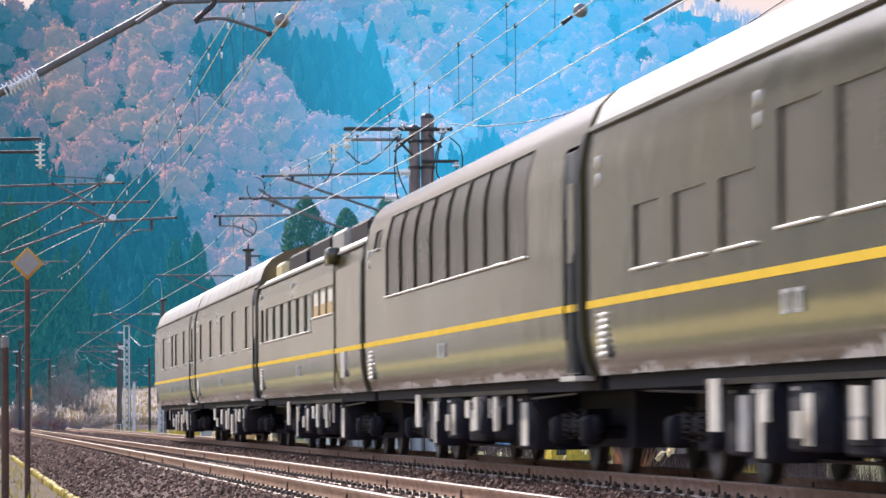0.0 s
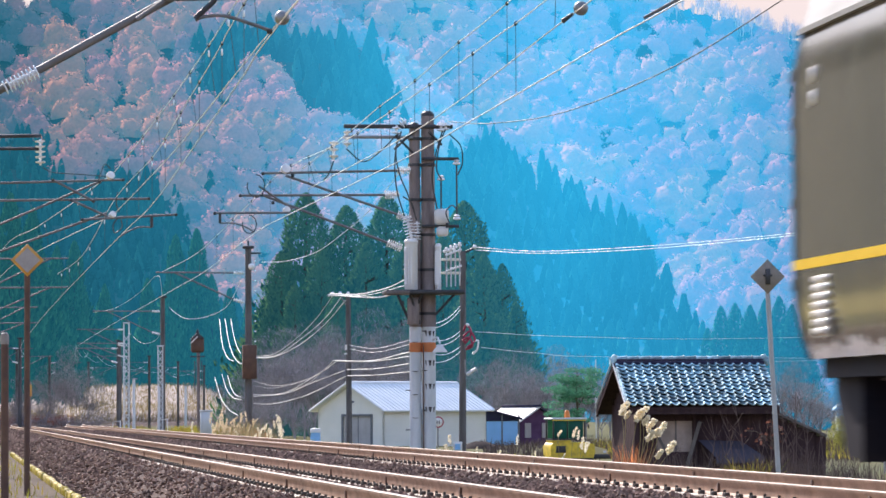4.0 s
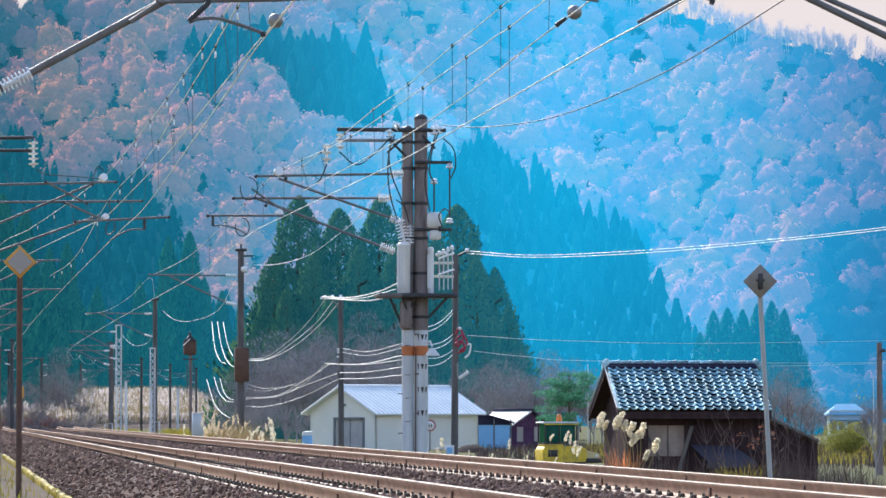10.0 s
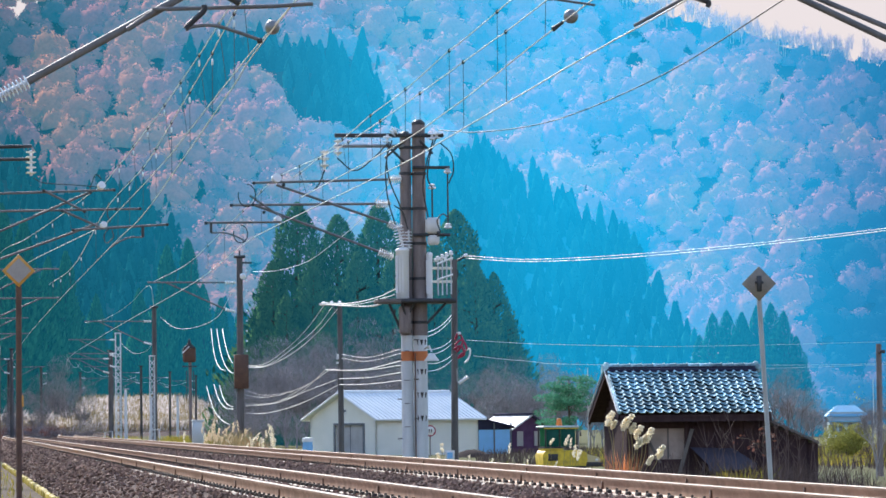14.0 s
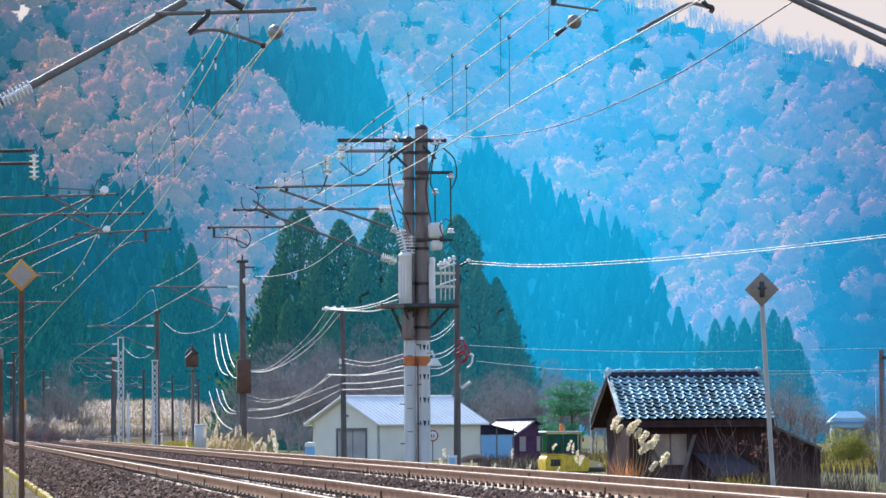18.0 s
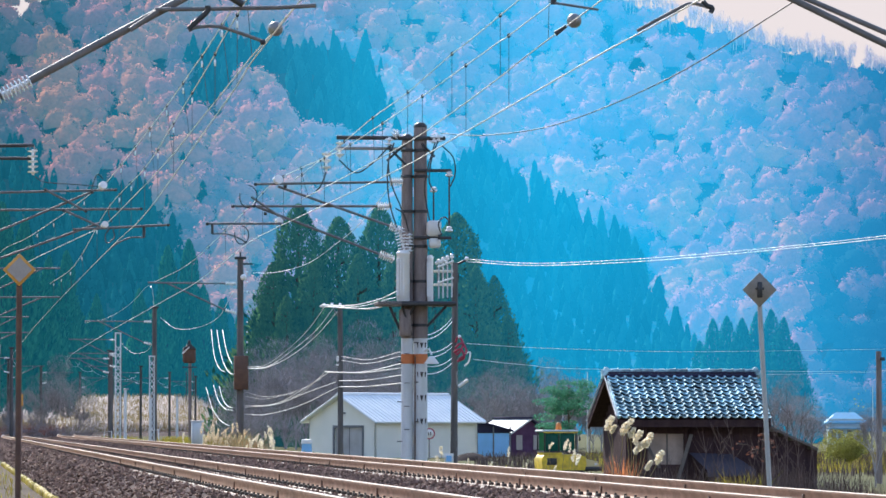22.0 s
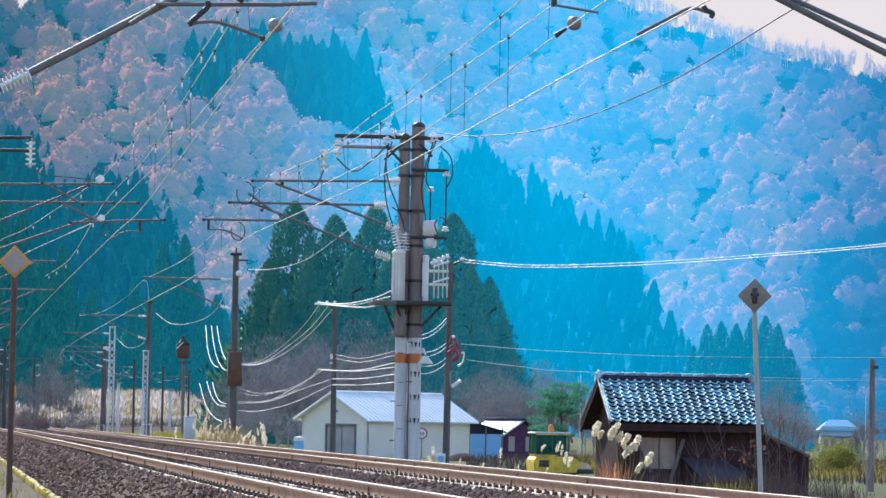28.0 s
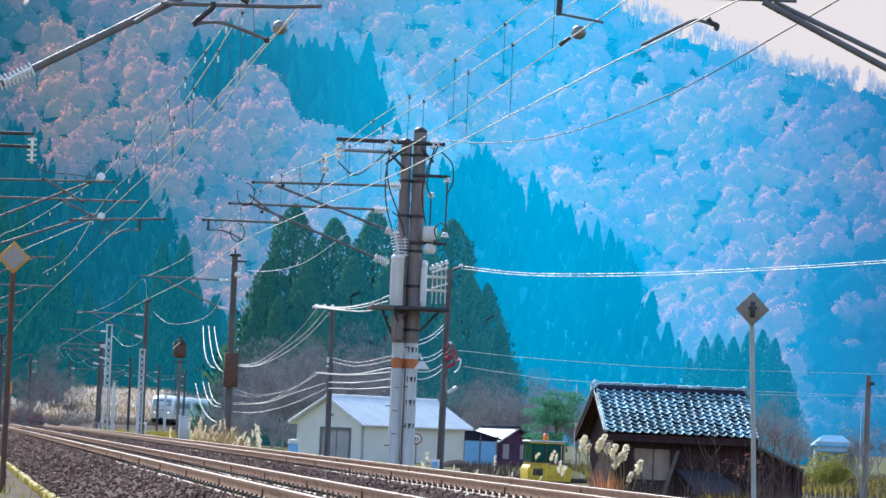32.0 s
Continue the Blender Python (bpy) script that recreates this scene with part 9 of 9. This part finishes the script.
    lone = bare_tree(8.0, 47, "tall thin bare tree with a few yellow leaves", 60)
    lone.matrix_basis = pose((1572 + 92) / 6950 * 112, 112, -1.3) @ Matrix.Diagonal((0.3, 0.3, 0.46, 1))
    lf = np.random.default_rng(6)
    v, f = leaf_quads(lf.normal(0, 1, (9, 3)) * np.array([0.5, 0.5, 0.35]) + np.array([-1.5, 0, 5.7]), 0.09, lf)
    part("leaf_cluster", raw_mesh("leaf_cluster", v, f, M["yellow_leaf"]), None, lone, "yellow leaves on the twigs")
    vine = tree("red_leaved_shrub", "round", 1.0, 0.35, 60, 0.05, M["redleaf"], "thin shrub with a few dry red leaves", 95, "")
    vine.matrix_basis = pose((1366 + 92) / 6950 * 69, 69, -0.45)


SWAY = []


def grasses():
    rng = np.random.default_rng(8)
    # bank of pampas beyond the bend
    n = 22000
    x = rng.uniform(10, 46, n)
    y0 = BEND + np.sqrt(2 * RADIUS * np.maximum(x - FAR, 0.1)) + 9
    q = rng.uniform(0, 1, n)
    q = np.where(rng.uniform(0, 1, n) < 0.35, q * 0.16, q)
    y = y0 + 55 * q
    z = -1.0 + (0.0086 * y - 1.15) * np.clip(q * 1.5, 0, 1) * np.clip((x - 12) / 2.5, 0, 1)
    tuft = np.array([noise.noise((a * 0.5, b * 0.25, 2)) + 0.6 * noise.noise((a * 1.7, b * 0.7, 6)) for a, b in zip(x, y)])
    c = np.stack([x, y, z + 1.45 + 0.45 * tuft + rng.uniform(-0.95, 0.35, n)], 1)[tuft > -0.3]
    v, f = plume_mesh(c, 0.42, 0.06, rng)
    tagged(new("pampas_field", raw_mesh("pampas_field", v, f, M["plume"])), "pale pampas plumes covering a bank, lit from behind", "pampas grass", kind="stuff")
    v, f = blade_mesh(np.stack([x, y, z], 1), 2.3, 0.05, rng, 0.3)
    tagged(new("reed_stems", raw_mesh("reed_stems", v, f, M["reed"])), "dry reed stems on the bank", "reeds", kind="stuff")
    g = Geo()
    for i in range(30):
        xx = 6 + 40 * i / 29
        yb = BEND + math.sqrt(2 * RADIUS * max(xx - FAR, 0.1)) + 7
        for j in range(7):
            k = j / 6
            g.v.append((xx, yb + 66 * k, -1.3 + (0.0086 * (yb + 66 * k) - 1.25) * min(1, k * 1.4) * min(1.0, max(0.0, (xx - 12) / 2.5))))
    g.f = [(i * 7 + j, (i + 1) * 7 + j, (i + 1) * 7 + j + 1, i * 7 + j + 1) for i in range(29) for j in range(6)]
    single("grass_bank", g, M["earth"], "earth bank under the pampas field", "bank", kind="structure")
    # verge along the far side of the tracks
    n = 11000
    y = 52 + 300 * rng.uniform(0, 1, n) ** 1.3
    u = 10.0 + rng.gamma(2.0, 0.7, n)
    dr = np.array([drift(q) for q in y])
    gz = np.array([lay(q) for q in u])
    dense = np.array([noise.noise((a * 0.5, b * 0.08, 5)) > (-0.05 if b > 120 else 0.12) for a, b in zip(u, y)])
    feet = np.stack([u + dr, y, gz], 1)[dense]
    v, f = blade_mesh(feet, 0.45, 0.018, rng, 0.6)
    tagged(new("verge_grass", raw_mesh("verge_grass", v, f, M["grass"])), "yellow-green and straw grass along the far verge", "grass", kind="stuff")
    n = 9000
    y = 150 + 90 * rng.uniform(0, 1, n)
    x = (92 + rng.uniform(1040, 1640, n)) / 6950 * y
    v, f = blade_mesh(np.stack([x, y, np.full(n, -1.3)], 1), 0.32, 0.03, rng, 0.7)
    tagged(new("field_grass", raw_mesh("field_grass", v, f, M["grass"])), "sunlit yellow-green field grass", "grass", kind="stuff")
    n = 10000
    y = 140 + 110 * rng.uniform(0, 1, n)
    x = (92 + rng.uniform(840, 1640, n)) / 6950 * y
    keep = np.array([noise.noise((a * 0.35, b * 0.12, 7)) > -0.05 for a, b in zip(x, y)])
    v, f = blade_mesh(np.stack([x, y, np.full(n, -1.3)], 1)[keep], 0.5, 0.022, rng, 0.6)
    tagged(new("field_weeds", raw_mesh("field_weeds", v, f, M["brown_twig"])), "dry brown weeds in the field", "weeds", kind="stuff")
    n = 380
    y = 55 + 110 * rng.uniform(0, 1, n)
    x = rng.uniform(0.4, 1.75, n)
    v, f = blade_mesh(np.stack([x, y, np.full(n, -0.9)], 1), 0.22, 0.012, rng, 0.7)
    tagged(new("walkway_grass", raw_mesh("walkway_grass", v, f, M["grass"])), "sparse yellow grass on the walkway", "grass", kind="stuff")
    # brown brush and grass along the verge before the shed
    n = 2400
    x = np.where(rng.uniform(0, 1, n) < 0.5, rng.uniform(12.4, 16.8, n), rng.uniform(14.3, 16.4, n))
    y = 67.2 + rng.uniform(0, 4.5, n)
    keep = np.array([noise.noise((q * 1.3, 0, 3)) > -0.2 - 0.25 * (q > 14.6) for q in x])
    feet = np.stack([x, y, np.array([lay(q) for q in x])], 1)[keep]
    v, f = blade_mesh(feet, 0.8 + 0.35 * np.array([noise.noise((q * 2.2, 0, 8)) for q in feet[:, 0]]), 0.006, rng, 0.6)
    tagged(new("verge_brush", raw_mesh("verge_brush", v, f, M["brown_twig"])), "dead brown brush along the verge", "brush", kind="stuff")
    for name, x0, wide, tall, mat, lab in (("grass_tuft", 1318, 0.4, 0.66, "grass", "yellow-green grass tuft beside the shed"), ("grass_tuft", 1284, 0.3, 0.56, "grass", "yellow-green grass tuft beside the shed"), ("grass_tuft", 1098, 0.2, 0.72, "orange_grass", "orange dry grass tuft beside the rail")):
        m = 120
        xc = (x0 + 92) / 6950 * 67.5 * 1.008
        feet = np.stack([xc + rng.normal(0, wide * 0.45, m), 67.5 + rng.normal(0, 0.2, m), np.full(m, lay(xc))], 1)
        v, f = blade_mesh(feet, tall, 0.008, rng, 0.8)
        tagged(new(name, raw_mesh(name, v, f, M[mat])), lab, "grass")
    # yellow grass by the far verge
    m = 3000
    feet = np.stack([rng.uniform(9.6, 11.8, m), 168 + rng.uniform(0, 14, m), np.full(m, -0.55)], 1)
    v, f = blade_mesh(feet, 0.62, 0.02, rng, 0.6)
    tagged(new("verge_tufts", raw_mesh("verge_tufts", v, f, M["grass"])), "yellow-green grass tufts at the far verge", "grass", kind="stuff")
    m = 900
    feet = np.stack([rng.normal(10.35, 0.45, m), 141 + rng.uniform(-3, 3, m), np.full(m, -0.65)], 1)
    v, f = blade_mesh(feet, 0.95, 0.012, rng, 0.5)
    tagged(new("mast_grass", raw_mesh("mast_grass", v, f, M["reed"])), "tall golden dry grass round the mast foot", "grass", kind="stuff")
    m = 500
    feet = np.stack([rng.normal(10.6, 0.35, m), 142 + rng.uniform(-3, 3, m), np.full(m, -0.65)], 1)
    v, f = blade_mesh(feet, 0.7, 0.012, rng, 0.6)
    tagged(new("mast_weeds", raw_mesh("mast_weeds", v, f, M["orange_grass"])), "russet dry weeds round the mast foot", "weeds", kind="stuff")
    # brown shrubs at the foot of the bank
    m = 5000
    xc = rng.uniform(-90, 125, m)
    yc = rng.uniform(330, 380, m)
    feet = np.stack([(xc + 92) / 6950 * yc, yc, np.full(m, -0.9)], 1)
    keep = np.array([noise.noise((q * 0.045, w * 0.05, 2)) > -0.1 for q, w in zip(xc, yc)])
    v, f = blade_mesh(feet[keep], 1.5, 0.03, rng, 0.6)
    tagged(new("russet_shrubs", raw_mesh("russet_shrubs", v, f, M["redleaf"])), "low russet-brown shrubs at the foot of the bank", "shrub", kind="stuff")
    # golden fringe where the line goes out of sight
    m = 2600
    xc = rng.uniform(-70, 120, m)
    yc = rng.uniform(385, 415, m)
    feet = np.stack([(xc + 92) / 6950 * yc, yc, np.full(m, -0.5)], 1)
    keep = np.array([noise.noise((q * 0.05, w * 0.05, 12)) > -0.25 for q, w in zip(xc, yc)])
    v, f = blade_mesh(feet[keep], 2.2, 0.03, rng, 0.4)
    tagged(new("reed_fringe", raw_mesh("reed_fringe", v, f, M["reed"])), "golden dry reeds beside the bend", "reeds", kind="stuff")
    v, f = plume_mesh(feet[keep][::5] + np.array([0, 0, 1.7]) + rng.normal(0, 0.25, (len(feet[keep][::5]), 3)), 0.5, 0.07, rng)
    tagged(new("plume_fringe", raw_mesh("plume_fringe", v, f, M["plume"])), "pale pampas plumes beside the bend", "pampas grass", kind="stuff")
    # tall plumes before the shed
    t = thing("pampas_grass", pose(0, 0, 0), "cream pampas plumes on bent stems before the shed", "pampas grass", "pampas tufts")
    foot = Vector((11.43, 65.00, -0.36))
    SWAY.append((t, foot))
    for q, s in (((10.79, 65.00, 0.44), 0.8), ((10.88, 65.05, 0.40), 0.45), ((11.06, 65.00, 0.42), 0.7), ((11.13, 65.10, 0.47), 0.75), ((11.20, 65.00, 0.39), 0.55), ((11.31, 65.00, 0.31), 0.75), ((11.49, 65.00, 0.29), 0.8), ((11.43, 65.05, 0.25), 0.5), ((11.33, 64.90, 0.15), 0.6), ((11.74, 65.00, 0.06), 0.75), ((11.57, 64.90, -0.08), 0.5)):
        q = Vector(q)
        b = foot + Vector((rng.normal(0, 0.06) + 0.6 * (q.x - foot.x), 0, 0))
        st = part("stem", Geo().tube(smooth_line([b, b.lerp(q, 0.55) + Vector((0.02, 0, 0.03)), q], 5), 0.005, 5), M["reed"], t)
        m = 150
        u = rng.uniform(0, 1, m)
        a = rng.uniform(0, 6.283, m)
        rad = 0.078 * s * np.sqrt(np.clip(np.sin(np.pi * (0.1 + 0.8 * u)), 0, 1)) * rng.uniform(0.2, 1, m)
        c = np.array(q) + np.stack([rad * np.cos(a) + 0.05 * u * u, rad * np.sin(a), 0.31 * s * (u - 0.1)], 1)
        v, f = leaf_quads(c, 0.038, rng)
        part("plume", raw_mesh("plume", v, f, M["plume_near"]), None, st, "feathery cream plume")
    # single tufts
    for px, n, tall, y, seed, wide, plume in ((374, 10, 0.8, 141, 4, 0.065, 0.4), (390, 10, 0.95, 140.5, 41, 0.065, 0.42), (403, 10, 0.85, 140, 5, 0.065, 0.4), (440, 6, 1.0, 139, 6, 0.075, 0.4), (456, 7, 0.75, 138, 7, 0.07, 0.34), (488, 3, 0.95, 136, 8, 0.09, 0.42), (725, 2, 1.25, 92, 9, 0.06, 0.28), (782, 2, 0.62, 92, 10, 0.06, 0.22), (985, 3, 1.25, 110, 11, 0.075, 0.3), (957, 2, 1.1, 110, 12, 0.06, 0.28), (880, 3, 0.85, 115, 13, 0.055, 0.3), (362, 8, 0.7, 160, 14, 0.07, 0.3), (1015, 3, 1.0, 108, 15, 0.055, 0.3), (853, 2, 0.45, 112, 16, 0.05, 0.22)):
        x = (px + 92) / 6950 * y * 1.008
        pampas_clump((x, y, lay(x)), n, tall, plume, wide, seed, "cream pampas plumes glowing in back light beside the track", 0.5 if n > 6 else 0.25, 0.4 if y > 100 else 0.2, "plume_gold" if n == 10 else "plume_near")


hillside()
trees()
grasses()


# ---------------- what moves ----------------
def on_line(s):
    """Place and heading on the far track, s metres along it."""
    y = s
    e = 0.5
    return FAR + drift(y), y, math.degrees(math.atan2(drift(y + e) - drift(y - e), 2 * e))


def motions():
    # the sleeper train runs towards and past the camera at 24 m/s
    times = [0, 0.5, 1, 1.5, 2, 2.5, 3, 3.5, 4, 5, 6, 8, 12, 16, 20, 24, 28, 32]
    for k, car in enumerate(CARS):
        walk(car, [(t, pose(FAR, 123.4 - 0.1 - LENGTH / 2 - 21.3 * k - 23.7 * t, 0)) for t in times])
    # the white express waits beyond the thicket, then comes round the bend
    for k, car in enumerate(EXPRESS):
        rows = []
        for t in [0, 12, 23, 24, 24.4, 25, 26, 27, 28, 28.5, 29, 29.5, 30, 30.5, 31, 31.5, 32]:
            y = min(665.0, 485 + 24.0 * (32 - t))
            x, yy, turn = on_line(y + 20.9 * k)
            rows.append((t, pose(x, yy, 0, 0, 0, -turn)))
        walk(car, rows)

    # the tall plumes before the shed lean in the gusts
    gusts = [(0, 29), (5.6, 30), (6.6, 31), (7.6, 20), (8.6, 0), (9.0, 0), (9.6, 11), (10, 4), (10.6, 9), (11.2, 15), (11.6, 9), (12.1, 15), (12.6, 13), (13, 11), (13.6, 18), (17, 21), (18.2, 26), (19.4, 32), (20.6, 27), (21.8, 20), (23, 17), (24.2, 11), (28, 10), (29, 4), (30, 5), (31, -3), (32, -3)]
    for plant, foot in SWAY:
        walk(plant, [(t, Matrix.Translation(foot) @ pose(0, 0, 0, 0, math.degrees(a / 96), 0) @ Matrix.Translation(-foot)) for t, a in gusts])


motions()
